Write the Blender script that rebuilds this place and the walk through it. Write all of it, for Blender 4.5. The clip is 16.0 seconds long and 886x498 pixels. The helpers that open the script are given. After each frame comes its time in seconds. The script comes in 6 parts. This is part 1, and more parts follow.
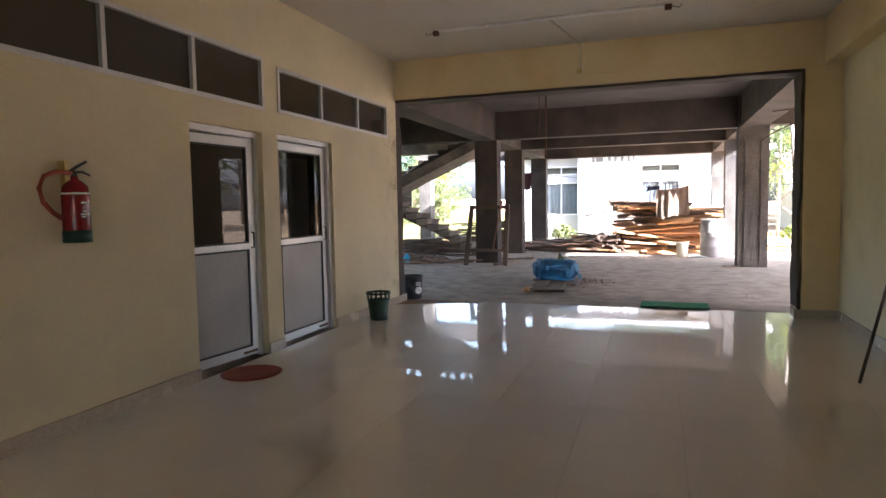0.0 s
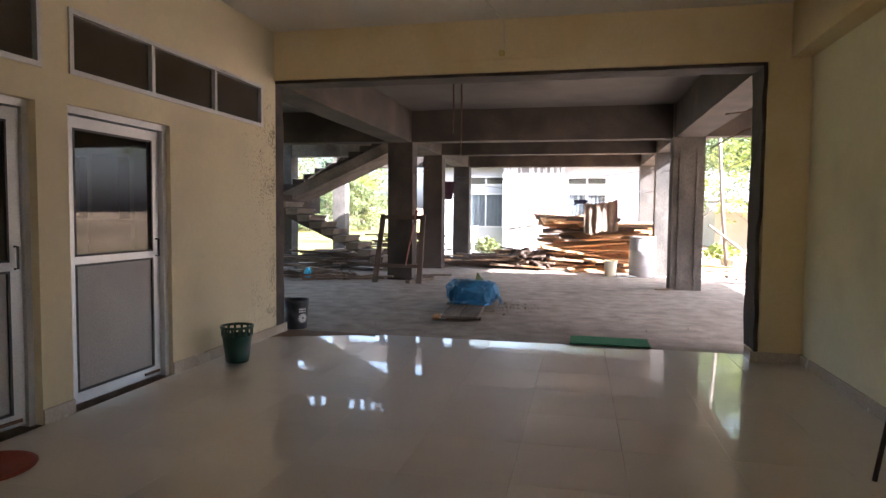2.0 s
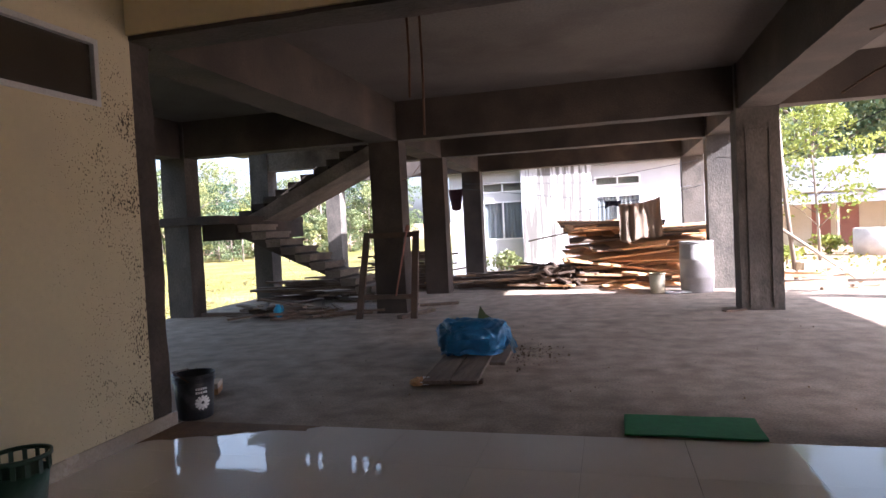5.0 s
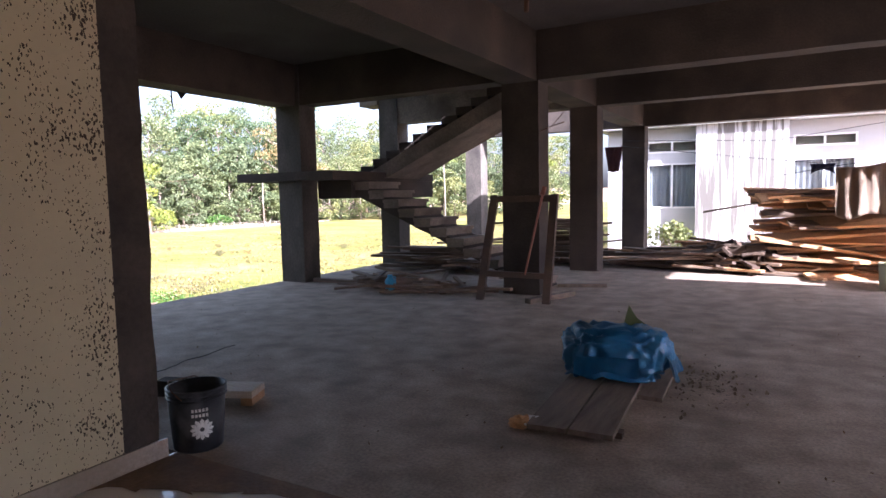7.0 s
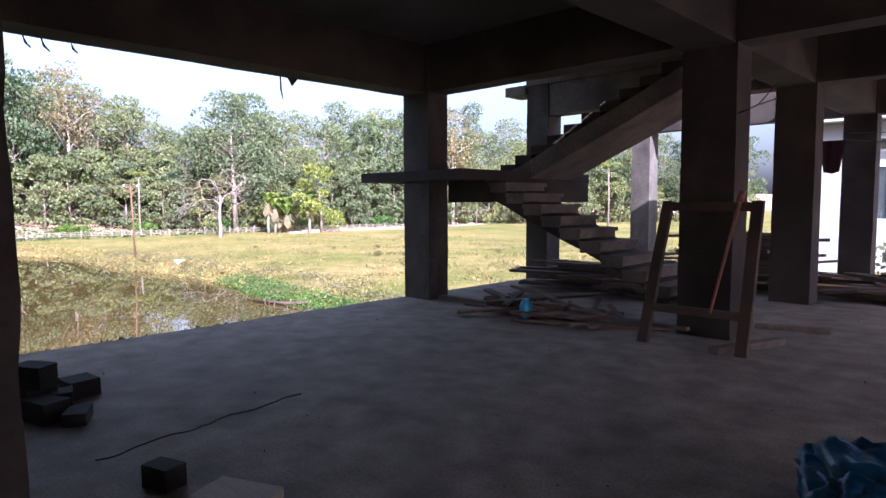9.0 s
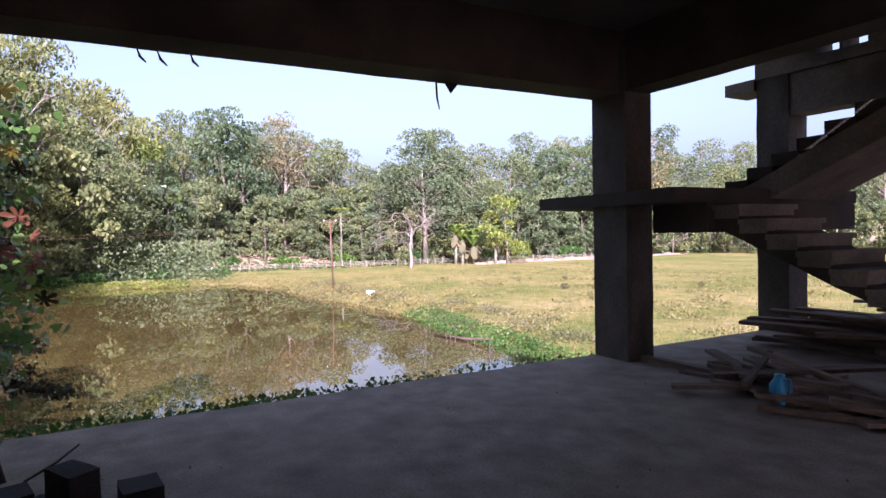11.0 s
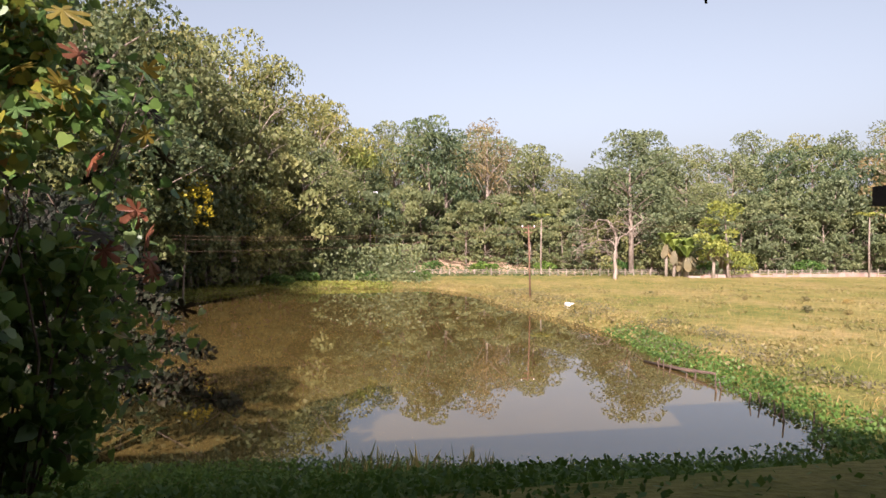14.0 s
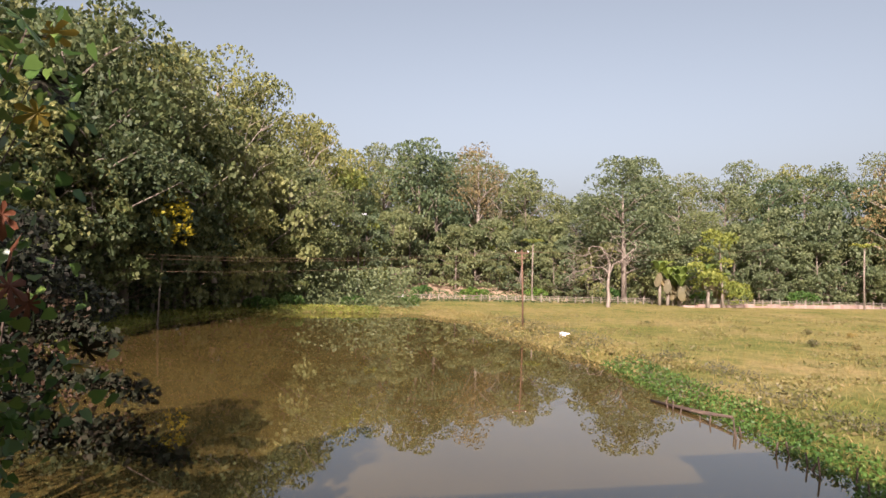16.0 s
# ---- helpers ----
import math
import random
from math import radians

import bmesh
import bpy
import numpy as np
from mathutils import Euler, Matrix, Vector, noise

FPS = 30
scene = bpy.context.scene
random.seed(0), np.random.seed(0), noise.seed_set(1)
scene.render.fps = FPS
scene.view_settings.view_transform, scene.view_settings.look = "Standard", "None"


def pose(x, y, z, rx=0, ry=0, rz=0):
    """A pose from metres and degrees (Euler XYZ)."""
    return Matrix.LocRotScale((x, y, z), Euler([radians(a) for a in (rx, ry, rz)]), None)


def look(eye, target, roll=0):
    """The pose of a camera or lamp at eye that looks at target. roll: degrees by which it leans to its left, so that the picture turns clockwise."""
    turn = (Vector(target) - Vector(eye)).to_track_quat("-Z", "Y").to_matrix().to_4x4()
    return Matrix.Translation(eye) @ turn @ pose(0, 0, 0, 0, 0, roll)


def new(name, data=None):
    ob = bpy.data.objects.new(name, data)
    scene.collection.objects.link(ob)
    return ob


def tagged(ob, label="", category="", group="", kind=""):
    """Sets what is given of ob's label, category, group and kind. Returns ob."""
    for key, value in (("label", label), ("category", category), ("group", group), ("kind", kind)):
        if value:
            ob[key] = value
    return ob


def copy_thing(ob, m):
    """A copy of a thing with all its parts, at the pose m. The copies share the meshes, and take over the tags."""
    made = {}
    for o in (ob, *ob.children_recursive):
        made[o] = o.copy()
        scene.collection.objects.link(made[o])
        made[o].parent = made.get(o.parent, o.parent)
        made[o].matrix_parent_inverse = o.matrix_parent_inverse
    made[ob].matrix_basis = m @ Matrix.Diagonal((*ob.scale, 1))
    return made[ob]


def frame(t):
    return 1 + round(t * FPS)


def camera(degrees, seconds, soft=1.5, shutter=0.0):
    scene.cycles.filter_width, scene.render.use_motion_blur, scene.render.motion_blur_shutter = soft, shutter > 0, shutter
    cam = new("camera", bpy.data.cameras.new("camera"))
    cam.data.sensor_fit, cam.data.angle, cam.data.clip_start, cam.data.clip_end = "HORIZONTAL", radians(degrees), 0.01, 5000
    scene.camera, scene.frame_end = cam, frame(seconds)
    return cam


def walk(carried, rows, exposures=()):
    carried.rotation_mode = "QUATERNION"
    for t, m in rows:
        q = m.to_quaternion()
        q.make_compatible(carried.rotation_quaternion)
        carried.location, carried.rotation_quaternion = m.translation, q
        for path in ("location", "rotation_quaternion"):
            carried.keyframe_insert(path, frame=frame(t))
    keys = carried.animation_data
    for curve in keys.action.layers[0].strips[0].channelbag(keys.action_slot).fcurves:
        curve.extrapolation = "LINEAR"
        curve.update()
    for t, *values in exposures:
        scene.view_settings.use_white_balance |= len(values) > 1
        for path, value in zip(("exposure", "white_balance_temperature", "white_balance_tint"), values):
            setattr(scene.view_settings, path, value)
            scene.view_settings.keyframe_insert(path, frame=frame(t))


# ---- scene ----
cam = camera(71.1, 16.0)
PATH = [
    (0.0, (-0.060, 0.095, 1.379), (-1.694, 4.808, 1.027), -1.03),
    (0.5, (-0.075, 0.503, 1.399), (-1.634, 5.246, 1.124), -0.30),
    (1.0, (-0.148, 0.891, 1.394), (-1.234, 5.770, 1.263), 0.71),
    (1.5, (-0.171, 1.339, 1.388), (-1.230, 6.223, 1.242), -1.01),
    (2.0, (-0.183, 1.760, 1.392), (-1.258, 6.635, 1.109), 0.61),
    (2.5, (-0.238, 2.196, 1.410), (-0.975, 7.134, 1.145), -0.28),
    (3.0, (-0.224, 2.644, 1.410), (-1.355, 7.502, 1.056), -1.16),
    (3.5, (-0.264, 3.067, 1.393), (-1.282, 7.951, 1.066), 0.05),
    (4.0, (-0.292, 3.511, 1.393), (-1.385, 8.384, 1.163), -1.40),
    (6.5, (-0.471, 5.910, 1.363), (-2.543, 10.453, 1.106), -1.37),
    (7.0, (-0.632, 6.363, 1.363), (-3.086, 10.699, 0.941), -1.08),
    (7.5, (-0.824, 6.796, 1.370), (-3.184, 11.178, 0.889), -0.74),
    (8.0, (-0.992, 7.220, 1.379), (-3.825, 11.323, 1.010), -0.74),
    (8.5, (-1.216, 7.633, 1.377), (-4.380, 11.480, 0.943), 1.26),
    (9.0, (-1.430, 7.997, 1.367), (-4.908, 11.569, 0.989), -0.21),
    (11.5, (-3.094, 9.446, 1.398), (-7.755, 11.243, 1.170), -0.07),
    (12.0, (-3.454, 9.687, 1.404), (-8.295, 10.886, 1.048), 0.21),
    (12.5, (-3.899, 9.811, 1.424), (-8.755, 10.967, 1.129), 0.38),
    (13.0, (-4.294, 10.053, 1.366), (-9.251, 10.700, 1.277), -1.60),
    (13.5, (-4.724, 10.139, 1.375), (-9.670, 10.859, 1.226), 0.85),
    (14.0, (-5.193, 10.200, 1.397), (-10.114, 11.087, 1.348), 0.15),
    (14.5, (-5.682, 10.297, 1.424), (-10.606, 11.164, 1.458), 2.21),
    (15.0, (-6.144, 10.299, 1.425), (-11.011, 11.433, 1.583), 1.81),
    (15.5, (-6.598, 10.411, 1.406), (-11.476, 11.481, 1.652), 0.14),
    (16.0, (-7.028, 10.482, 1.401), (-11.931, 11.452, 1.549), 1.16),
]
EXPOSURES = [(0.0, 3.92, 5300, 14), (1.5, 3.8, 5350, 15), (2.5, 3.5, 5400, 16), (3.5, 2.9, 5400, 19), (4.0, 2.92, 5400, 20), (6.5, 2.9, 5350, 24), (8.5, 2.18, 5150, 31), (9.0, 2.07, 5100, 31), (11.5, 1.66, 5350, 35), (12.5, 1.58, 5600, 35), (14.0, 1.38, 6350, 27), (16.0, 1.12, 6450, 24)]
walk(cam, [(t, look(eye, target, roll)) for t, eye, target, roll in PATH], EXPOSURES)

# ---- light ----
SUN = Vector((1.59, -0.60, 1.0)).normalized()
world = bpy.data.worlds.new("sky")
scene.world = world
world.use_nodes = True
wn = world.node_tree.nodes
sky = wn.new("ShaderNodeTexSky")
sky.sky_type = 'NISHITA'
sky.sun_disc = False
sky.sun_elevation = math.asin(SUN.z)
sky.sun_rotation = math.atan2(SUN.x, SUN.y)
sky.air_density, sky.dust_density, sky.ozone_density = 1.0, 5.0, 0.7
wn["Background"].inputs[1].default_value = 0.115
haze = wn.new("ShaderNodeHueSaturation")
haze.inputs["Hue"].default_value = 0.468
haze.inputs["Saturation"].default_value, haze.inputs["Value"].default_value = 0.52, 0.72
world.node_tree.links.new(sky.outputs[0], haze.inputs["Color"])
world.node_tree.links.new(haze.outputs[0], wn["Background"].inputs[0])
sun_data = bpy.data.lights.new("sun", 'SUN')
sun_data.energy, sun_data.angle, sun_data.color = 5.0, radians(0.6), (1.0, 0.92, 0.82)
sun = new("sun", sun_data)
sun.matrix_world = look(SUN * 60, (0, 0, 0))


# ---- materials ----
def ramp(nt, fac, stops):
    r = nt.nodes.new("ShaderNodeValToRGB")
    els = r.color_ramp.elements
    while len(els) < len(stops):
        els.new(0.5)
    for e, (p, c) in zip(els, stops):
        e.position, e.color = p, (*c, 1)
    nt.links.new(fac, r.inputs[0])
    return r.outputs[0]


def tex(nt, kind, vec, scale, detail=4.0, stretch=None):
    if stretch:
        m = nt.nodes.new("ShaderNodeMapping")
        m.inputs["Scale"].default_value = stretch
        nt.links.new(vec, m.inputs[0])
        vec = m.outputs[0]
    n = nt.nodes.new("ShaderNodeTex" + kind)
    n.inputs["Scale"].default_value = scale
    if kind == "Noise":
        n.inputs["Detail"].default_value = detail
    nt.links.new(vec, n.inputs["Vector"])
    return n


def mixc(nt, fac, a, b, mode='MIX'):
    m = nt.nodes.new("ShaderNodeMix")
    m.data_type, m.blend_type = 'RGBA', mode
    for value, i in ((fac, 0), (a, 6), (b, 7)):
        if isinstance(value, (int, float)):
            m.inputs[i].default_value = value
        elif isinstance(value, tuple):
            m.inputs[i].default_value = (*value, 1)
        else:
            nt.links.new(value, m.inputs[i])
    return m.outputs[2]


def mat(name, c1, c2, scale=2.0, rough=0.7, metal=0.0, bump=0.15, fine=60.0, stain=None, stain_scale=0.8, stretch=None,
        random_by="", spec=0.5, stain_at=(0.50, 0.68, 0.8), rough_var=0.1, island=0.0, grain=0.35):
    m = bpy.data.materials.new(name)
    m.use_nodes = True
    nt = m.node_tree
    b = nt.nodes["Principled BSDF"]
    pos = nt.nodes.new("ShaderNodeNewGeometry").outputs["Position"]
    big = tex(nt, "Noise", pos, scale, 6, stretch)
    small = tex(nt, "Noise", pos, fine, 3, stretch)
    col = ramp(nt, big.outputs[0], [(0.3, c1), (0.7, c2)])
    col = mixc(nt, grain, col, ramp(nt, small.outputs[0], [(0.3, (0.55, 0.55, 0.55)), (0.7, (1.25, 1.25, 1.25))]), 'MULTIPLY')
    if stain:
        s = tex(nt, "Noise", pos, stain_scale, 8, stretch)
        f = ramp(nt, s.outputs[0], [(stain_at[0], (0, 0, 0)), (stain_at[1], (stain_at[2],) * 3)])
        col = mixc(nt, f, col, stain)
    if random_by:
        node = nt.nodes.new("ShaderNodeObjectInfo" if random_by == "object" else "ShaderNodeNewGeometry")
        out = node.outputs["Random" if random_by == "object" else "Random Per Island"]
        lo, hi = 1 - island, 1 + island
        col = mixc(nt, 1.0, col, ramp(nt, out, [(0.0, (lo, lo, lo)), (1.0, (hi, hi * 0.98, hi * 0.94))]), 'MULTIPLY')
    nt.links.new(col, b.inputs["Base Color"])
    b.inputs["Metallic"].default_value = metal
    b.inputs["Specular IOR Level"].default_value = spec
    rr = nt.nodes.new("ShaderNodeMapRange")
    rr.inputs["To Min"].default_value, rr.inputs["To Max"].default_value = max(0.02, rough - rough_var), min(1, rough + rough_var)
    nt.links.new(big.outputs[0], rr.inputs[0])
    nt.links.new(rr.outputs[0], b.inputs["Roughness"])
    if bump:
        bp = nt.nodes.new("ShaderNodeBump")
        bp.inputs["Strength"].default_value = bump
        bp.inputs["Distance"].default_value = 0.02
        nt.links.new(small.outputs[0], bp.inputs["Height"])
        nt.links.new(bp.outputs[0], b.inputs["Normal"])
    return m


def leaf_mat(name, cols, trans=0.35, rough=0.55):
    m = bpy.data.materials.new(name)
    m.use_nodes = True
    nt = m.node_tree
    b = nt.nodes["Principled BSDF"]
    g = nt.nodes.new("ShaderNodeNewGeometry")
    info = nt.nodes.new("ShaderNodeObjectInfo")
    n = len(cols)
    col = ramp(nt, g.outputs["Random Per Island"], [(i / max(1, n - 1), c) for i, c in enumerate(cols)])
    col = mixc(nt, 1.0, col, ramp(nt, info.outputs["Random"], [(0.0, (0.72, 0.78, 0.8)), (0.5, (1.0, 1.0, 0.9)), (1.0, (1.25, 1.12, 0.85))]), 'MULTIPLY')
    big = tex(nt, "Noise", g.outputs["Position"], 0.35, 3)
    col = mixc(nt, 1.0, col, ramp(nt, big.outputs[0], [(0.35, (0.75, 0.8, 0.75)), (0.65, (1.2, 1.15, 1.05))]), 'MULTIPLY')
    nt.links.new(col, b.inputs["Base Color"])
    b.inputs["Roughness"].default_value = rough
    b.inputs["Specular IOR Level"].default_value = 0.3
    t = nt.nodes.new("ShaderNodeBsdfTranslucent")
    nt.links.new(col, t.inputs[0])
    mx = nt.nodes.new("ShaderNodeMixShader")
    mx.inputs[0].default_value = trans
    nt.links.new(b.outputs[0], mx.inputs[1])
    nt.links.new(t.outputs[0], mx.inputs[2])
    nt.links.new(mx.outputs[0], nt.nodes["Material Output"].inputs[0])
    return m


def glass_mat(name, tint, rough=0.02, gloss=0.9):
    m = bpy.data.materials.new(name)
    m.use_nodes = True
    nt = m.node_tree
    tr = nt.nodes.new("ShaderNodeBsdfTransparent")
    tr.inputs[0].default_value = (*tint, 1)
    gl = nt.nodes.new("ShaderNodeBsdfGlossy")
    gl.inputs["Roughness"].default_value = rough
    lw = nt.nodes.new("ShaderNodeLayerWeight")
    lw.inputs[0].default_value = 0.5
    pw = nt.nodes.new("ShaderNodeMath")
    pw.operation = 'POWER'
    pw.inputs[1].default_value = 4.0
    nt.links.new(lw.outputs["Facing"], pw.inputs[0])
    fr = nt.nodes.new("ShaderNodeMath")
    fr.operation = 'MULTIPLY_ADD'
    fr.inputs[1].default_value, fr.inputs[2].default_value = gloss, 0.04
    nt.links.new(pw.outputs[0], fr.inputs[0])
    mx = nt.nodes.new("ShaderNodeMixShader")
    nt.links.new(fr.outputs[0], mx.inputs[0])
    nt.links.new(tr.outputs[0], mx.inputs[1])
    nt.links.new(gl.outputs[0], mx.inputs[2])
    nt.links.new(mx.outputs[0], nt.nodes["Material Output"].inputs[0])
    return m


M = {}
M["plaster"] = mat("yellow_plaster", (0.64, 0.52, 0.29), (0.69, 0.57, 0.34), 1.2, 0.75, bump=0.06, fine=25, stain=(0.60, 0.47, 0.23), stain_scale=1.6, grain=0.08)
M["plaster_pale"] = mat("cream_plaster", (0.66, 0.60, 0.42), (0.72, 0.66, 0.47), 1.0, 0.75, bump=0.06, fine=25, stain=(0.6, 0.54, 0.38), stain_scale=1.5, grain=0.08)
M["ceiling"] = mat("ceiling_paint", (0.58, 0.54, 0.45), (0.64, 0.60, 0.52), 0.8, 0.85, bump=0.05, fine=30, grain=0.08)
M["tile"] = mat("vitrified_tile", (0.60, 0.545, 0.485), (0.66, 0.60, 0.535), 1.5, 0.34, bump=0.0, fine=90, spec=0.6, rough_var=0.05, random_by="object", island=0.03, grain=0.08)
tile_bsdf = M["tile"].node_tree.nodes["Principled BSDF"]
tile_bsdf.inputs["Coat Weight"].default_value, tile_bsdf.inputs["Coat Roughness"].default_value = 0.85, 0.03
tile_wave = tex(M["tile"].node_tree, "Noise", M["tile"].node_tree.nodes.new("ShaderNodeNewGeometry").outputs["Position"], 7.0, 2)
tile_bump = M["tile"].node_tree.nodes.new("ShaderNodeBump")
tile_bump.inputs["Strength"].default_value, tile_bump.inputs["Distance"].default_value = 0.05, 0.01
M["tile"].node_tree.links.new(tile_wave.outputs[0], tile_bump.inputs["Height"])
M["tile"].node_tree.links.new(tile_bump.outputs[0], tile_bsdf.inputs["Coat Normal"])
M["joint"] = mat("tile_joint", (0.40, 0.35, 0.295), (0.46, 0.405, 0.345), 5, 0.5)
M["skirting"] = mat("skirting_tile", (0.42, 0.36, 0.29), (0.48, 0.41, 0.33), 3, 0.25, bump=0.02, stain=(0.33, 0.27, 0.2))
# stained concrete, lowered in tone to carry the shade of unlit faces
M["concrete"] = mat("raw_concrete_shaded", (0.045, 0.038, 0.031), (0.135, 0.116, 0.095), 3.0, 0.9, bump=0.5, fine=38, grain=0.6, stain=(0.03, 0.028, 0.026), stain_scale=1.5, stretch=(1, 1, 0.55))
# lit copy of the concrete: light on the stair is put into its colour
M["concrete_lit"] = mat("rough_concrete_lit", (0.17, 0.138, 0.108), (0.28, 0.23, 0.182), 2.5, 0.9, bump=0.4, fine=30, grain=0.5, stain=(0.09, 0.07, 0.055), stain_scale=1.3)
# brown stains plus interior shade, both put into the beam colour
M["beam"] = mat("stained_shaded_concrete", (0.034, 0.026, 0.020), (0.082, 0.062, 0.048), 1.6, 0.9, bump=0.4, fine=40, stain=(0.02, 0.015, 0.012), stain_scale=0.9)
# ceiling shade is put into the colour, darker than bare concrete
M["soffit"] = mat("slab_soffit_shaded", (0.09, 0.078, 0.068), (0.14, 0.124, 0.108), 0.9, 0.9, bump=0.2, fine=30, stain=(0.06, 0.05, 0.043))
M["slab"] = mat("dusty_concrete_floor", (0.23, 0.18, 0.134), (0.405, 0.328, 0.252), 4.2, 0.85, bump=0.12, fine=55, stain=(0.10, 0.075, 0.056), stain_scale=2.4, stain_at=(0.48, 0.74, 0.55), grain=0.6)
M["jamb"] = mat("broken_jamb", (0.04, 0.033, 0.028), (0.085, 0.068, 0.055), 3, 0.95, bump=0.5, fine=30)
M["alu"] = mat("aluminium", (0.50, 0.50, 0.50), (0.56, 0.56, 0.56), 4, 0.38, metal=0.55, bump=0.02, fine=120)
M["panel"] = mat("door_panel", (0.32, 0.305, 0.295), (0.37, 0.355, 0.34), 2, 0.45, bump=0.02, fine=90, stain=(0.27, 0.255, 0.245))
M["rubber"] = mat("black_rubber", (0.015, 0.015, 0.015), (0.03, 0.03, 0.03), 8, 0.5)
# opaque brown paints in the dim room seen through the glass
M["glass_dark"] = mat("room_brown_glass", (0.046, 0.038, 0.028), (0.056, 0.046, 0.034), 1.5, 0.02, bump=0.0, grain=0.1, rough_var=0.0, spec=0.4)
M["glass"] = glass_mat("clear_glass", (0.9, 0.92, 0.92))
M["inside"] = mat("room_paint", (0.34, 0.31, 0.24), (0.40, 0.36, 0.28), 1, 0.8)
M["glass_tint"] = glass_mat("lightly_tinted_glass", (0.60, 0.57, 0.49), gloss=0.12)
M["black_steel"] = mat("black_steel", (0.012, 0.012, 0.014), (0.03, 0.03, 0.032), 6, 0.45, bump=0.05)
M["steel"] = mat("rusty_steel", (0.10, 0.05, 0.03), (0.18, 0.10, 0.06), 9, 0.7, metal=0.3)
M["red"] = mat("red_enamel", (0.17, 0.007, 0.009), (0.22, 0.010, 0.012), 3, 0.25, bump=0.0)
M["red_rubber"] = mat("red_rubber", (0.20, 0.032, 0.016), (0.26, 0.048, 0.026), 9, 0.6)
M["green_plastic"] = mat("green_plastic", (0.003, 0.03, 0.018), (0.005, 0.042, 0.024), 5, 0.4)
M["black_plastic"] = mat("black_plastic", (0.012, 0.014, 0.02), (0.025, 0.028, 0.035), 4, 0.42, stain=(0.1, 0.1, 0.1), stain_scale=6)
M["white_paint"] = mat("white_paint", (0.72, 0.72, 0.7), (0.8, 0.8, 0.78), 3, 0.5, bump=0.03)
M["brass"] = mat("brass", (0.55, 0.42, 0.16), (0.6, 0.46, 0.2), 6, 0.35, metal=0.8)
M["green_mat"] = mat("green_mat", (0.02, 0.15, 0.05), (0.03, 0.2, 0.07), 20, 0.9, bump=0.6, fine=150)
M["blue_sheet"] = mat("blue_plastic_sheet", (0.007, 0.078, 0.18), (0.018, 0.135, 0.27), 5, 0.36, bump=0.5, fine=14, grain=0.3)
M["blue"] = mat("blue_plastic", (0.03, 0.3, 0.55), (0.05, 0.38, 0.6), 8, 0.35)
M["plank"] = mat("grey_plank", (0.125, 0.09, 0.062), (0.215, 0.162, 0.118), 5, 0.8, bump=0.3, fine=30, stretch=(8, 1, 8), stain=(0.07, 0.05, 0.035), stain_scale=2.5)
M["wood_new"] = mat("sawn_timber", (0.48, 0.26, 0.12), (0.66, 0.41, 0.21), 3, 0.7, bump=0.2, fine=30, random_by="object", island=0.42, stretch=(1, 6, 6))
M["leaf_rust"] = leaf_mat("rusty_leaves", [(0.06, 0.035, 0.025), (0.09, 0.052, 0.032), (0.045, 0.03, 0.02)], 0.25)
M["wood_old"] = mat("weathered_timber", (0.10, 0.07, 0.05), (0.22, 0.15, 0.10), 3, 0.85, bump=0.3, fine=30, random_by="object", island=0.4, stretch=(1, 6, 6))
M["wood_dark"] = mat("dark_timber", (0.05, 0.032, 0.022), (0.10, 0.065, 0.042), 4, 0.8, bump=0.2, fine=40)
M["soot"] = mat("sooty_brick", (0.02, 0.017, 0.015), (0.05, 0.04, 0.035), 8, 0.9, bump=0.5)
M["drum"] = mat("drum_plastic", (0.34, 0.32, 0.30), (0.46, 0.44, 0.42), 3, 0.5, stain=(0.25, 0.22, 0.2))
M["cloth"] = mat("brown_cloth", (0.27, 0.20, 0.145), (0.40, 0.31, 0.23), 2.5, 0.95, bump=0.3, fine=200)
M["dark_cloth"] = mat("navy_cloth", (0.012, 0.014, 0.03), (0.025, 0.025, 0.05), 6, 0.95, bump=0.2, fine=200)
M["maroon_cloth"] = mat("maroon_cloth", (0.06, 0.02, 0.025), (0.09, 0.035, 0.035), 6, 0.95, bump=0.2, fine=200)
M["whitewash"] = mat("whitewash", (0.44, 0.45, 0.46), (0.52, 0.525, 0.53), 0.8, 0.85, bump=0.05, fine=20, grain=0.06)
M["whitewash_streaked"] = mat("streaked_whitewash", (0.48, 0.475, 0.46), (0.60, 0.595, 0.58), 1.2, 0.85, bump=0.2, fine=14, stain=(0.11, 0.095, 0.08), stain_scale=1.9, stretch=(6.5, 1, 0.30), stain_at=(0.46, 0.56, 0.9))
M["low_wall"] = mat("pinkish_render", (0.21, 0.145, 0.115), (0.30, 0.225, 0.18), 0.7, 0.9, bump=0.3, stain=(0.2, 0.12, 0.09), stain_scale=0.9)
M["curtain"] = mat("grey_curtain", (0.30, 0.31, 0.33), (0.38, 0.39, 0.41), 3, 0.9, bump=0.1)
M["roof_metal"] = mat("tin_roof", (0.25, 0.26, 0.29), (0.36, 0.36, 0.38), 1.5, 0.55, metal=0.2, stain=(0.22, 0.15, 0.11))
M["hut_wall"] = mat("hut_wall", (0.52, 0.44, 0.30), (0.6, 0.52, 0.38), 1, 0.85)
M["hut_door"] = mat("hut_door", (0.25, 0.09, 0.06), (0.3, 0.12, 0.08), 2, 0.6)
M["bark"] = mat("bark", (0.12, 0.09, 0.065), (0.24, 0.2, 0.155), 3, 0.9, bump=0.5, fine=18, stretch=(1, 1, 0.3))
M["bark_pale"] = mat("pale_bark", (0.19, 0.155, 0.118), (0.30, 0.255, 0.20), 3, 0.9, bump=0.4, fine=18)
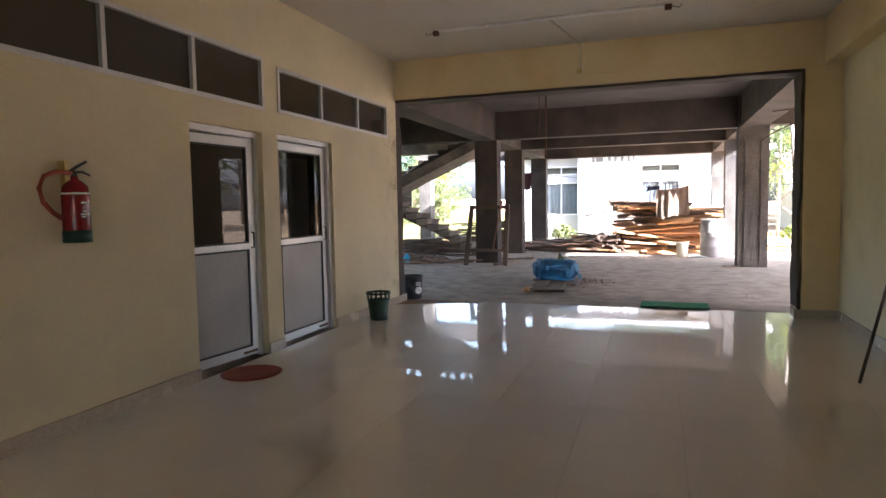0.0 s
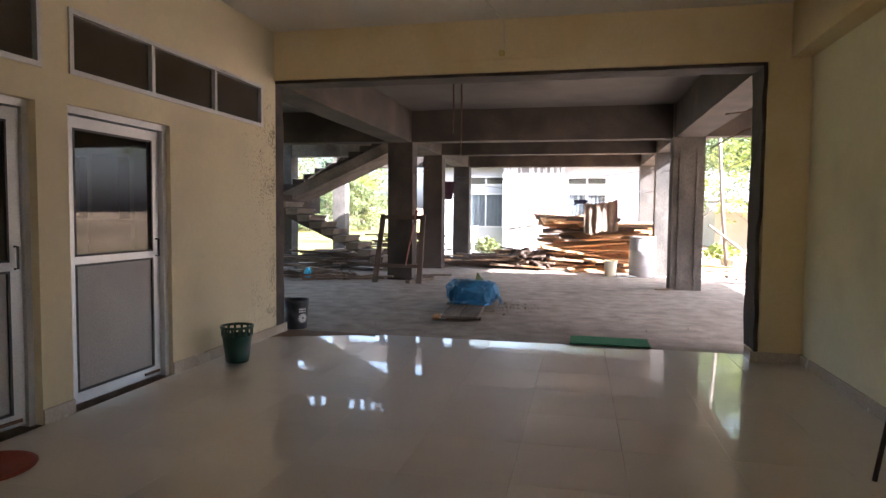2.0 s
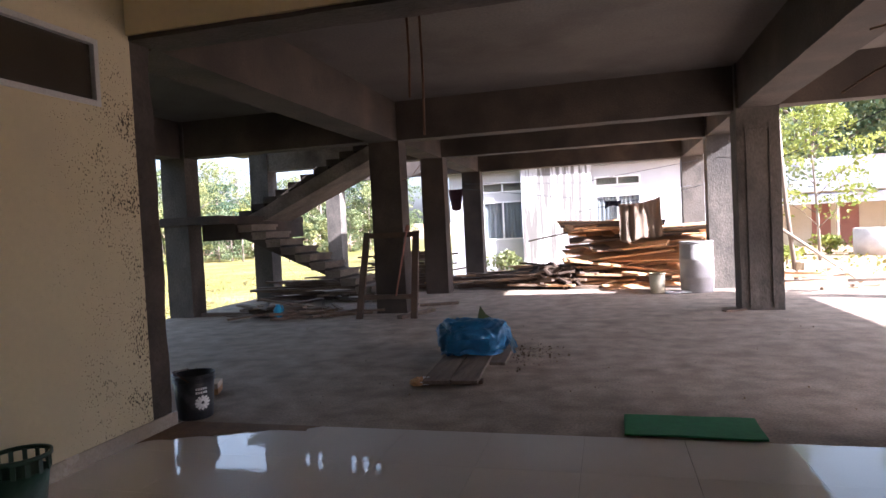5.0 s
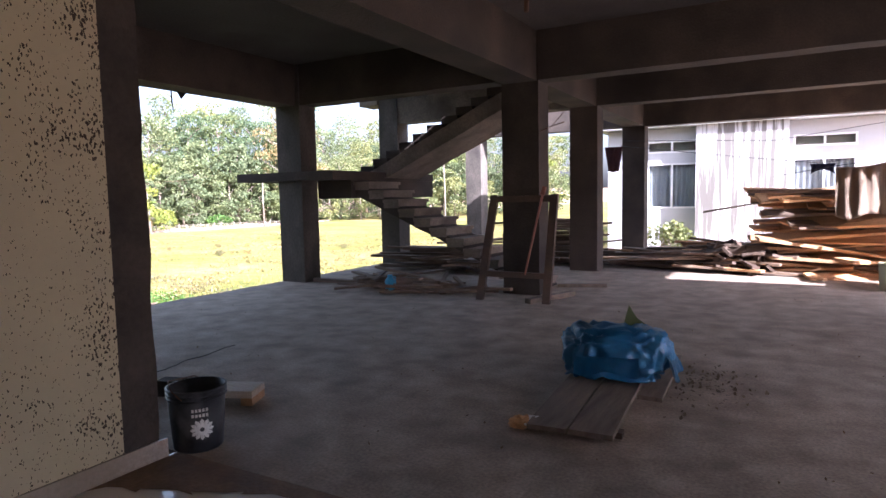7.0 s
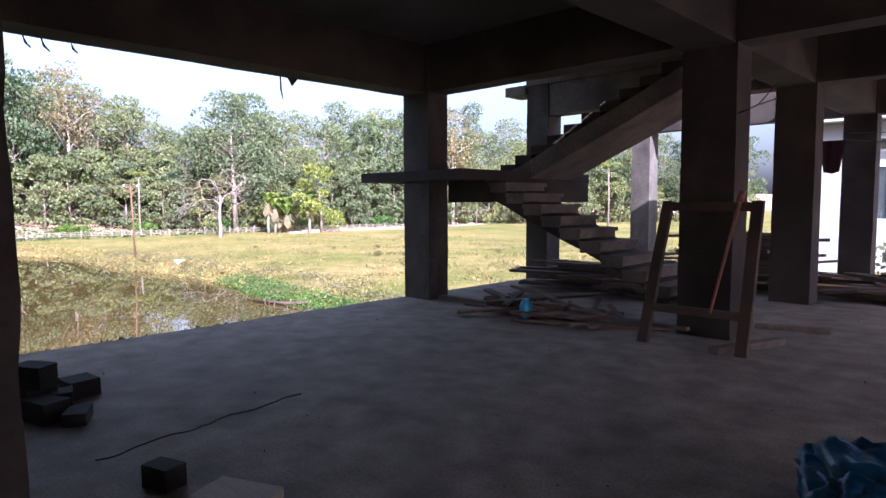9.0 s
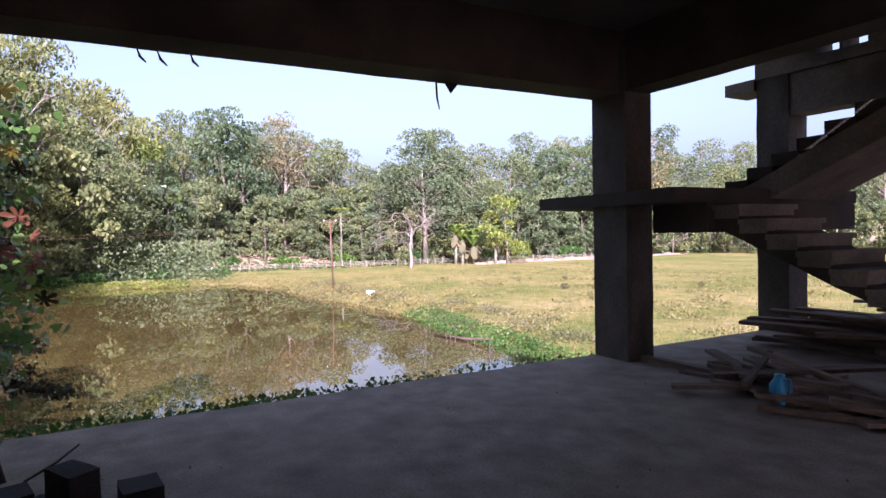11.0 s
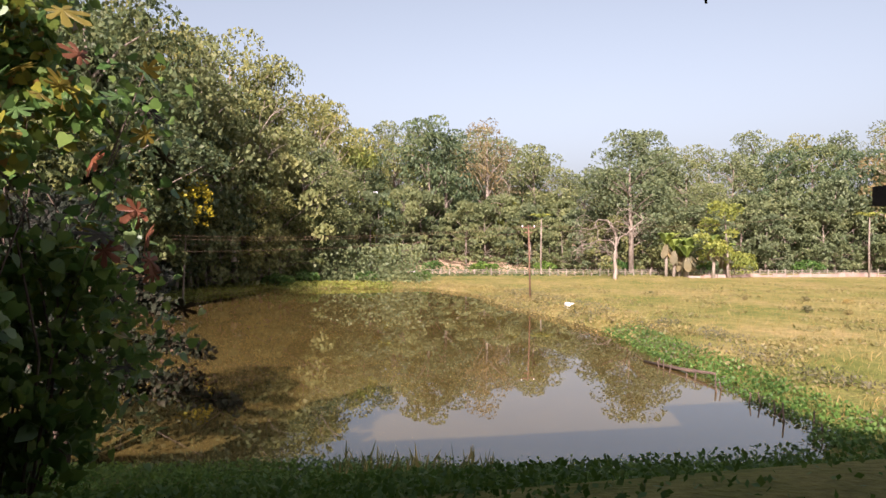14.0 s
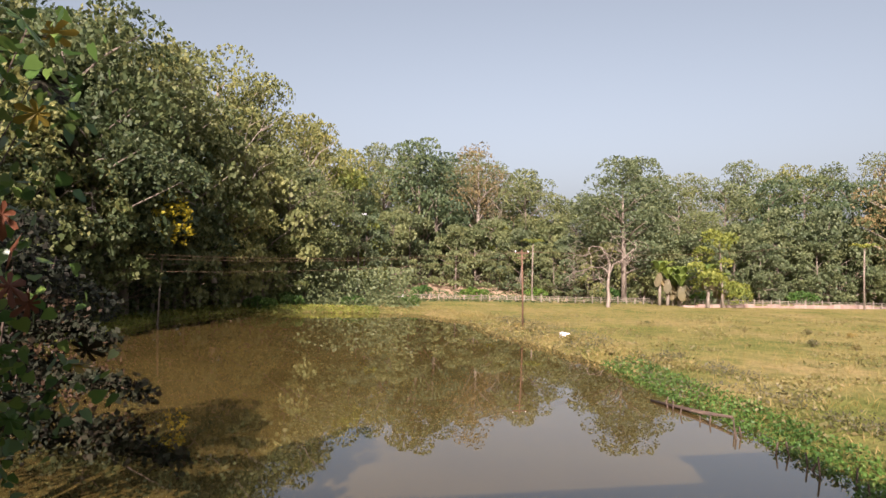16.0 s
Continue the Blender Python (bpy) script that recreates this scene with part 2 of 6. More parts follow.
M["dry_leaf"] = leaf_mat("dry_leaves", [(0.11, 0.08, 0.055), (0.15, 0.115, 0.08), (0.08, 0.058, 0.04)], 0.15)
# leaf tones lifted above natural green to stand in for haze
M["leaf"] = leaf_mat("haze_lifted_leaves", [(0.11, 0.134, 0.056), (0.148, 0.168, 0.068), (0.195, 0.2, 0.084), (0.125, 0.148, 0.068)])
M["leaf_dark"] = leaf_mat("dark_tree_leaves", [(0.05, 0.076, 0.036), (0.078, 0.104, 0.046), (0.108, 0.124, 0.054)])
# distance haze is mixed into these two leaf colours as blue
M["leaf_haze"] = leaf_mat("haze_tinted_leaves", [(0.115, 0.145, 0.075), (0.14, 0.168, 0.082), (0.172, 0.19, 0.092), (0.128, 0.155, 0.085)])
M["leaf_haze_dark"] = leaf_mat("deep_haze_tinted_leaves", [(0.062, 0.098, 0.058), (0.09, 0.13, 0.07), (0.122, 0.152, 0.078)])
M["leaf_bright"] = leaf_mat("bright_tree_leaves", [(0.17, 0.2, 0.045), (0.23, 0.25, 0.06), (0.13, 0.17, 0.045)])
M["leaf_yellow"] = leaf_mat("yellow_blossom", [(0.42, 0.34, 0.02), (0.5, 0.4, 0.03), (0.2, 0.2, 0.03)])
M["leaf_brown"] = leaf_mat("brown_tree_leaves", [(0.16, 0.13, 0.08), (0.20, 0.165, 0.10), (0.12, 0.11, 0.06)])
M["vine"] = leaf_mat("vine_leaves", [(0.055, 0.12, 0.04), (0.09, 0.17, 0.05), (0.15, 0.22, 0.06), (0.07, 0.14, 0.055)], 0.45, 0.32)
# yellowing leaf tones with sunlight mixed into the colour
M["vine_yellow"] = leaf_mat("sunlit_yellowing_vine", [(0.13, 0.19, 0.035), (0.2, 0.24, 0.045), (0.36, 0.29, 0.04), (0.17, 0.22, 0.04), (0.3, 0.13, 0.04)], 0.45, 0.4)
M["vine_red"] = leaf_mat("dried_red_leaves", [(0.2, 0.06, 0.03), (0.3, 0.11, 0.05), (0.12, 0.04, 0.025)], 0.35, 0.6)
M["grass"] = leaf_mat("grass_blades", [(0.13, 0.15, 0.05), (0.21, 0.2, 0.075), (0.29, 0.24, 0.11), (0.11, 0.14, 0.045)], 0.3)
M["dry_grass"] = leaf_mat("dry_grass", [(0.185, 0.158, 0.068), (0.225, 0.184, 0.086), (0.15, 0.148, 0.053), (0.25, 0.192, 0.105)], 0.3)
M["wood_pale"] = mat("pale_wood", (0.44, 0.36, 0.28), (0.56, 0.47, 0.37), 5, 0.75, bump=0.15, fine=40, stretch=(1, 6, 6))
M["mud"] = mat("reddish_mud", (0.14, 0.085, 0.05), (0.24, 0.15, 0.09), 6, 0.8, bump=0.4, fine=40)
# shade is put into the leaf colour, far darker than real leaves
M["shade_leaf"] = leaf_mat("shade_darkened_leaves", [(0.012, 0.016, 0.009), (0.02, 0.025, 0.013), (0.026, 0.02, 0.014)], 0.15, 0.8)
M["herb"] = leaf_mat("herb_leaves", [(0.05, 0.112, 0.028), (0.07, 0.145, 0.033), (0.105, 0.17, 0.042)], 0.35)
M["banana"] = leaf_mat("banana_leaves", [(0.11, 0.17, 0.045), (0.16, 0.21, 0.05), (0.13, 0.18, 0.05)], 0.4)


def ground_mat():
    m = bpy.data.materials.new("grassland")
    m.use_nodes = True
    nt = m.node_tree
    b = nt.nodes["Principled BSDF"]
    pos = nt.nodes.new("ShaderNodeNewGeometry").outputs["Position"]
    a = tex(nt, "Noise", pos, 0.16, 8)
    c = tex(nt, "Noise", pos, 1.1, 6)
    d = tex(nt, "Noise", pos, 9.0, 5)
    grass = ramp(nt, a.outputs[0], [(0.36, (0.14, 0.148, 0.04)), (0.52, (0.215, 0.188, 0.068)), (0.70, (0.285, 0.222, 0.10))])
    grass = mixc(nt, 0.7, grass, ramp(nt, c.outputs[0], [(0.3, (0.45, 0.6, 0.35)), (0.6, (1.15, 1.07, 1.0))]), 'MULTIPLY')
    grass = mixc(nt, 0.6, grass, ramp(nt, d.outputs[0], [(0.3, (0.5, 0.5, 0.5)), (0.7, (1.3, 1.3, 1.25))]), 'MULTIPLY')
    soil = ramp(nt, c.outputs[0], [(0.3, (0.30, 0.2, 0.12)), (0.7, (0.42, 0.31, 0.21))])
    sep = nt.nodes.new("ShaderNodeSeparateXYZ")
    nt.links.new(pos, sep.inputs[0])
    wob = nt.nodes.new("ShaderNodeMath")
    wob.operation = 'MULTIPLY_ADD'
    nt.links.new(c.outputs[0], wob.inputs[0])
    wob.inputs[1].default_value = 8.0
    nt.links.new(sep.outputs[0], wob.inputs[2])
    far = nt.nodes.new("ShaderNodeMapRange")
    far.inputs["From Min"].default_value, far.inputs["From Max"].default_value = -76.0, -84.0
    nt.links.new(wob.outputs[0], far.inputs[0])
    near = nt.nodes.new("ShaderNodeMapRange")
    near.inputs["From Min"].default_value, near.inputs["From Max"].default_value = 0.0, 4.0
    nt.links.new(wob.outputs[0], near.inputs[0])
    both = nt.nodes.new("ShaderNodeMath")
    both.operation = 'MAXIMUM'
    nt.links.new(far.outputs[0], both.inputs[0])
    nt.links.new(near.outputs[0], both.inputs[1])
    nt.links.new(mixc(nt, both.outputs[0], grass, soil), b.inputs["Base Color"])
    b.inputs["Roughness"].default_value = 0.95
    b.inputs["Specular IOR Level"].default_value = 0.1
    bp = nt.nodes.new("ShaderNodeBump")
    bp.inputs["Strength"].default_value, bp.inputs["Distance"].default_value = 0.8, 0.12
    nt.links.new(d.outputs[0], bp.inputs["Height"])
    nt.links.new(bp.outputs[0], b.inputs["Normal"])
    return m


def water_mat():
    m = bpy.data.materials.new("muddy_water")
    m.use_nodes = True
    nt = m.node_tree
    b = nt.nodes["Principled BSDF"]
    pos = nt.nodes.new("ShaderNodeNewGeometry").outputs["Position"]
    n = tex(nt, "Noise", pos, 0.25, 4)
    nt.links.new(ramp(nt, n.outputs[0], [(0.35, (0.058, 0.040, 0.012)), (0.65, (0.08, 0.056, 0.017))]), b.inputs["Base Color"])
    b.inputs["Roughness"].default_value = 0.0
    b.inputs["IOR"].default_value = 1.8
    w = tex(nt, "Noise", pos, 1.6, 3, (1, 1.6, 1))
    bp = nt.nodes.new("ShaderNodeBump")
    bp.inputs["Strength"].default_value, bp.inputs["Distance"].default_value = 0.012, 0.02
    nt.links.new(w.outputs[0], bp.inputs["Height"])
    nt.links.new(bp.outputs[0], b.inputs["Normal"])
    return m


def splashed_mat():
    """Cream wall paint with dark mud splashes that thicken towards the opening."""
    m = mat("splashed_plaster", (0.54, 0.47, 0.30), (0.59, 0.515, 0.335), 1.1, 0.75, bump=0.05, fine=25, stain=(0.51, 0.445, 0.30), stain_scale=1.5, grain=0.08)
    nt = m.node_tree
    b = nt.nodes["Principled BSDF"]
    before = b.inputs["Base Color"].links[0].from_socket
    pos = nt.nodes.new("ShaderNodeNewGeometry").outputs["Position"]
    warp = tex(nt, "Noise", pos, 38, 3)
    bent = nt.nodes.new("ShaderNodeVectorMath")
    bent.operation = 'MULTIPLY_ADD'
    nt.links.new(warp.outputs["Color"], bent.inputs[0])
    bent.inputs[1].default_value = (0.03, 0.03, 0.03)
    nt.links.new(pos, bent.inputs[2])
    v = tex(nt, "Voronoi", bent.outputs[0], 72, stretch=(1, 1.0, 0.5))
    sep = nt.nodes.new("ShaderNodeSeparateXYZ")
    nt.links.new(pos, sep.inputs[0])
    near = nt.nodes.new("ShaderNodeMapRange")
    near.inputs["From Min"].default_value, near.inputs["From Max"].default_value = 7.2, 8.2
    near.interpolation_type = 'SMOOTHSTEP'
    near.inputs["To Min"].default_value, near.inputs["To Max"].default_value = 0.04, 0.36
    nt.links.new(sep.outputs[1], near.inputs[0])
    top = nt.nodes.new("ShaderNodeMapRange")
    top.inputs["From Min"].default_value, top.inputs["From Max"].default_value = 3.3, 2.2
    nt.links.new(sep.outputs[2], top.inputs[0])
    patch = tex(nt, "Noise", pos, 5.0, 4)
    k = nt.nodes.new("ShaderNodeMath")
    k.operation = 'MULTIPLY'
    nt.links.new(near.outputs[0], k.inputs[0])
    nt.links.new(top.outputs[0], k.inputs[1])
    k2 = nt.nodes.new("ShaderNodeMath")
    k2.operation = 'MULTIPLY'
    nt.links.new(k.outputs[0], k2.inputs[0])
    nt.links.new(ramp(nt, patch.outputs[0], [(0.3, (0.3, 0.3, 0.3)), (0.65, (1.3, 1.3, 1.3))]), k2.inputs[1])
    less = nt.nodes.new("ShaderNodeMath")
    less.operation = 'LESS_THAN'
    nt.links.new(v.outputs["Distance"], less.inputs[0])
    nt.links.new(k2.outputs[0], less.inputs[1])
    nt.links.new(mixc(nt, less.outputs[0], before, (0.055, 0.037, 0.022)), b.inputs["Base Color"])
    return m


M["ground"], M["water"], M["splashed"] = ground_mat(), water_mat(), splashed_mat()


# ---- builders ----
def box(bm, x0, x1, y0, y1, z0, z1, m=None):
    vs = [bm.verts.new(Vector(c)) for c in ((x0, y0, z0), (x1, y0, z0), (x1, y1, z0), (x0, y1, z0), (x0, y0, z1), (x1, y0, z1), (x1, y1, z1), (x0, y1, z1))]
    for f in ((3, 2, 1, 0), (4, 5, 6, 7), (0, 1, 5, 4), (1, 2, 6, 5), (2, 3, 7, 6), (3, 0, 4, 7)):
        bm.faces.new([vs[i] for i in f])
    if m is not None:
        bmesh.ops.transform(bm, matrix=m, verts=vs)
    return vs


def boxed(*dims, m=None, bevel=0.0):
    bm = bmesh.new()
    box(bm, *dims, m=m)
    if bevel:
        bmesh.ops.bevel(bm, geom=bm.edges[:], offset=bevel, segments=1, affect='EDGES')
    return bm


def tube(bm, pts, radii, n=8, cap=True):
    """A tube along points, with one radius or one for each point."""
    pts = [Vector(p) for p in pts]
    if isinstance(radii, (int, float)):
        radii = [radii] * len(pts)
    rings = []
    for i, p in enumerate(pts):
        d = (pts[min(i + 1, len(pts) - 1)] - pts[max(i - 1, 0)]).normalized()
        u = d.cross(Vector((0, 0, 1)) if abs(d.z) < 0.9 else Vector((1, 0, 0))).normalized()
        w = d.cross(u)
        rings.append([bm.verts.new(p + radii[i] * (math.cos(a) * u + math.sin(a) * w)) for a in [k * 2 * math.pi / n for k in range(n)]])
    for a, b in zip(rings, rings[1:]):
        for k in range(n):
            f = bm.faces.new((a[k], a[(k + 1) % n], b[(k + 1) % n], b[k]))
            f.smooth = True
    if cap:
        bm.faces.new(rings[0][::-1])
        bm.faces.new(rings[-1])
    return bm


def lathe(bm, profile, n=24, at=(0, 0, 0), closed=False):
    """Turns a profile of (radius, height) round the z axis."""
    rings = [[bm.verts.new((at[0] + r * math.cos(k * 2 * math.pi / n), at[1] + r * math.sin(k * 2 * math.pi / n), at[2] + z)) for k in range(n)] for r, z in profile]
    for a, b in zip(rings, rings[1:]):
        for k in range(n):
            f = bm.faces.new((a[k], a[(k + 1) % n], b[(k + 1) % n], b[k]))
            f.smooth = True
    if closed:
        bm.faces.new(rings[0][::-1])
        bm.faces.new(rings[-1])
    return bm


def rough_up(bm, size, step, seed=0.0):
    """Cuts long edges and shakes the vertices a little, for worn or hand-made edges."""
    for _ in range(5):
        long = [e for e in bm.edges if e.calc_length() > step]
        if not long:
            break
        bmesh.ops.subdivide_edges(bm, edges=long, cuts=1, use_grid_fill=True)
    for v in bm.verts:
        v.co += size * noise.noise_vector(v.co * 4.0 + Vector((seed, 0, 0)))
    return bm


def mesh_of(bm, name, material):
    bmesh.ops.recalc_face_normals(bm, faces=bm.faces[:])
    me = bpy.data.meshes.new(name)
    bm.to_mesh(me)
    bm.free()
    me.materials.append(material)
    return me


def part(name, bm, material, parent, label=""):
    me = bm if isinstance(bm, bpy.types.Mesh) else mesh_of(bm, name, material)
    ob = new(name, me)
    ob.parent = parent
    return tagged(ob, label) if label else ob


def solid(name, bm, material, label="", category="", group="", kind=""):
    me = bm if isinstance(bm, bpy.types.Mesh) else mesh_of(bm, name, material)
    return tagged(new(name, me), label, category, group, kind)


def thing(name, at, label, category, group="", turn=0.0):
    ob = new(name)
    ob.matrix_basis = pose(*at, 0, 0, turn)
    ob.empty_display_size = 0.1
    return tagged(ob, label, category, group)


def structure(name, bm, material, label, category=""):
    return solid(name, bm, material, label, category or name.split("_")[0], kind="structure")


def cards(rng, centres, size, up=0.3, shape="quad", droop=0.0):
    """Leaf faces, turned at random, as one mesh. centres: array (n, 3); size: one number or an array."""
    n = len(centres)
    size = np.broadcast_to(np.asarray(size, float), (n,))
    a = rng.normal(size=(n, 3))
    a[:, 2] -= droop
    a /= np.linalg.norm(a, axis=1, keepdims=True)
    nrm = rng.normal(size=(n, 3))
    nrm[:, 2] += up
    b = np.cross(nrm, a)
    b /= np.linalg.norm(b, axis=1, keepdims=True) + 1e-9
    outline = {"quad": [(-0.5, 0.0), (0.0, 0.36), (0.6, 0.0), (0.0, -0.36)],
               "heart": [(-0.40, 0.0), (-0.5, 0.22), (-0.36, 0.42), (0.0, 0.42), (0.6, 0.0), (0.0, -0.42), (-0.36, -0.42), (-0.5, -0.22)],
               "blade": [(0.0, -0.05), (0.0, 0.05), (0.6, 0.035), (1.0, 0.0), (0.6, -0.035)]}[shape]
    k = len(outline)
    c = np.cross(a, b)
    v = np.stack([centres + size[:, None] * (p * a + q * b + 0.12 * abs(q) * c) for p, q in outline], 1).reshape(-1, 3)
    me = bpy.data.meshes.new("leaves")
    me.vertices.add(n * k)
    me.vertices.foreach_set("co", v.ravel())
    me.loops.add(n * k)
    me.loops.foreach_set("vertex_index", np.arange(n * k, dtype=np.int32))
    me.polygons.add(n)
    me.polygons.foreach_set("loop_start", np.arange(0, n * k, k, dtype=np.int32))
    me.update(calc_edges=True)
    return me


def leafy(me, material):
    me.materials.append(material)
    return me


# ---- structure: the finished hall ----
LX, RX, H = -3.54, 1.89, 3.38
bm = bmesh.new()
for y0, y1, spans in ((-4.0, 2.45, ((0, H),)), (2.45, 4.10, ((0, 2.29), (2.78, H))), (4.10, 5.05, ((2.08, 2.29), (2.78, H))), (5.05, 5.10, ((0, 2.29), (2.78, H))),
                      (5.10, 5.30, ((0, H),)), (5.30, 5.32, ((2.10, H),)), (5.32, 6.36, ((2.10, 2.30), (2.74, H))), (6.36, 7.90, ((0, 2.30), (2.74, H))), (7.90, 8.20, ((0, H),))):
    for z0, z1 in spans:
        box(bm, LX - 0.23, LX, y0, y1, z0, z1)
structure("wall_west", bm, M["splashed"], "cream plastered hall wall with mud splashes near its raw end", "wall")
bm = bmesh.new()
for y0, y1, spans in ((-4.0, 4.75, ((0, H),)),
                      (4.75, 6.35, ((0, 0.66), (2.10, 2.32), (2.81, H))), (6.35, 8.55, ((0, H),))):
    for z0, z1 in spans:
        box(bm, RX, RX + 0.23, y0, y1, z0, z1)
structure("wall_east", bm, M["plaster_pale"], "cream plastered hall wall with scuffs below the window", "wall")
# opening added out of view to let fill light into the hall
bm = bmesh.new()
for x0, x1, z0 in ((LX - 0.23, 0.1, 0.0), (0.1, 1.5, 2.3), (1.5, RX + 0.23, 0.0)):
    box(bm, x0, x1, -4.23, -4.0, z0, H)
structure("wall_south", bm, M["plaster_pale"], "cream plastered end wall with an unseen opening added for light", "wall")
bm = rough_up(boxed(1.515, RX, 8.17, 8.55, 0, H), 0.004, 0.5)
structure("wall_pier", bm, M["plaster"], "yellow plastered pier beside the wide opening", "wall")
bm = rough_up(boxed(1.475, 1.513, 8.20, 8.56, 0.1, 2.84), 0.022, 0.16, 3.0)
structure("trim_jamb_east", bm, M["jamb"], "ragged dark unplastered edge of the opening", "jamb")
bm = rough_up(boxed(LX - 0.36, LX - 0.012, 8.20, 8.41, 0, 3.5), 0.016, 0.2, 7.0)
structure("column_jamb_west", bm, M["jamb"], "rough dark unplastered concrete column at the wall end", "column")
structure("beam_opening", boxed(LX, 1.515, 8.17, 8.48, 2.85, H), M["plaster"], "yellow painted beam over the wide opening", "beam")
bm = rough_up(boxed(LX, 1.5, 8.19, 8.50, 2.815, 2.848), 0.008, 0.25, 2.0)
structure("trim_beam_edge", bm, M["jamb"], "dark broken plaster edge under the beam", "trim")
structure("beam_side", boxed(1.70, RX, -4.0, 8.17, 2.88, H), M["plaster"], "yellow painted beam along the hall wall", "beam")
structure("ceiling_hall", boxed(LX - 0.23, RX + 0.23, -4.23, 8.5, H, H + 0.15), M["ceiling"], "plain off-white painted hall ceiling", "ceiling")
bm = bmesh.new()
for y0, y1 in ((-4.0, 4.10), (5.05, 5.30), (6.36, 8.44)):
    box(bm, LX, LX + 0.014, y0, y1, 0.0, 0.10)
box(bm, RX - 0.014, RX, -4.0, 8.17, 0, 0.10)
box(bm, 1.44, RX, 8.155, 8.17, 0, 0.10)
box(bm, 1.455, 1.47, 8.17, 8.46, 0, 0.10)
structure("baseboard", bm, M["skirting"], "beige skirting tiles along the hall walls", "baseboard")

# rooms behind the west wall, dim, with one opening added for light
bm = bmesh.new()
box(bm, -8.05, -3.91, 7.86, 8.10, -0.4, 3.5)
structure("wall_north_rooms", bm, M["concrete"], "raw grey outer wall of the closed rooms", "wall")
bm = bmesh.new()
# gap at y 5.6 to 7.2 added out of view to light the room
for y0, y1, z0, z1 in ((-4.2, 5.6, -0.4, 3.5), (5.6, 7.2, -0.4, 0.95), (5.6, 7.2, 2.2, 3.5), (7.2, 7.86, -0.4, 3.5)):
    box(bm, -8.05, -7.85, y0, y1, z0, z1)
structure("wall_rooms_back", bm, M["inside"], "back wall of the dark rooms with an opening added for light", "wall")
structure("wall_rooms_south", boxed(-7.85, -3.77, -4.2, -4.0, 0, 3.4), M["inside"], "closed end wall of the dark rooms", "wall")
structure("wall_rooms_between", boxed(-7.85, -3.78, 5.12, 5.24, 0, 3.4), M["inside"], "partition between the two dark rooms", "wall")
structure("floor_rooms", boxed(-7.85, -3.77, -4.0, 7.86, -0.1, 0.0), M["slab"], "dim floor of the closed rooms", "floor")
structure("ceiling_rooms", boxed(-7.85, -3.77, -4.0, 7.86, 3.4, 3.5), M["inside"], "dim ceiling of the closed rooms", "ceiling")

# ---- structure: the unfinished concrete frame ----
bm = boxed(-8.05, 7.4, 8.50, 21.6, -0.30, 0.0)
bmesh.ops.subdivide_edges(bm, edges=bm.edges[:], cuts=24, use_grid_fill=True)
for v in bm.verts:
    if v.co.x < -8.0:
        v.co.x += 0.05 * noise.noise(Vector((0, v.co.y * 1.7, 1)))
    if v.co.z > -0.01:
        v.co.z += 0.006 * noise.noise(Vector((v.co.x * 0.9, v.co.y * 0.9, 4)))
for v in bm.verts:
    if v.co.x > 2.6 and v.co.y > 16.0:
        v.co.z -= 0.35
structure("floor_slab", bm, M["slab"], "dusty bare concrete floor with dark stains", "floor")
structure("floor_base", boxed(-8.0, 4.5, -4.2, 8.5, -0.4, -0.11), M["concrete"], "concrete base under the hall floor", "floor")

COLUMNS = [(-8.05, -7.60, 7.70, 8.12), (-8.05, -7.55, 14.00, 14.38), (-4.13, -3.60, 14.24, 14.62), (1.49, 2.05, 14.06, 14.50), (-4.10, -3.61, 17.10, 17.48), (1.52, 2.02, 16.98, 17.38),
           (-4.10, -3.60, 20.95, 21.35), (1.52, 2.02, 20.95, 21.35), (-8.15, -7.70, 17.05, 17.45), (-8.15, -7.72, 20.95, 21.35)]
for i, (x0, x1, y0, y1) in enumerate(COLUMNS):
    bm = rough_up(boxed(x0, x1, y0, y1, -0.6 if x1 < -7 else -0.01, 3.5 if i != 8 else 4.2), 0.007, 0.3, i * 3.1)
    # middle columns take the shaded tone for their unlit faces
    solid("concrete_column", bm, M["beam"] if i in (2, 4, 6) else M["concrete"], "bare concrete column with board marks and stains, darkened for shade", "column", "columns of the unfinished frame", "structure")
bm = rough_up(boxed(-7.93, -6.6, 8.124, 8.14, 0.20, 0.86), 0.014, 0.09, 5)
structure("trim_plaster_patch", bm, M["plaster_pale"], "ragged pale plaster patch on the wall by the pond", "trim")
bm = rough_up(boxed(-7.95, -6.4, 8.122, 8.135, 0.0, 0.24), 0.014, 0.09, 6)
structure("trim_mud_band", bm, M["mud"], "reddish mud splashed along the foot of the wall", "trim")
# flutes on the wide column by the yard
bm = bmesh.new()
for x in (1.60, 1.90):
    box(bm, x, x + 0.03, 14.04, 14.06, 0.05, 2.55)
box(bm, 1.60, 1.93, 14.04, 14.06, 2.55, 2.58)
structure("trim_column_strips", bm, M["concrete"], "raised concrete strips on the column face", "trim")
BS = 2.86
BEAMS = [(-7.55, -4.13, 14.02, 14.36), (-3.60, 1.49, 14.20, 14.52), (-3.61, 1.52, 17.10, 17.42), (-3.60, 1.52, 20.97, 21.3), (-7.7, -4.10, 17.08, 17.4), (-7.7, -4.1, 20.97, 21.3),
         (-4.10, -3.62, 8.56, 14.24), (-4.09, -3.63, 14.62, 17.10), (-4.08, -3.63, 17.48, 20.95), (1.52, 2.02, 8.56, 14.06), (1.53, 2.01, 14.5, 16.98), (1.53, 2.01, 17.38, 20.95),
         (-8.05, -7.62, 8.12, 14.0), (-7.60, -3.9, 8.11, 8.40)]
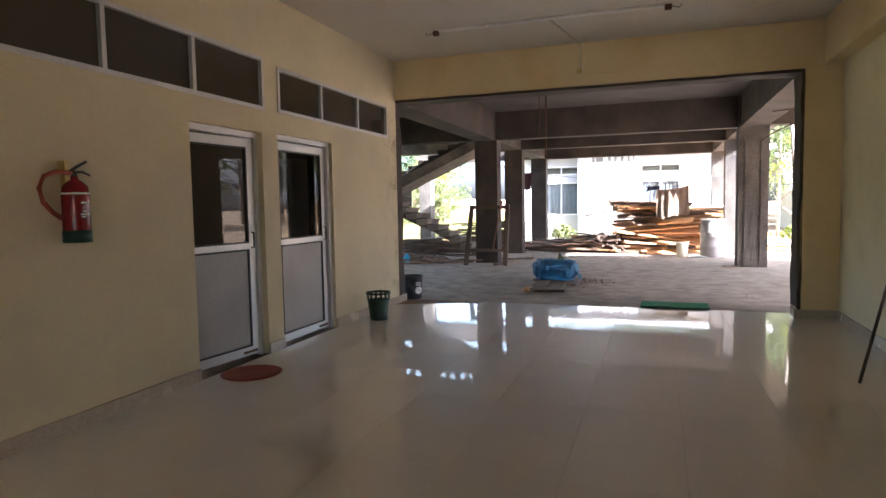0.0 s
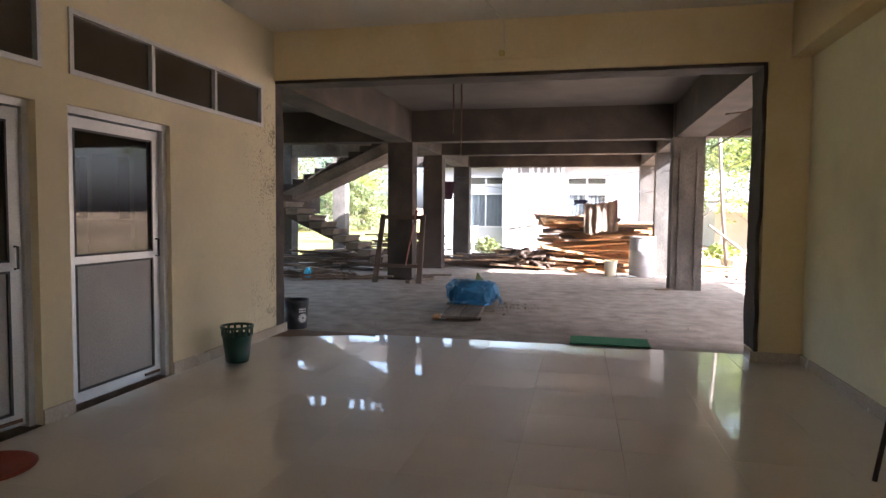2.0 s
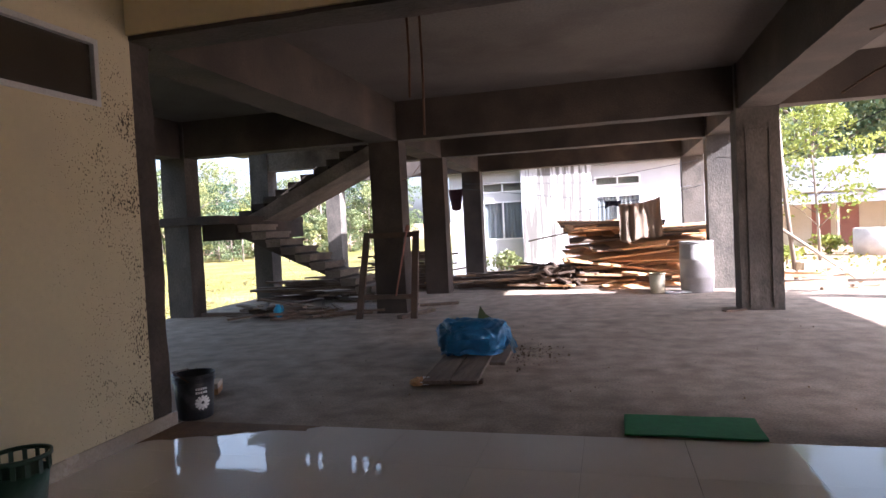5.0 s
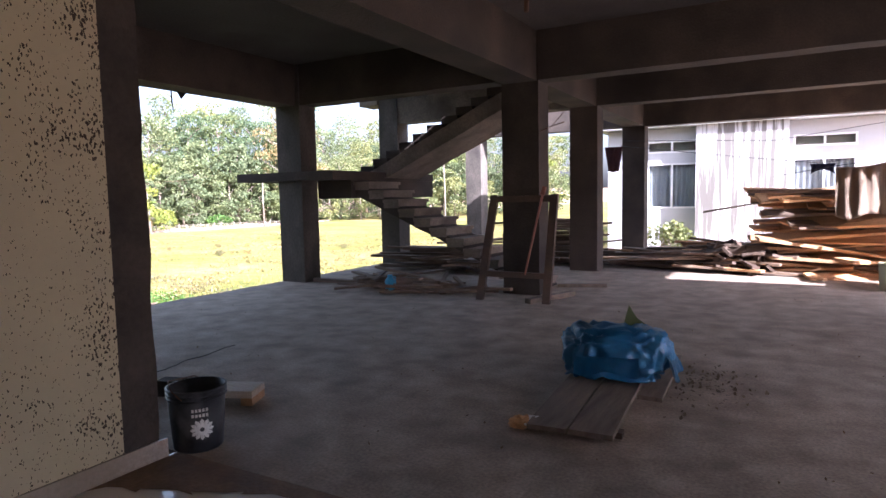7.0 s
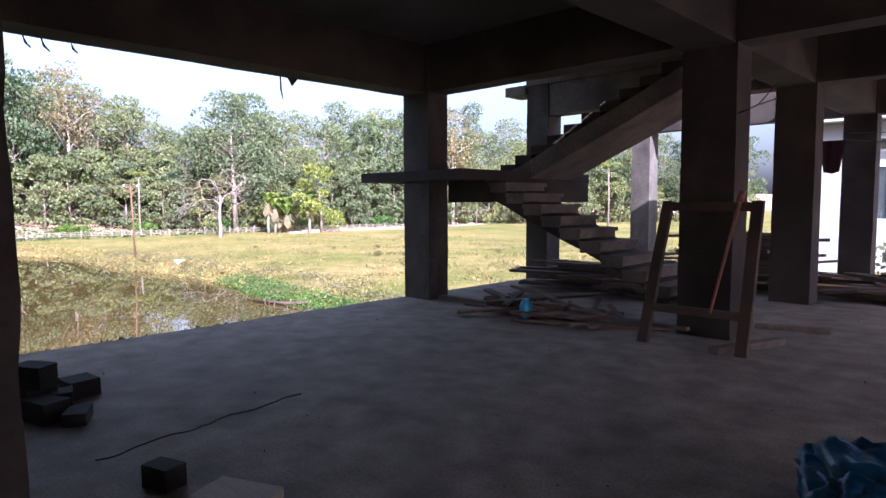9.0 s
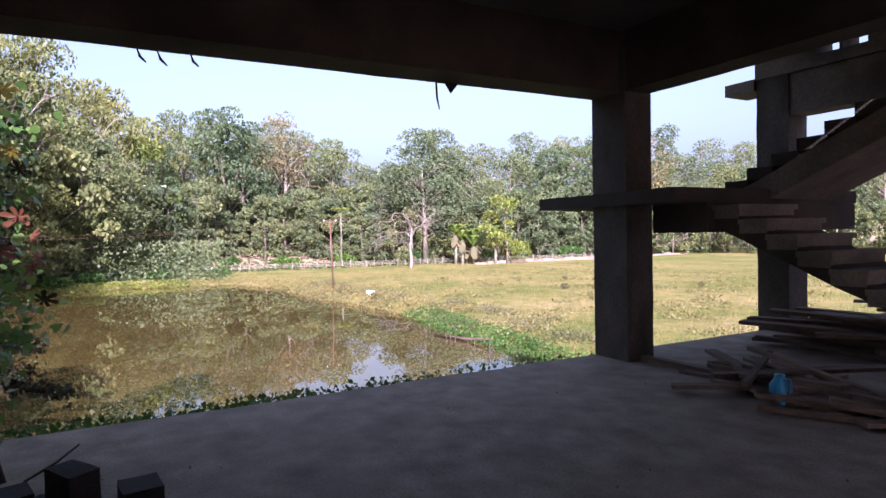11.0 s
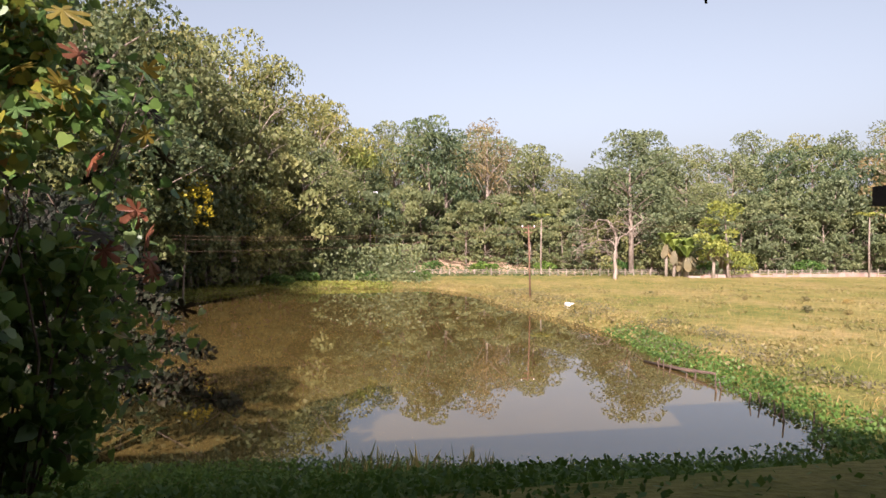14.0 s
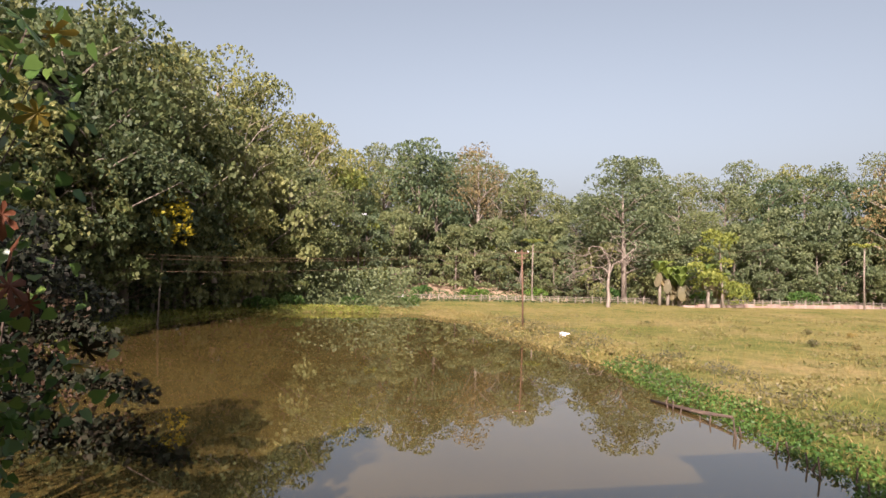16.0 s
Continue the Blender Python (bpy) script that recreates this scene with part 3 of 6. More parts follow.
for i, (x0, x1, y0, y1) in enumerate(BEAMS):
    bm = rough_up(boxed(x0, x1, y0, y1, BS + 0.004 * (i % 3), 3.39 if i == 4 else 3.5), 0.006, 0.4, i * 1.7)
    # the beam behind the stair takes the lit concrete tone
    solid("concrete_beam", bm, M["concrete_lit"] if i == 4 else M["beam"], "stained concrete beam, darkened for the shade under the slab", "beam", "beams of the unfinished frame", "structure")
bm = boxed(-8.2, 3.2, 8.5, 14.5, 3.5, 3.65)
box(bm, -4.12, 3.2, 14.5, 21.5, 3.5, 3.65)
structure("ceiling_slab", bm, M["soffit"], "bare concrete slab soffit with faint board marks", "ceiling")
# porch along the yard side; unseen reach and columns added to block sun
structure("ceiling_porch", boxed(3.2, 7.35, -4.4, 14.40, 3.5, 3.65), M["soffit"], "bare concrete porch slab, extended out of view as sun shade", "ceiling")
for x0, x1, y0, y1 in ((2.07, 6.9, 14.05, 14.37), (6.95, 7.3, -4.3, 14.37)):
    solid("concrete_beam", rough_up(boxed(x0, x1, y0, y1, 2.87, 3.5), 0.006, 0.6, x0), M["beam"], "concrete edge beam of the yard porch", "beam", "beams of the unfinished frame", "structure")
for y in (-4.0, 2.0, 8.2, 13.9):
    solid("concrete_column", rough_up(boxed(6.95, 7.3, y, y + 0.4, -0.4, 2.87), 0.007, 0.5, y), M["concrete"], "bare concrete porch column added out of view", "column", "columns of the unfinished frame", "structure")
structure("floor_porch", boxed(2.12, 7.4, -4.4, 8.5, -0.3, -0.02), M["slab"], "bare concrete porch floor", "floor")
# slab hidden from view, added to keep sky light off the stair
structure("ceiling_stair", boxed(-8.7, -4.13, 14.45, 17.4, 4.3, 4.45), M["soffit"], "unseen slab added over the stair to block sky light", "ceiling")
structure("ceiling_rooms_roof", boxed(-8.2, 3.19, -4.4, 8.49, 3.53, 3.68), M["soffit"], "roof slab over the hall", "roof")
bm = bmesh.new()
box(bm, -8.6, -8.15, 17.0, 17.5, 3.26, 3.42)
for x0, x1, z0, z1 in ((-8.15, -4.3, 3.4, 3.54), (-8.15, -7.32, 3.54, 4.0), (-6.72, -6.18, 3.54, 4.0), (-5.02, -4.3, 3.54, 4.0), (-5.9, -5.87, 3.54, 4.0), (-5.62, -5.58, 3.54, 4.0), (-5.33, -5.30, 3.54, 4.0), (-7.04, -7.0, 3.54, 4.0), (-8.15, -4.3, 4.0, 4.3)):
    box(bm, x0, x1, 17.02, 17.38, z0, z1)
# two unseen closing walls added to stop sun streaks on the water
box(bm, -4.3, -4.13, 14.45, 17.4, 3.66, 4.29)
box(bm, -8.2, -4.3, 14.45, 14.6, 3.66, 4.29)
# wall colour lightened to look sky-lit
structure("wall_stair_upper", bm, M["concrete_lit"], "upper stair landing wall in lightened concrete, with added sun-blocking returns", "wall")

# ---- the concrete staircase ----
stair = thing("concrete_staircase", (-7.0, 15.0, 0), "unfinished concrete staircase with a landing, no railing", "staircase")
ST = Matrix.Translation((7.0, -15.0, 0))
RISE, RUN, N1 = 0.148, 0.283, 11


def flight(x0, z0, sx, n, y0, y1, waist, rise, run):
    """Waist slab and its side profile as one solid, without the treads."""
    prof = [(x0, z0), (x0 + sx * run * n, z0 + rise * n), (x0 + sx * run * n, z0 + rise * n - waist), (x0, z0 - waist)]
    b = bmesh.new()
    front = [b.verts.new((x, y0, max(z, 0.0))) for x, z in prof]
    back = [b.verts.new((x, y1, max(z, 0.0))) for x, z in prof]
    b.faces.new(front)
    b.faces.new(back[::-1])
    for i in range(4):
        b.faces.new((front[i], back[i], back[(i + 1) % 4], front[(i + 1) % 4]))
    bmesh.ops.transform(b, matrix=ST, verts=b.verts[:])
    return rough_up(b, 0.01, 0.4, x0)


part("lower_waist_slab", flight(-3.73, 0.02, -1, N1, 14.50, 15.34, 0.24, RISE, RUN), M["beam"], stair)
# flight side lightened to look lit against its dark steps
part("upper_waist_slab", flight(-7.40, 1.73, 1, 12, 15.39, 16.5, 0.27, 0.126, 0.28), M["concrete_lit"], stair, "rough concrete side of the upper flight, lightened as lit")
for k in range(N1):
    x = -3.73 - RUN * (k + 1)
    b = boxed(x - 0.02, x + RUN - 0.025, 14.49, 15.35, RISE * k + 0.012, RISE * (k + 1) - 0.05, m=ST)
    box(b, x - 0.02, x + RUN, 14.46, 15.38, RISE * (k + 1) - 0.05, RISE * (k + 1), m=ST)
    part("step", rough_up(b, 0.009, 0.3, k), M["concrete_lit"], stair)
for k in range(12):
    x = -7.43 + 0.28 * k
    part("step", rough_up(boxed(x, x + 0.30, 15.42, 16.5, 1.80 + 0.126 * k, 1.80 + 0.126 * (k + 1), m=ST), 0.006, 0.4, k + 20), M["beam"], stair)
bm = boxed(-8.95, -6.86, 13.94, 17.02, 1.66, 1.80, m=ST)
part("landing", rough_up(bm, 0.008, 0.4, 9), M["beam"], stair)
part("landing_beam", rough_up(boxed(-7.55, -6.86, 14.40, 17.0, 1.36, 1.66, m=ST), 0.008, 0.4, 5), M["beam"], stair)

# ---- doors and transom windows in the west wall ----
def frame_bars(y0, y1, z0, z1, w, x0, x1):
    b = bmesh.new()
    for a in ((y0, y0 + w, z0, z1), (y1 - w, y1, z0, z1), (y0 + w, y1 - w, z1 - w, z1), (y0 + w, y1 - w, z0, z0 + w)):
        box(b, x0, x1, *a)
    return b


def alu_door(y0, y1, z1, hinge_turn, n, label):
    at = (LX - 0.10, y0, 0.0)
    d = tagged(thing(f"door_{n}", at, label, "door"), kind="structure")
    w = y1 - y0
    b = bmesh.new()
    for a in ((0.0, 0.045, 0, z1), (w - 0.045, w, 0, z1), (0.045, w - 0.045, z1 - 0.05, z1)):
        box(b, -0.04, 0.06 if n == 2 else 0.04, *a)
    part("door_frame", b, M["alu"], d)
    lw, top = w - 0.10, z1 - 0.06
    b = frame_bars(0, lw, 0.02, top, 0.085, -0.02, 0.02)
    box(b, -0.02, 0.02, 0.085, lw - 0.085, 1.00, 1.07)
    me = mesh_of(b, "door_leaf", M["alu"])
    leaf = new("door_leaf", me)
    leaf.parent = d
    leaf.matrix_basis = pose(0, w - 0.05, 0, 0, 0, hinge_turn) @ Matrix.Translation((0, -lw, 0))
    part("door_panel", boxed(-0.008, 0.008, 0.09, lw - 0.09, 0.11, 0.995), M["panel"], leaf, "grey laminate lower panel")
    part("door_glass", boxed(-0.003, 0.003, 0.09, lw - 0.09, 1.075, top - 0.09), M["glass_tint"] if n == 2 else M["glass_dark"], leaf, "tinted glass pane")
    part("rubber_seal", frame_bars(0.078, lw - 0.078, 0.098, 1.008, 0.016, 0.005, 0.0235), M["rubber"], leaf)
    part("rubber_seal", frame_bars(0.078, lw - 0.078, 1.062, top - 0.078, 0.014, 0.005, 0.0235), M["rubber"], leaf)
    b = bmesh.new()
    tube(b, [(0.022, lw - 0.045, 1.02), (0.05, lw - 0.045, 1.02), (0.05, lw - 0.045, 1.16), (0.022, lw - 0.045, 1.16)], 0.008)
    part("door_handle", b, M["black_steel"], leaf, "small black pull handle")
    b = boxed(0.021, 0.034, lw - 0.2, lw - 0.03, 0.045, 0.065)
    part("door_bolt", b, M["steel"], leaf)
    return d


alu_door(4.10, 5.05, 2.08, -7.0, 1, "aluminium door with dark glass above a grey panel, set back")
alu_door(5.30, 6.36, 2.10, -0.4, 2, "closed aluminium door with tinted glass above grey panel")


def transom(y0, y1, z0, z1, mullions, n):
    d = tagged(thing(f"window_{n}", (LX - 0.02, y0, z0), "row of fixed dark transom panes in white frames", "window"), kind="structure")
    w, h = y1 - y0, z1 - z0
    part("window_frame", frame_bars(0, w, 0, h, 0.035, -0.05, 0.032), M["alu"], d, "whitish aluminium frame")
    edges = [0.0] + [m - y0 for m in mullions] + [w]
    for m in edges[1:-1]:
        part("mullion", boxed(-0.045, 0.028, m - 0.018, m + 0.018, 0.035, h - 0.035), M["alu"], d)
    for a, b2 in zip(edges, edges[1:]):
        part("pane", boxed(-0.012, -0.006, a + 0.02, b2 - 0.02, 0.03, h - 0.03), M["glass_dark"], d)


transom(2.45, 5.10, 2.29, 2.78, (3.33, 4.18), 1)
transom(5.32, 7.90, 2.30, 2.74, (6.16, 7.03), 2)


def grille_window(y0, y1, z0, z1, bars, n, label):
    d = tagged(thing(f"window_{n}", (RX, y0, z0), label, "window"), kind="structure")
    w, h = y1 - y0, z1 - z0
    part("window_frame", frame_bars(0, w, 0, h, 0.04, 0.01, 0.09), M["black_steel"], d)
    part("sliding_frame", frame_bars(w * 0.5, w - 0.05, 0.05, h - 0.05, 0.045, 0.13, 0.17), M["alu"], d)
    part("sliding_frame", frame_bars(0.05, w * 0.5, 0.05, h - 0.05, 0.045, 0.16, 0.20), M["alu"], d)
    for i in range(bars):
        z = h * (i + 1) / (bars + 1)
        b = bmesh.new()
        tube(b, [(0.045, 0.03, z), (0.045, w - 0.03, z)], 0.006, 6)
        part("bar", b, M["black_steel"], d)
    for y in (w / 3, 2 * w / 3, w - 0.16):
        part("upright", boxed(0.03, 0.06, y - 0.012, y + 0.012, 0.04, h - 0.04), M["black_steel"], d)
    part("pane", boxed(0.148, 0.152, w * 0.5 + 0.09, w - 0.09, 0.09, h - 0.09), M["glass"], d).visible_shadow = False
    part("window_sill", boxed(-0.015, 0.225, -0.02, w + 0.02, -0.025, -0.002), M["skirting"], d)
    return d


grille_window(4.75, 6.35, 0.66, 2.10, 11, 3, "tall window with black steel grille bars and sliding frames")
grille_window(4.75, 6.35, 2.32, 2.81, 3, 4, "small upper window with black steel grille bars")

cup = thing("office_cupboard", (-5.3, 7.62, 0.0), "cream painted cupboard with open upper niches behind the door", "cupboard")
part("body", boxed(-0.55, 0.55, -0.2, 0.2, 0.0, 1.3, bevel=0.006), M["white_paint"], cup)
b = bmesh.new()
for x0, x1, z0, z1 in ((-0.55, -0.49, 1.3, 2.05), (-0.03, 0.03, 1.3, 2.05), (0.49, 0.55, 1.3, 2.05), (-0.49, 0.49, 1.99, 2.05)):
    box(b, x0, x1, -0.19, 0.2, z0, z1)
part("upper_frame", b, M["white_paint"], cup)
for x0, x1 in ((-0.53, -0.01), (0.01, 0.53)):
    part("door", boxed(x0, x1, -0.218, -0.202, 0.06, 1.26, bevel=0.004), M["white_paint"], cup)
desk = thing("office_desk", (-4.35, 7.2, 0.0), "plain wooden desk in the room behind the door", "desk")
part("desktop", boxed(-0.45, 0.45, -0.3, 0.3, 0.72, 0.75, bevel=0.004), M["wood_old"], desk)
for x in (-0.41, 0.41):
    for y in (-0.26, 0.26):
        part("leg", boxed(x - 0.025, x + 0.025, y - 0.025, y + 0.025, 0.0, 0.72), M["wood_old"], desk)

# ---- things in the hall ----
ext = thing("fire_extinguisher", (LX + 0.10, 2.97, 1.19), "red wall-hung fire extinguisher with red hose and green base", "fire extinguisher")
b = lathe(bmesh.new(), [(0.0, 0.0), (0.07, 0.0), (0.078, 0.02), (0.078, 0.30), (0.07, 0.345), (0.045, 0.372), (0.022, 0.385), (0.022, 0.405), (0.0, 0.405)], 28)
part("cylinder", b, M["red"], ext)
part("base_ring", lathe(bmesh.new(), [(0.0785, 0.0), (0.0815, 0.0), (0.0815, 0.075), (0.0785, 0.075)], 28), M["green_plastic"], ext, "dark green base band")
b = lathe(bmesh.new(), [(0.0788, 0.295), (0.0794, 0.297), (0.0794, 0.304), (0.0788, 0.306)], 28)
part("white_line", b, M["white_paint"], ext)
for z, y0, y1 in ((0.17, -0.035, 0.03), (0.19, -0.02, 0.035), (0.155, -0.03, 0.0), (0.24, -0.03, 0.03)):
    part("label_bar", boxed(0.0765, 0.0795, y0, y1, z, z + 0.008), M["white_paint"], ext)
b = bmesh.new()
tube(b, [(0, 0, 0.40), (0.0, 0, 0.44)], 0.016)
tube(b, [(0, -0.03, 0.435), (0, 0.03, 0.47), (0.0, 0.09, 0.50)], 0.009)
tube(b, [(0, -0.02, 0.43), (0, 0.06, 0.435), (0.0, 0.11, 0.415)], 0.008)
part("valve_handle", b, M["black_steel"], ext)
b = bmesh.new()
tube(b, [(0, -0.02, 0.425), (0, -0.12, 0.43), (0, -0.2, 0.40), (0, -0.235, 0.33), (0, -0.215, 0.25), (0, -0.16, 0.19), (0, -0.10, 0.15)], 0.014, 10)
part("hose", b, M["red_rubber"], ext)
b = bmesh.new()
box(b, -0.10, -0.06, -0.012, 0.012, 0.30, 0.50)
box(b, -0.08, -0.02, -0.045, -0.03, 0.42, 0.50)
part("wall_bracket", b, M["brass"], ext)

mat_red = thing("door_mat", (-3.27, 4.40, 0.002), "round brick-red ribbed rubber door mat on the tiles", "mat")
b = lathe(bmesh.new(), [(0.0, 0.0), (0.245, 0.0), (0.25, 0.008), (0.22, 0.014), (0.21, 0.008), (0.18, 0.014), (0.17, 0.008), (0.14, 0.014), (0.13, 0.008), (0.10, 0.014), (0.09, 0.008), (0.05, 0.014), (0.0, 0.01)], 36)
part("mat_disc", b, M["red_rubber"], mat_red)

bin_ = thing("waste_bin", (-3.27, 6.92, 0.002), "dark green plastic waste bin with slotted rim", "bin")
b = lathe(bmesh.new(), [(0.0, 0.0), (0.10, 0.0), (0.105, 0.01), (0.135, 0.25), (0.132, 0.25), (0.10, 0.012), (0.0, 0.012)], 28)
part("bin_body", b, M["green_plastic"], bin_)
b = lathe(bmesh.new(), [(0.142, 0.315), (0.152, 0.317), (0.152, 0.338), (0.142, 0.34), (0.138, 0.33)], 28)
part("bin_rim", b, M["green_plastic"], bin_)
for k in range(14):
    a = k * 2 * math.pi / 14
    b = boxed(-0.003, 0.003, -0.011, 0.011, 0.245, 0.32)
    bmesh.ops.transform(b, matrix=pose(0.138 * math.cos(a), 0.138 * math.sin(a), 0, 0, 0, math.degrees(a)), verts=b.verts[:])
    part("slat", b, M["green_plastic"], bin_)

stick = thing("long_broom", (1.37, 5.39, 0.0), "long brown stick broom leaning on the window grille", "broom")
b = bmesh.new()
tube(b, [(0, 0, 0.0), (0.24, 0.27, 0.72), (0.50, 0.55, 1.52)], [0.013, 0.012, 0.011])
part("stick", b, M["wood_dark"], stick)
b = bmesh.new()
tube(b, [(0.47, 0.52, 1.42), (0.495, 0.545, 1.5), (0.50, 0.55, 1.55)], [0.02, 0.03, 0.024])
part("bristle_tie", b, M["black_plastic"], stick)

batten = thing("tube_light_batten", (-1.22, 6.94, H - 0.03), "bare tube light batten with empty holders on the ceiling", "light fitting")
b = bmesh.new()
box(b, -1.25, 1.25, -0.012, 0.012, 0.0, 0.026)
part("batten_rail", b, M["white_paint"], batten)
for x in (-1.25, 1.25):
    part("tube_holder", boxed(x - 0.035, x + 0.035, -0.022, 0.022, -0.035, 0.02, bevel=0.006), M["steel"], batten, "small brownish tube holder")
for sx in (-1, 1):
    part("loose_wire", tube(bmesh.new(), [(sx * 1.28, 0, 0.0), (sx * 1.36, 0.01, -0.02), (sx * 1.38, 0.0, 0.01)], 0.004, 6), M["black_plastic"], batten)
b = bmesh.new()
tube(b, [(-1.19, 6.95, H - 0.008), (-1.0, 8.165, H - 0.008), (-0.985, 8.162, H - 0.06), (-0.98, 8.162, 3.06)], 0.009, 6)
solid("cable_conduit", b, M["ceiling"], "thin painted cable conduit along ceiling and beam", "conduit")
fit = thing("beam_batten", (-1.0, 8.158, 2.985), "pale unlit tube batten with a holder on the beam", "light fitting")
part("batten_rail", boxed(-0.52, 0.52, -0.012, 0.011, -0.012, 0.012), M["plaster"], fit)
part("ceiling_rose", boxed(-0.03, 0.03, -0.04, 0.0, 0.014, 0.07, bevel=0.008), M["brass"], fit, "small brownish connector")

# ---- things on the concrete floor ----
bucket = thing("paint_bucket", (-3.50, 8.615, 0.004), "black plastic paint bucket with a white flower print", "bucket", turn=24)
b = lathe(bmesh.new(), [(0.0, 0.0), (0.125, 0.0), (0.13, 0.01), (0.152, 0.36), (0.147, 0.36), (0.124, 0.015), (0.0, 0.015)], 32)
bucket.scale = (1.02, 1.02, 0.95)
part("bucket_body", b, M["black_plastic"], bucket)
b = bmesh.new()
for z in (0.30, 0.325, 0.352):
    lathe(b, [(0.149, z), (0.159, z + 0.003), (0.159, z + 0.009), (0.149, z + 0.012)], 32)
part("bucket_rim", b, M["black_plastic"], bucket)
b = bmesh.new()
for k in range(12):
    a = k * math.pi / 6
    pet = [(0.012, -0.006), (0.05, -0.011), (0.064, 0.0), (0.05, 0.011), (0.012, 0.006)]
    vs = []
    for r, s in pet:
        u, w = r * math.cos(a) - s * math.sin(a), r * math.sin(a) + s * math.cos(a)
        ang = -0.95 + u / 0.142
        rad = 0.1305 + 0.022 * (0.14 + w) / 0.35 + 0.0035
        vs.append(b.verts.new((rad * math.cos(ang), rad * math.sin(ang), 0.14 + w)))
    b.faces.new(vs)
part("flower_print", b, M["white_paint"], bucket, "white printed flower")
b = bmesh.new()
for k, wd in ((0, 0.1), (1, 0.06)):
    for j in range(5):
        ang = -1.25 + j * 0.12
        rad = 0.1490
        box(b, -0.001, 0.0025, -0.006, 0.006, 0.245 - 0.03 * k, 0.262 - 0.03 * k, m=pose(rad * math.cos(ang), rad * math.sin(ang), 0, 0, 0, math.degrees(ang)))
part("print_bars", b, M["white_paint"], bucket)
b = bmesh.new()
tube(b, [(0.0, -0.158, 0.32), (-0.06, -0.15, 0.37), (-0.15, -0.02, 0.385), (-0.08, 0.14, 0.37), (0.0, 0.158, 0.32)], 0.0035, 6)
part("wire_handle", b, M["steel"], bucket)

b = boxed(-0.17, 0.17, -0.11, 0.11, 0.05, 0.10, bevel=0.004)
block = thing("wooden_block", (-3.92, 9.25, 0.003), "low wooden block with pale top and orange end", "wood block", turn=24)
part("block_top", b, M["wood_pale"], block, "pale planed top board")
part("block_foot", boxed(0.09, 0.168, -0.108, 0.108, 0.0, 0.05), M["wood_new"], block, "orange sawn end piece")
part("block_foot", boxed(-0.168, -0.12, -0.108, 0.108, 0.0, 0.05), M["wood_new"], block)
rng = np.random.default_rng(5)
for x, y, z, sx, sy, sz, tr in ((-4.42, 9.13, 0, 0.16, 0.12, 0.11, 20), (-6.22, 9.0, 0, 0.25, 0.18, 0.15, 10), (-6.20, 9.0, 0.152, 0.23, 0.14, 0.15, 30), (-6.10, 9.13, 0, 0.16, 0.12, 0.12, -15), (-6.34, 9.30, 0.0, 0.24, 0.2, 0.12, 5),
                                (-6.35, 8.82, 0, 0.3, 0.16, 0.10, -35), (-6.65, 8.72, 0, 0.22, 0.14, 0.09, 12), (-5.93, 8.98, 0, 0.28, 0.17, 0.13, 18), (-5.72, 9.12, 0, 0.2, 0.13, 0.08, -30)):
    b = rough_up(boxed(-sx / 2, sx / 2, -sy / 2, sy / 2, 0, sz), 0.012, 0.09, x * 7 + z)
    o = solid("sooty_brick", b, M["soot"], "soot-blackened broken brick on the concrete floor", "brick", "bricks of the cooking hearth")
    o.matrix_basis = pose(x, y, z + 0.004, 0, 0, tr)
for p0, p1, r in (((-7.05, 8.62, 0.02), (-7.55, 8.32, 0.75), 0.018), ((-7.03, 8.72, 0.01), (-7.10, 9.0, 0.16), 0.008), ((-6.9, 8.95, 0.015), (-6.4, 8.7, 0.02), 0.012)):
    b = bmesh.new()
    mid = (Vector(p0) + Vector(p1)) / 2 + Vector((0.01, 0.02, 0))
    tube(b, [p0, mid, p1], [r, r * 0.9, r * 0.7], 6)
    solid("firewood_stick", b, M["wood_dark"], "thin dark firewood stick by the sooty bricks", "stick", "sticks by the hearth")

b = rough_up(boxed(-0.415, 0.415, -0.205, 0.205, 0, 0.014), 0.006, 0.12, 4)
o = solid("green_doormat", b, M["green_mat"], "flat green fibre doormat at the edge of the tiles", "mat")
o.matrix_basis = pose(0.155, 8.715, 0.008, 0, 0, -1)

# boards and the wrapped bundle
for x, y, w, ln, z, tr in ((-1.875, 10.48, 0.235, 1.80, 0.038, 4.0), (-1.625, 10.52, 0.24, 1.84, 0.038, 3.6), (-1.45, 11.05, 0.16, 1.18, 0.004, 3.0)):
    b = rough_up(boxed(-w / 2, w / 2, -ln / 2, ln / 2, 0, 0.03), 0.006, 0.25, x * 9)
    o = solid("plank", b, M["plank"], "grey weathered plank lying under the wrapped bundle", "plank", "planks under the bundle")
    o.matrix_basis = pose(x, y, z, 0, 0, tr)
b = rough_up(boxed(-0.3, 0.3, -0.04, 0.04, 0, 0.034), 0.004, 0.2, 2)
o = solid("plank", b, M["wood_old"], "short batten under the grey planks", "plank", "planks under the bundle")
o.matrix_basis = pose(-1.86, 11.1, 0.002, 0, 0, 4)
b = rough_up(boxed(-0.27, 0.27, -0.035, 0.035, 0, 0.034), 0.004, 0.2, 3)
o = solid("plank", b, M["wood_old"], "short batten under the grey planks", "plank", "planks under the bundle")
o.matrix_basis = pose(-1.70, 9.76, 0.002, 0, 0, 4)
packet = thing("crumpled_packet", (-1.99, 9.66, 0.004), "crumpled orange and white packet under the plank end", "packet", turn=30)
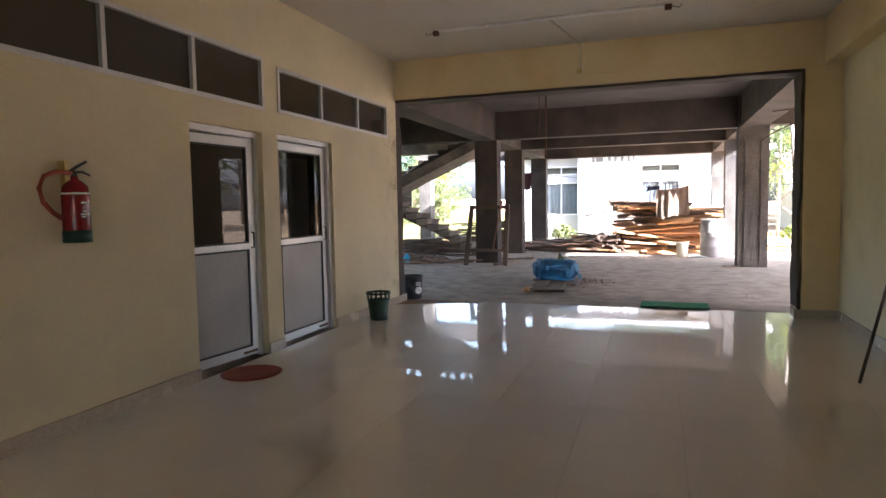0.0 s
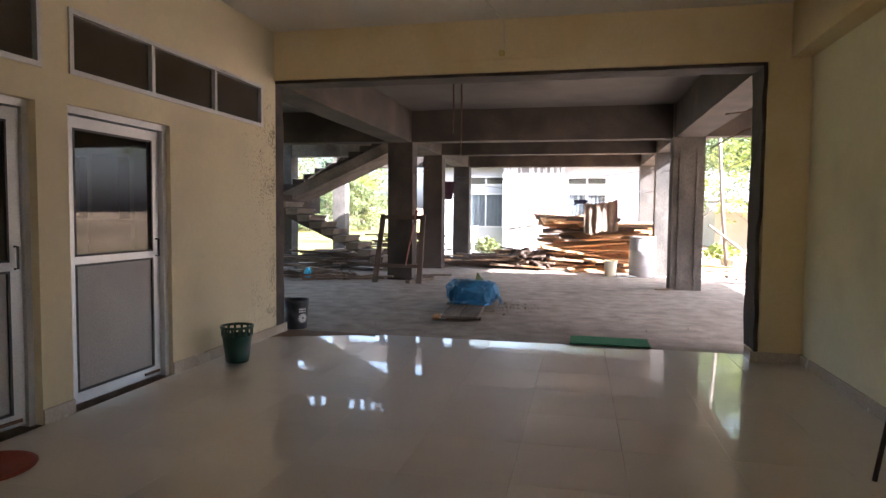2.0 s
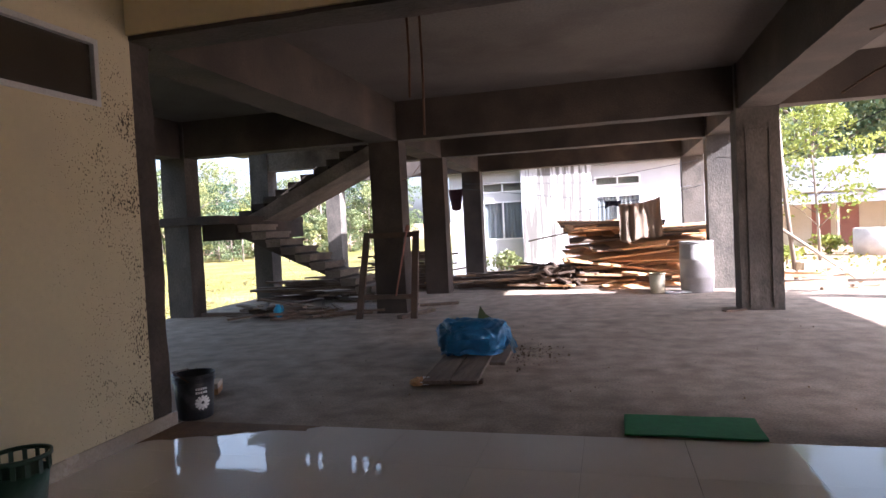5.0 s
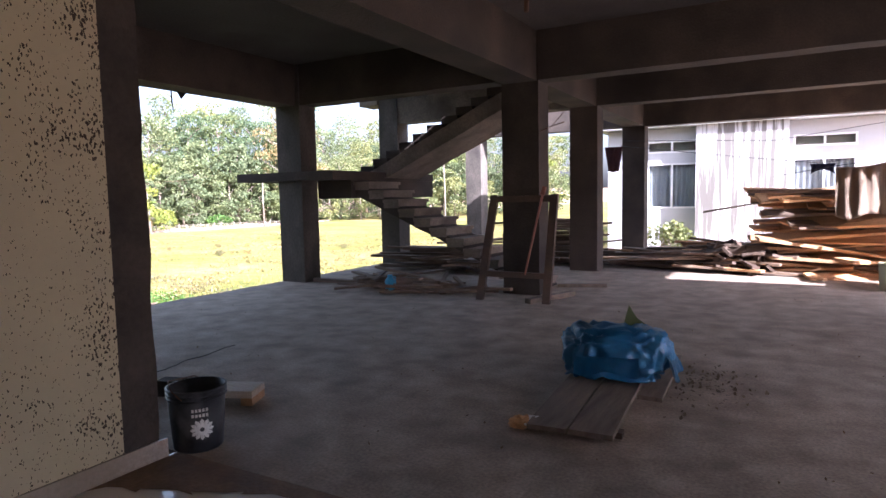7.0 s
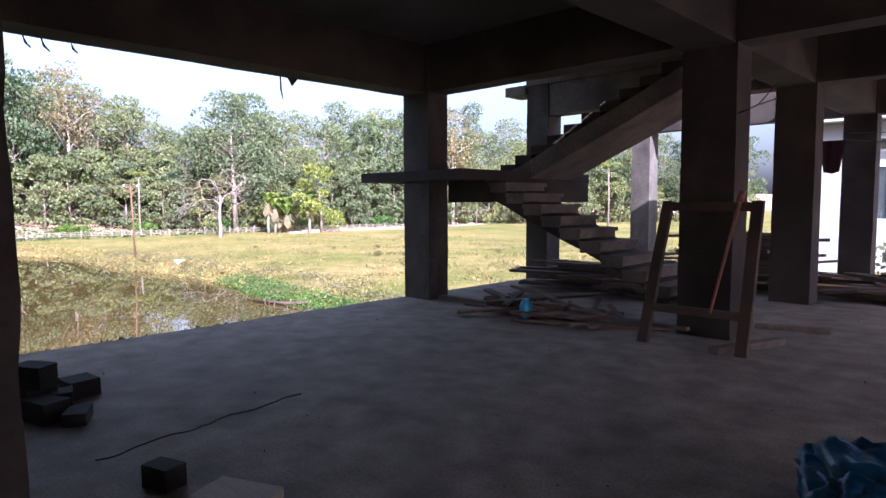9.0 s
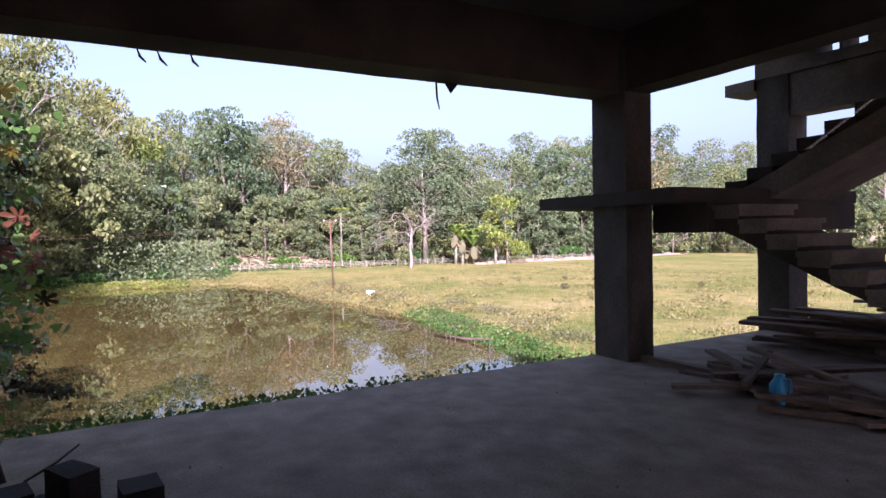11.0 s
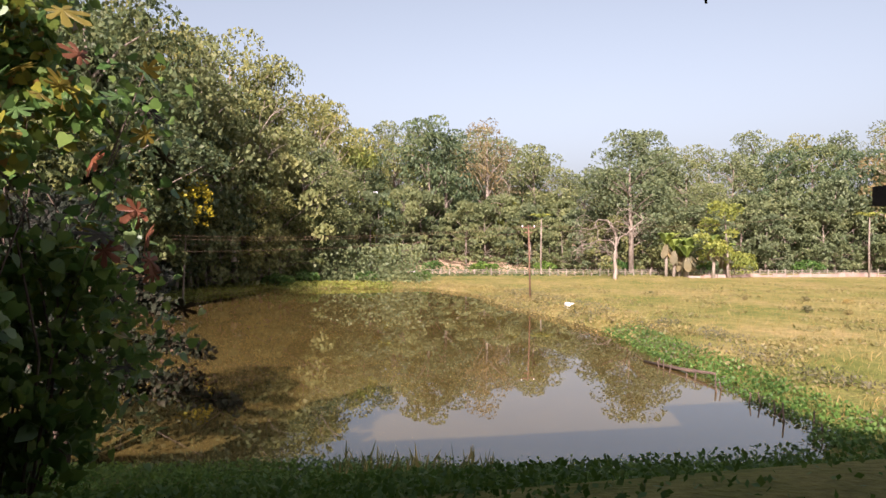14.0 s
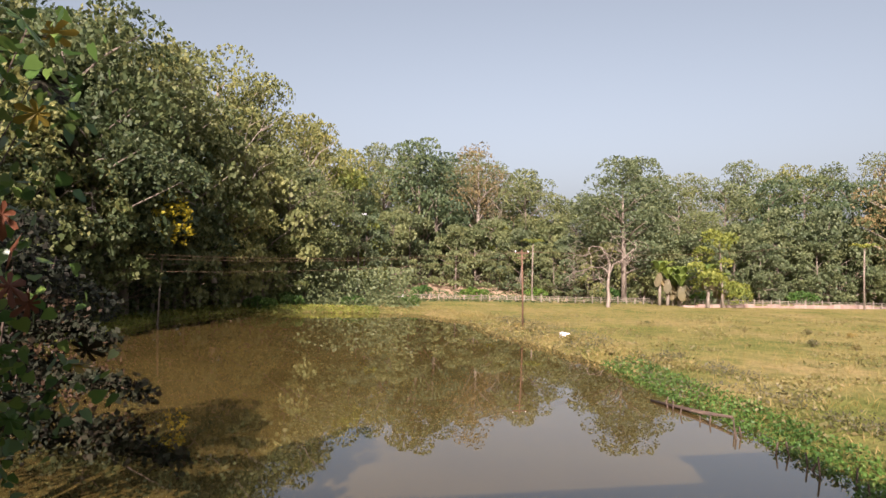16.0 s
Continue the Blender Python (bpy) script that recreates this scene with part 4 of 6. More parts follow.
for nm, mt, dx, sc in (("foil", M["wood_new"], 0.0, 0.9), ("paper", M["white_paint"], 0.06, 0.8)):
    b = bmesh.new()
    bmesh.ops.create_icosphere(b, subdivisions=3, radius=1.0)
    for v in b.verts:
        k = 1 + 0.55 * noise.noise(v.co * 2.1 + Vector((dx * 40, 0, 0)))
        v.co = Vector((dx + 0.075 * sc * v.co.x * k, 0.05 * sc * v.co.y * k, max(0.0, 0.045 * sc * (v.co.z * k + 0.8))))
    part(nm, b, mt, packet, "orange foil wrapper" if nm == "foil" else "white torn paper")
b = bmesh.new()
bmesh.ops.create_icosphere(b, subdivisions=5, radius=1.0)
for v in b.verts:
    p = v.co.copy()
    e = [abs(c) ** 0.58 * (1 if c > 0 else -1) for c in p]
    q = Vector((0.375 * e[0], 0.28 * e[1], 0.185 * e[2]))
    swell = noise.noise(Vector((p.x * 1.6, p.y * 1.6, p.z * 1.2 + 4)))
    fold = 1 - abs(noise.noise(Vector((p.x * 2.4 + 3, p.y * 3.0, p.z * 1.1)))) * 2
    crease = 1 - abs(noise.noise(Vector((p.x * 5.5 + 1, p.y * 5.5, p.z * 2.6)))) * 2
    q += p * (0.05 * swell + 0.045 * fold + 0.032 * crease - 0.06 + 0.014 * noise.noise(p * 15.0))
    q.z = max(q.z + 0.165, 0.004)
    if q.z < 0.03:
        k = 1.0 + 0.10 * abs(noise.noise(Vector((p.x * 4, p.y * 4, 8))))
        q.x *= k * 1.04
        q.y *= k * 1.05
    v.co = q
for f in b.faces:
    f.smooth = True
parcel = thing("wrapped_parcel", (-1.74, 10.79, 0.068), "bundle wrapped in crinkled blue plastic sheet on planks", "bundle", turn=22)
part("plastic_sheet", b, M["blue_sheet"], parcel)
for (x0, y0), (x1, y1), drop in (((0.30, -0.25), (0.42, 0.12), 0.17), ((-0.30, -0.26), (0.12, -0.31), 0.10)):
    b = bmesh.new()
    rows = []
    for j in range(5):
        row = []
        for i in range(13):
            u, w = i / 12, j / 4
            out = Vector((y1 - y0, x0 - x1, 0)).normalized() * (0.015 + 0.07 * w + 0.014 * math.sin(u * 17 + j))
            row.append(b.verts.new(Vector((x0 + (x1 - x0) * u, y0 + (y1 - y0) * u, 0.19 - drop * w - 0.02 * w * math.sin(u * 9))) + out))
        rows.append(row)
    for a, c in zip(rows, rows[1:]):
        for i in range(12):
            b.faces.new((a[i], a[i + 1], c[i + 1], c[i])).smooth = True
    bmesh.ops.solidify(b, geom=b.faces[:], thickness=0.003)
    part("sheet_flap", b, M["blue_sheet"], parcel, "loose hanging edge of the blue sheet")
b = bmesh.new()
b.faces.new([b.verts.new(p) for p in ((-0.07, 0, 0), (0.13, 0.03, 0.0), (0.10, 0.04, 0.05), (0.035, 0.05, 0.10), (-0.02, 0.06, 0.19), (-0.045, 0.04, 0.10))])
bmesh.ops.triangulate(b, faces=b.faces[:])
bmesh.ops.solidify(b, geom=b.faces[:], thickness=0.003)
o = solid("green_sheet_scrap", b, M["leaf_dark"], "torn green leaf-like scrap standing on the bundle", "scrap")
o.matrix_basis = pose(-1.66, 11.02, 0.33, 0, 0, 15)
pts = np.stack([rng.normal(-1.12, 0.15, 220), rng.normal(11.0, 0.3, 220), np.full(220, 0.008)], 1)
solid("leaf_litter", leafy(cards(rng, pts, rng.uniform(0.012, 0.045, 220), up=6), M["dry_leaf"]), M["dry_leaf"], "dry leaves and twigs swept beside the bundle", "litter", kind="stuff")
pts = np.stack([rng.uniform(-7.5, 2.0, 420), rng.uniform(8.8, 16.5, 420), np.full(420, 0.012)], 1)
solid("floor_debris", leafy(cards(rng, pts, rng.uniform(0.008, 0.026, 420), up=6), M["dry_leaf"]), M["dry_leaf"], "small chips and dust crumbs on the concrete", "debris", kind="stuff")

# wooden frame leaning on the column
tr = thing("timber_trestle", (-3.76, 13.65, 0.0), "dark wooden frame with two rails leaning on the column", "frame")
for x0, x1, sh in ((-0.50, -0.40, 0.035), (0.42, 0.52, -0.02)):
    b = boxed(x0, x1, -0.03, 0.03, 0, 1.37)
    for v in b.verts:
        v.co.x += sh * v.co.z
        v.co.y += 0.30 * v.co.z
    part("upright", rough_up(b, 0.004, 0.3, x0), M["wood_dark"], tr)
for z, h in ((0.30, 0.07), (1.27, 0.085)):
    b = boxed(-0.40, 0.43, -0.025, 0.025, z, z + h)
    for v in b.verts:
        v.co.y += 0.30 * v.co.z
    part("rail", rough_up(b, 0.004, 0.3, z), M["wood_dark"], tr)
b = bmesh.new()
tube(b, [(-3.56, 13.62, 0.36), (-3.44, 13.98, 1.42)], [0.014, 0.018], 8)
tube(b, [(-3.45, 13.96, 1.36), (-3.43, 13.99, 1.46)], [0.035, 0.03], 8)
solid("mop", b, M["hut_door"], "reddish mop stick tied to the wooden frame", "mop")
for (x, y, z, ln, w, t, rz) in ((-3.35, 14.0, 0.003, 0.9, 0.1, 0.06, 70), (-3.3, 15.2, 0.003, 0.7, 0.08, 0.05, 20)):
    o = solid("timber_offcut", rough_up(boxed(-ln / 2, ln / 2, -w / 2, w / 2, 0, t), 0.004, 0.3, x), M["plank"], "grey timber offcut on the floor by the column", "offcut", "offcuts by the column")
    o.matrix_basis = pose(x, y, z, 0, 0, rz)

jug = thing("blue_jug", (-5.74, 13.80, 0.003), "small light blue plastic jug on the floor", "jug")
b = lathe(bmesh.new(), [(0.0, 0.0), (0.07, 0.0), (0.075, 0.02), (0.075, 0.15), (0.05, 0.19), (0.035, 0.21), (0.04, 0.235), (0.0, 0.235)], 20)
part("jug_body", b, M["blue"], jug)
b = bmesh.new()
tube(b, [(0.035, 0, 0.21), (0.09, 0, 0.21), (0.1, 0, 0.13), (0.075, 0, 0.08)], 0.009, 8)
part("jug_handle", b, M["blue"], jug)

# loose timber at the foot of the stair
unit_new = mesh_of(boxed(-0.5, 0.5, -0.5, 0.5, 0, 1.0, bevel=0.02), "plank", M["wood_new"])
unit_black = mesh_of(boxed(-0.5, 0.5, -0.5, 0.5, 0, 1.0, bevel=0.02), "plank", M["wood_dark"])
unit_old = mesh_of(boxed(-0.5, 0.5, -0.5, 0.5, 0, 1.0, bevel=0.02), "plank", M["wood_old"])


def plank(old, x, y, z, ln, w, t, rz, ry=0.0, rx=0.0, group="", label=""):
    o = tagged(new("timber_plank", unit_black if old == "black" else unit_old if old else unit_new), label, "plank", group)
    o.matrix_basis = pose(x, y, z, rx, ry, rz) @ Matrix.Diagonal((ln, w, t, 1))
    return o


for k in range(58):
    lay = k // 16
    x, y = rng.uniform(-6.5, -4.8), rng.uniform(14.1, 14.5) if k % 3 else rng.uniform(13.8, 14.5)
    if x > -5.6 and lay > 0:
        lay = 0
    plank(True, x, y, 0.004 + 0.045 * lay + rng.uniform(0, 0.01), rng.uniform(0.6, 1.7), rng.uniform(0.05, 0.14), 0.035, rng.normal(4, 34), rng.normal(0, 4.0), 0,
          "loose timber under the stair", "dark weathered plank lying on a heap under the stair")
plank(True, -6.2, 14.2, 0.004, 2.6, 0.09, 0.06, 1, 0, 0, "loose timber under the stair", "long dark plank lying along the stair foot")

heap = bmesh.new()
for k in range(110):
    if k < 36:
        x, y, z = rng.uniform(-7.4, -4.6), rng.uniform(17.7, 20.5), 0.004 + rng.uniform(0, 0.28)
    elif k < 72:
        x, y, z = rng.uniform(-5.1, -4.5), rng.uniform(17.7, 18.9), 0.004 + 0.024 * (k - 36)
    else:
        x, y, z = rng.uniform(-7.0, -4.9), rng.uniform(15.95, 16.9), 0.004 + 0.011 * (k - 72)
    ln, w = rng.uniform(0.9, 1.9), rng.uniform(0.08, 0.2)
    box(heap, -ln / 2, ln / 2, -w / 2, w / 2, 0, 0.04, m=pose(x, y, z, 0, rng.normal(0, 2), rng.normal(4, 17)))
solid("timber_heap", heap, M["wood_old"], "heap of dark weathered planks behind the stair", "timber", kind="stuff")

# ---- the timber stack beyond the frame ----
for k in range(150):
    lay = k // 8
    z = 0.004 + lay * 0.071
    ln = rng.uniform(1.3, 2.5)
    x = rng.uniform(-1.2 + ln * 0.36, 1.45 - ln * 0.30) + 0.012 * lay if lay < 17 else -0.25
    plank(rng.random() < 0.12, x, 17.75 + (k % 8) * 0.21 + rng.normal(0, 0.03), z + rng.uniform(0, 0.012), ln, rng.uniform(0.16, 0.34), rng.uniform(0.022, 0.05), rng.normal(0, 17), rng.normal(0, 4.8), rng.normal(13, 12),
          "planks of the timber stack", "orange-brown sawn plank in the tall timber stack")
for k in range(80):
    x = rng.uniform(-3.5, -1.0)
    top = 0.14 + 0.32 * max(0.0, (x + 3.4) / 2.3)
    plank(rng.random() < 0.72, x, rng.uniform(17.5, 19.6), rng.uniform(0.004, top), rng.uniform(0.9, 2.3), rng.uniform(0.06, 0.2), 0.04, rng.normal(4, 14), rng.normal(0, 2.5), 0,
          "scattered timber by the stack", "brown plank scattered low on the floor beside the stack")
for k in range(40):
    plank("black", rng.uniform(-1.75, -0.75), rng.uniform(17.45, 18.1), rng.uniform(0.02, 0.42), rng.uniform(0.25, 0.6), rng.uniform(0.08, 0.16), 0.045, rng.uniform(0, 180), rng.normal(0, 35), rng.normal(0, 30),
          "dark offcuts heaped by the stack", "blackish short offcut on a heap beside the stack")
b = bmesh.new()
tube(b, [(-1.95, 17.6, 1.02), (-0.9, 17.75, 1.2)], 0.018, 6)
solid("bamboo_pole", b, M["bark_pale"], "thin pole sticking out of the timber stack", "pole")
plank(True, -0.55, 17.72, 1.31, 1.5, 0.07, 0.05, 2, 1.0, 0, "planks of the timber stack", "dark batten on top of the timber stack")

# hanging cloth, clothes and lines
b = bmesh.new()
NX, NZ = 22, 14
grid = []
for j in range(NZ + 1):
    row = []
    for i in range(NX + 1):
        u, w = i / NX, j / NZ
        x = -0.09 + 0.80 * u
        top = 1.70 + 0.10 * u - 0.05 * math.sin(u * math.pi)
        z = top - w * (0.74 + 0.04 * math.sin(u * 9))
        y = 17.52 - 0.30 * w + 0.07 * math.sin(u * 8 + w * 2.5) * (0.25 + w) + 0.03 * math.sin(u * 29)
        row.append(b.verts.new((x, y, z)))
    grid.append(row)
for j in range(NZ):
    for i in range(NX):
        f = b.faces.new((grid[j][i], grid[j][i + 1], grid[j + 1][i + 1], grid[j + 1][i]))
        f.smooth = True
bmesh.ops.solidify(b, geom=b.faces[:], thickness=0.004)
solid("hanging_cloth", b, M["cloth"], "brown folded cloth hung over the timber stack", "cloth")


def garment(x, y, z, w, h, m, legs, label):
    """A small garment over a line: a waist band and two drooping legs."""
    b = bmesh.new()
    NX = 10
    rows = []
    for j in range(7):
        v = j / 6
        row = []
        for i in range(NX + 1):
            u = i / NX - 0.5
            drop = h * v * (1 - (0.45 * math.cos(u * math.pi) if legs else 0.12 * abs(u)))
            row.append(b.verts.new((x + w * u * (1 - 0.3 * v * (1 - v) * 2 if legs else 1.15 - 0.45 * v), y + 0.015 * math.sin(i * 1.7 + v * 2), z - drop)))
        rows.append(row)
    for a, c in zip(rows, rows[1:]):
        for i in range(NX):
            b.faces.new((a[i], a[i + 1], c[i + 1], c[i]))
    bmesh.ops.solidify(b, geom=b.faces[:], thickness=0.004)
    return solid("hanging_garment", b, m, label, "garment", "washing on the line")


garment(-0.18, 19.98, 1.84, 0.42, 0.20, M["dark_cloth"], True, "small navy garment hanging on the line")
garment(-4.05, 19.98, 2.36, 0.34, 0.55, M["maroon_cloth"], False, "dark maroon shirt hanging by the column")
for pts in (((-3.9, 19.98, 2.37), (-1.5, 19.98, 2.02), (-0.2, 19.98, 1.85), (1.6, 20.0, 2.1)), ((-4.0, 20.9, 2.55), (-1.0, 20.9, 2.38), (1.9, 20.9, 2.75)), ((1.7, 17.0, 2.45), (2.3, 15.4, 2.2), (3.0, 12.0, 2.6)),
            ((-0.9, 17.42, 1.58), (-0.09, 17.42, 1.71), (0.71, 17.42, 1.81), (1.6, 17.2, 2.0))):
    b = bmesh.new()
    tube(b, pts, 0.006, 5)
    solid("clothes_line", b, M["black_plastic"], "thin dark line strung between columns", "line", "lines between the columns")

drum = thing("storage_drum", (1.22, 16.55, 0.004), "grey plastic storage drum standing on the floor", "drum")
b = lathe(bmesh.new(), [(0.0, 0.0), (0.27, 0.0), (0.285, 0.03), (0.29, 0.25), (0.298, 0.27), (0.29, 0.29), (0.29, 0.58), (0.298, 0.60), (0.29, 0.62), (0.285, 0.86), (0.27, 0.9), (0.255, 0.9), (0.255, 0.85), (0.0, 0.85)], 32)
part("drum_body", b, M["drum"], drum)
b = lathe(bmesh.new(), [(0.275, 0.89), (0.292, 0.895), (0.292, 0.92), (0.275, 0.925)], 32)
part("drum_rim", b, M["drum"], drum)
pail = thing("white_pail", (0.52, 16.42, 0.004), "dirty cream plastic pail beside the drum", "bucket")
b = lathe(bmesh.new(), [(0.0, 0.0), (0.12, 0.0), (0.145, 0.36), (0.14, 0.36), (0.115, 0.012), (0.0, 0.012)], 24)
part("pail_body", b, M["plaster_pale"], pail)
part("pail_rim", lathe(bmesh.new(), [(0.144, 0.34), (0.153, 0.343), (0.153, 0.37), (0.144, 0.372)], 24), M["plaster_pale"], pail)
b = rough_up(boxed(-0.22, 0.22, -0.12, 0.12, 0, 0.025), 0.03, 0.07, 6)
o = solid("plastic_rag", b, M["whitewash"], "crumpled whitish plastic sheet on the floor", "rag")
o.matrix_basis = pose(0.86, 16.35, 0.012)
b = rough_up(boxed(-0.16, 0.16, -0.05, 0.05, 0, 0.02), 0.01, 0.08, 6)
o = solid("timber_offcut", b, M["wood_old"], "thin dark offcut at the column foot", "offcut")
o.matrix_basis = pose(1.38, 14.0, 0.008, 0, 0, 20)

# rods and scraps hanging from the raw beams
for x, z in ((-1.575, 2.28), (-1.485, 2.02)):
    b = bmesh.new()
    tube(b, [(x, 8.52, 2.85), (x + 0.004, 8.525, (2.85 + z) / 2), (x - 0.004, 8.52, z)], 0.009, 6)
    solid("steel_rod", b, M["steel"], "thin rusty reinforcement rod hanging from the beam", "rod", "rods left in the concrete")
for y, ln, bend in ((9.42, 0.10, 0.07), (9.56, 0.11, 0.08), (9.80, 0.09, 0.07), (12.0, 0.26, 0.05)):
    b = bmesh.new()
    tube(b, [(-8.0, y, BS + 0.02), (-8.02, y + bend * 0.4, BS - ln * 0.6), (-8.03, y + bend, BS - ln)], [0.010, 0.012, 0.006], 6)
    solid("steel_rod", b, M["black_steel"], "short bent rod stub under the edge beam", "rod", "rods left in the concrete")
b = bmesh.new()
b.faces.new([b.verts.new(p) for p in ((-8.0, 12.08, BS + 0.01), (-8.0, 12.26, BS + 0.01), (-8.02, 12.17, BS - 0.10))])
bmesh.ops.solidify(b, geom=b.faces[:], thickness=0.006)
solid("formwork_scrap", b, M["jamb"], "torn dark formwork scrap under the edge beam", "scrap")
for z, dz in ((2.20, 0.16), (2.27, 0.30), (2.12, 0.10)):
    b = bmesh.new()
    tube(b, [(-7.80, 8.13, z), (-8.45, 8.18, z - dz * 0.15), (-9.15, 8.2, z - dz * 0.55)], [0.011, 0.010, 0.008], 6)
    solid("steel_rod", b, M["black_steel"], "long bent reinforcement rod sticking out of the column", "rod", "rods left in the concrete")
for pts in (((1.5, 8.58, 2.30), (1.32, 8.9, 2.22), (1.20, 9.1, 2.14)), ((1.5, 8.58, 2.46), (1.3, 8.9, 2.48))):
    b = bmesh.new()
    tube(b, pts, 0.008, 6)
    solid("steel_rod", b, M["steel"], "bent rod sticking out of the raw jamb", "rod", "rods left in the concrete")
for x in (-3.88, -3.95):
    b = bmesh.new()
    tube(b, [(-3.62, 14.3, 2.2), (-3.4, 14.2, 2.25), (-3.25, 14.25, 2.2 + (x + 4) * 2)], 0.006, 5)
    solid("steel_rod", b, M["steel"], "wire ends tied round the column", "rod", "rods left in the concrete")

# mud trodden on the tiles in the corner, and a crack in the concrete
rng = np.random.default_rng(77)
b = bmesh.new()
outer = [(-3.52, 8.495), (-2.35, 8.495)] + [(-2.4 - 1.1 * u + rng.normal(0, 0.04), 8.46 - 0.42 * u + rng.normal(0, 0.02)) for u in np.linspace(0.05, 0.95, 14)] + [(-3.52, 7.98)]
f = b.faces.new([b.verts.new((x, y, 0.0035)) for x, y in outer])
bmesh.ops.triangulate(b, faces=[f])
structure("floor_mud", b, M["mud"], "thin brown mud film over the tile corner", "floor")
b = bmesh.new()
tube(b, [(-5.0 - 0.2 * u + 0.02 * math.sin(u * 19) + rng.normal(0, 0.008), 9.0 + 1.4 * u, 0.001) for u in np.linspace(0, 1, 26)], 0.0045, 4)
structure("floor_crack", b, M["soot"], "dark crack running across the concrete floor", "floor")

# hall floor tiles: 0.6 m vitrified tiles with thin joints
base = structure("floor_hall", boxed(LX, RX, -4.0, 8.50, -0.11, -0.006), M["joint"], "glossy beige vitrified tile floor", "floor")
tiles = {}
T = 0.6
for i in range(10):
    for j in range(22):
        x0, x1 = max(LX, RX - T * (i + 1)) + 0.001, RX - T * i - 0.001
        y1, y0 = 8.50 - T * j - 0.001, max(-4.0, 8.50 - T * (j + 1)) + 0.001
        if x1 - x0 < 0.02 or y1 - y0 < 0.02:
            continue
        key = (round(x1 - x0, 3), round(y1 - y0, 3))
        if key not in tiles:
            tiles[key] = mesh_of(boxed(0, key[0], 0, key[1], -0.006, 0.0), "tile", M["tile"])
        t = new("tile", tiles[key])
        t.parent = base
        t.location = (x0, y0, 0.0)

# ---- the white building beyond ----
FY = 25.5
house = thing("white_building", (-2.0, FY, 0.0), "whitewashed single-storey building with streaked pier and windows", "building")
HO = Matrix.Translation((2.0, -FY, 0))
b = bmesh.new()
OPEN = [(-4.45, -3.05, 0.89, 2.20), (-4.45, -3.05, 2.50, 2.85), (-0.68, 0.76, 0.89, 2.21), (-0.68, 0.76, 2.50, 2.82)]
for x0, x1, spans in ((-5.6, -4.45, ((-0.4, 3.2),)), (-4.45, -3.05, ((-0.4, 0.89), (2.20, 2.50), (2.85, 3.2))), (-3.05, -0.68, ((-0.4, 3.2),)), (-0.68, 0.76, ((-0.4, 0.89), (2.21, 2.50), (2.82, 3.2))), (0.76, 3.6, ((-0.4, 3.2),))):
    for z0, z1 in spans:
        box(b, x0, x1, FY, FY + 0.23, z0, z1, m=HO)
box(b, -5.6, -5.37, FY + 0.23, FY + 6, -0.4, 3.2, m=HO)
box(b, 3.37, 3.6, FY + 0.23, FY + 6, -0.4, 3.2, m=HO)
box(b, -5.6, 3.6, FY + 6, FY + 6.2, -0.4, 3.2, m=HO)
part("wall", b, M["whitewash"], house)
part("pier", boxed(-3.05, -0.78, FY - 0.38, FY - 0.003, -0.4, 3.22, m=HO), M["whitewash_streaked"], house, "projecting white pier with dark rain streaks")
part("roof", boxed(-5.9, 3.9, FY - 0.55, FY + 6.5, 3.22, 3.36, m=HO), M["whitewash"], house)
for x0, x1, z0, z1 in OPEN:
    def fb(a0, a1, c0, c1, w, yy0, yy1):
        q = bmesh.new()
        for r in ((a0, a0 + w, c0, c1), (a1 - w, a1, c0, c1), (a0 + w, a1 - w, c1 - w, c1), (a0 + w, a1 - w, c0, c0 + w), ((a0 + a1) / 2 - w / 2, (a0 + a1) / 2 + w / 2, c0 + w, c1 - w)):
            box(q, r[0], r[1], yy0, yy1, r[2], r[3], m=HO)
        return q
    wdw = part("window", fb(x0, x1, z0, z1, 0.05, FY - 0.02, FY + 0.07), M["white_paint"], house, "white framed two-pane window")
    for a0, a1 in ((x0 + 0.05, (x0 + x1) / 2 - 0.025), ((x0 + x1) / 2 + 0.025, x1 - 0.05)):
        part("pane", boxed(a0, a1, FY + 0.03, FY + 0.036, z0 + 0.05, z1 - 0.05, m=HO), M["glass"], wdw)
    if z0 < 1:
        q = bmesh.new()
        nn = 40
        top = [q.verts.new(HO @ Vector((x0 + (x1 - x0) * i / nn, FY + 0.09 + 0.02 * math.sin(i * 1.6), z1))) for i in range(nn + 1)]
        bot = [q.verts.new(HO @ Vector((x0 + (x1 - x0) * i / nn, FY + 0.09 + 0.03 * math.sin(i * 1.6 + 0.3), z0))) for i in range(nn + 1)]
        for i in range(nn):
            q.faces.new((top[i], top[i + 1], bot[i + 1], bot[i]))
        part("curtain", q, M["curtain"], wdw, "grey pleated curtain behind the glass")
    else:
        part("curtain", boxed(x0, x1, FY + 0.2, FY + 0.22, z0, z1, m=HO), M["inside"], wdw)

# ---- terrain: one sheet ----
WATER, FIELD = -2.95, -2.70
POND = [(-17.8, 21.3), (-21.2, 21.6), (-24.2, 22.3), (-26.0, 22.2), (-33.2, 23.2), (-47.0, 21.6), (-55.0, 22.0), (-63.6, 19.0), (-64.5, 10.3), (-64.5, 4.0), (-55.0, -0.5), (-46.0, -1.5), (-36.0, -3.5), (-24.0, -3.0), (-19.5, 1.5),
        (-18.4, 6.0), (-17.4, 10.0), (-16.6, 14.5), (-16.2, 18.8)]


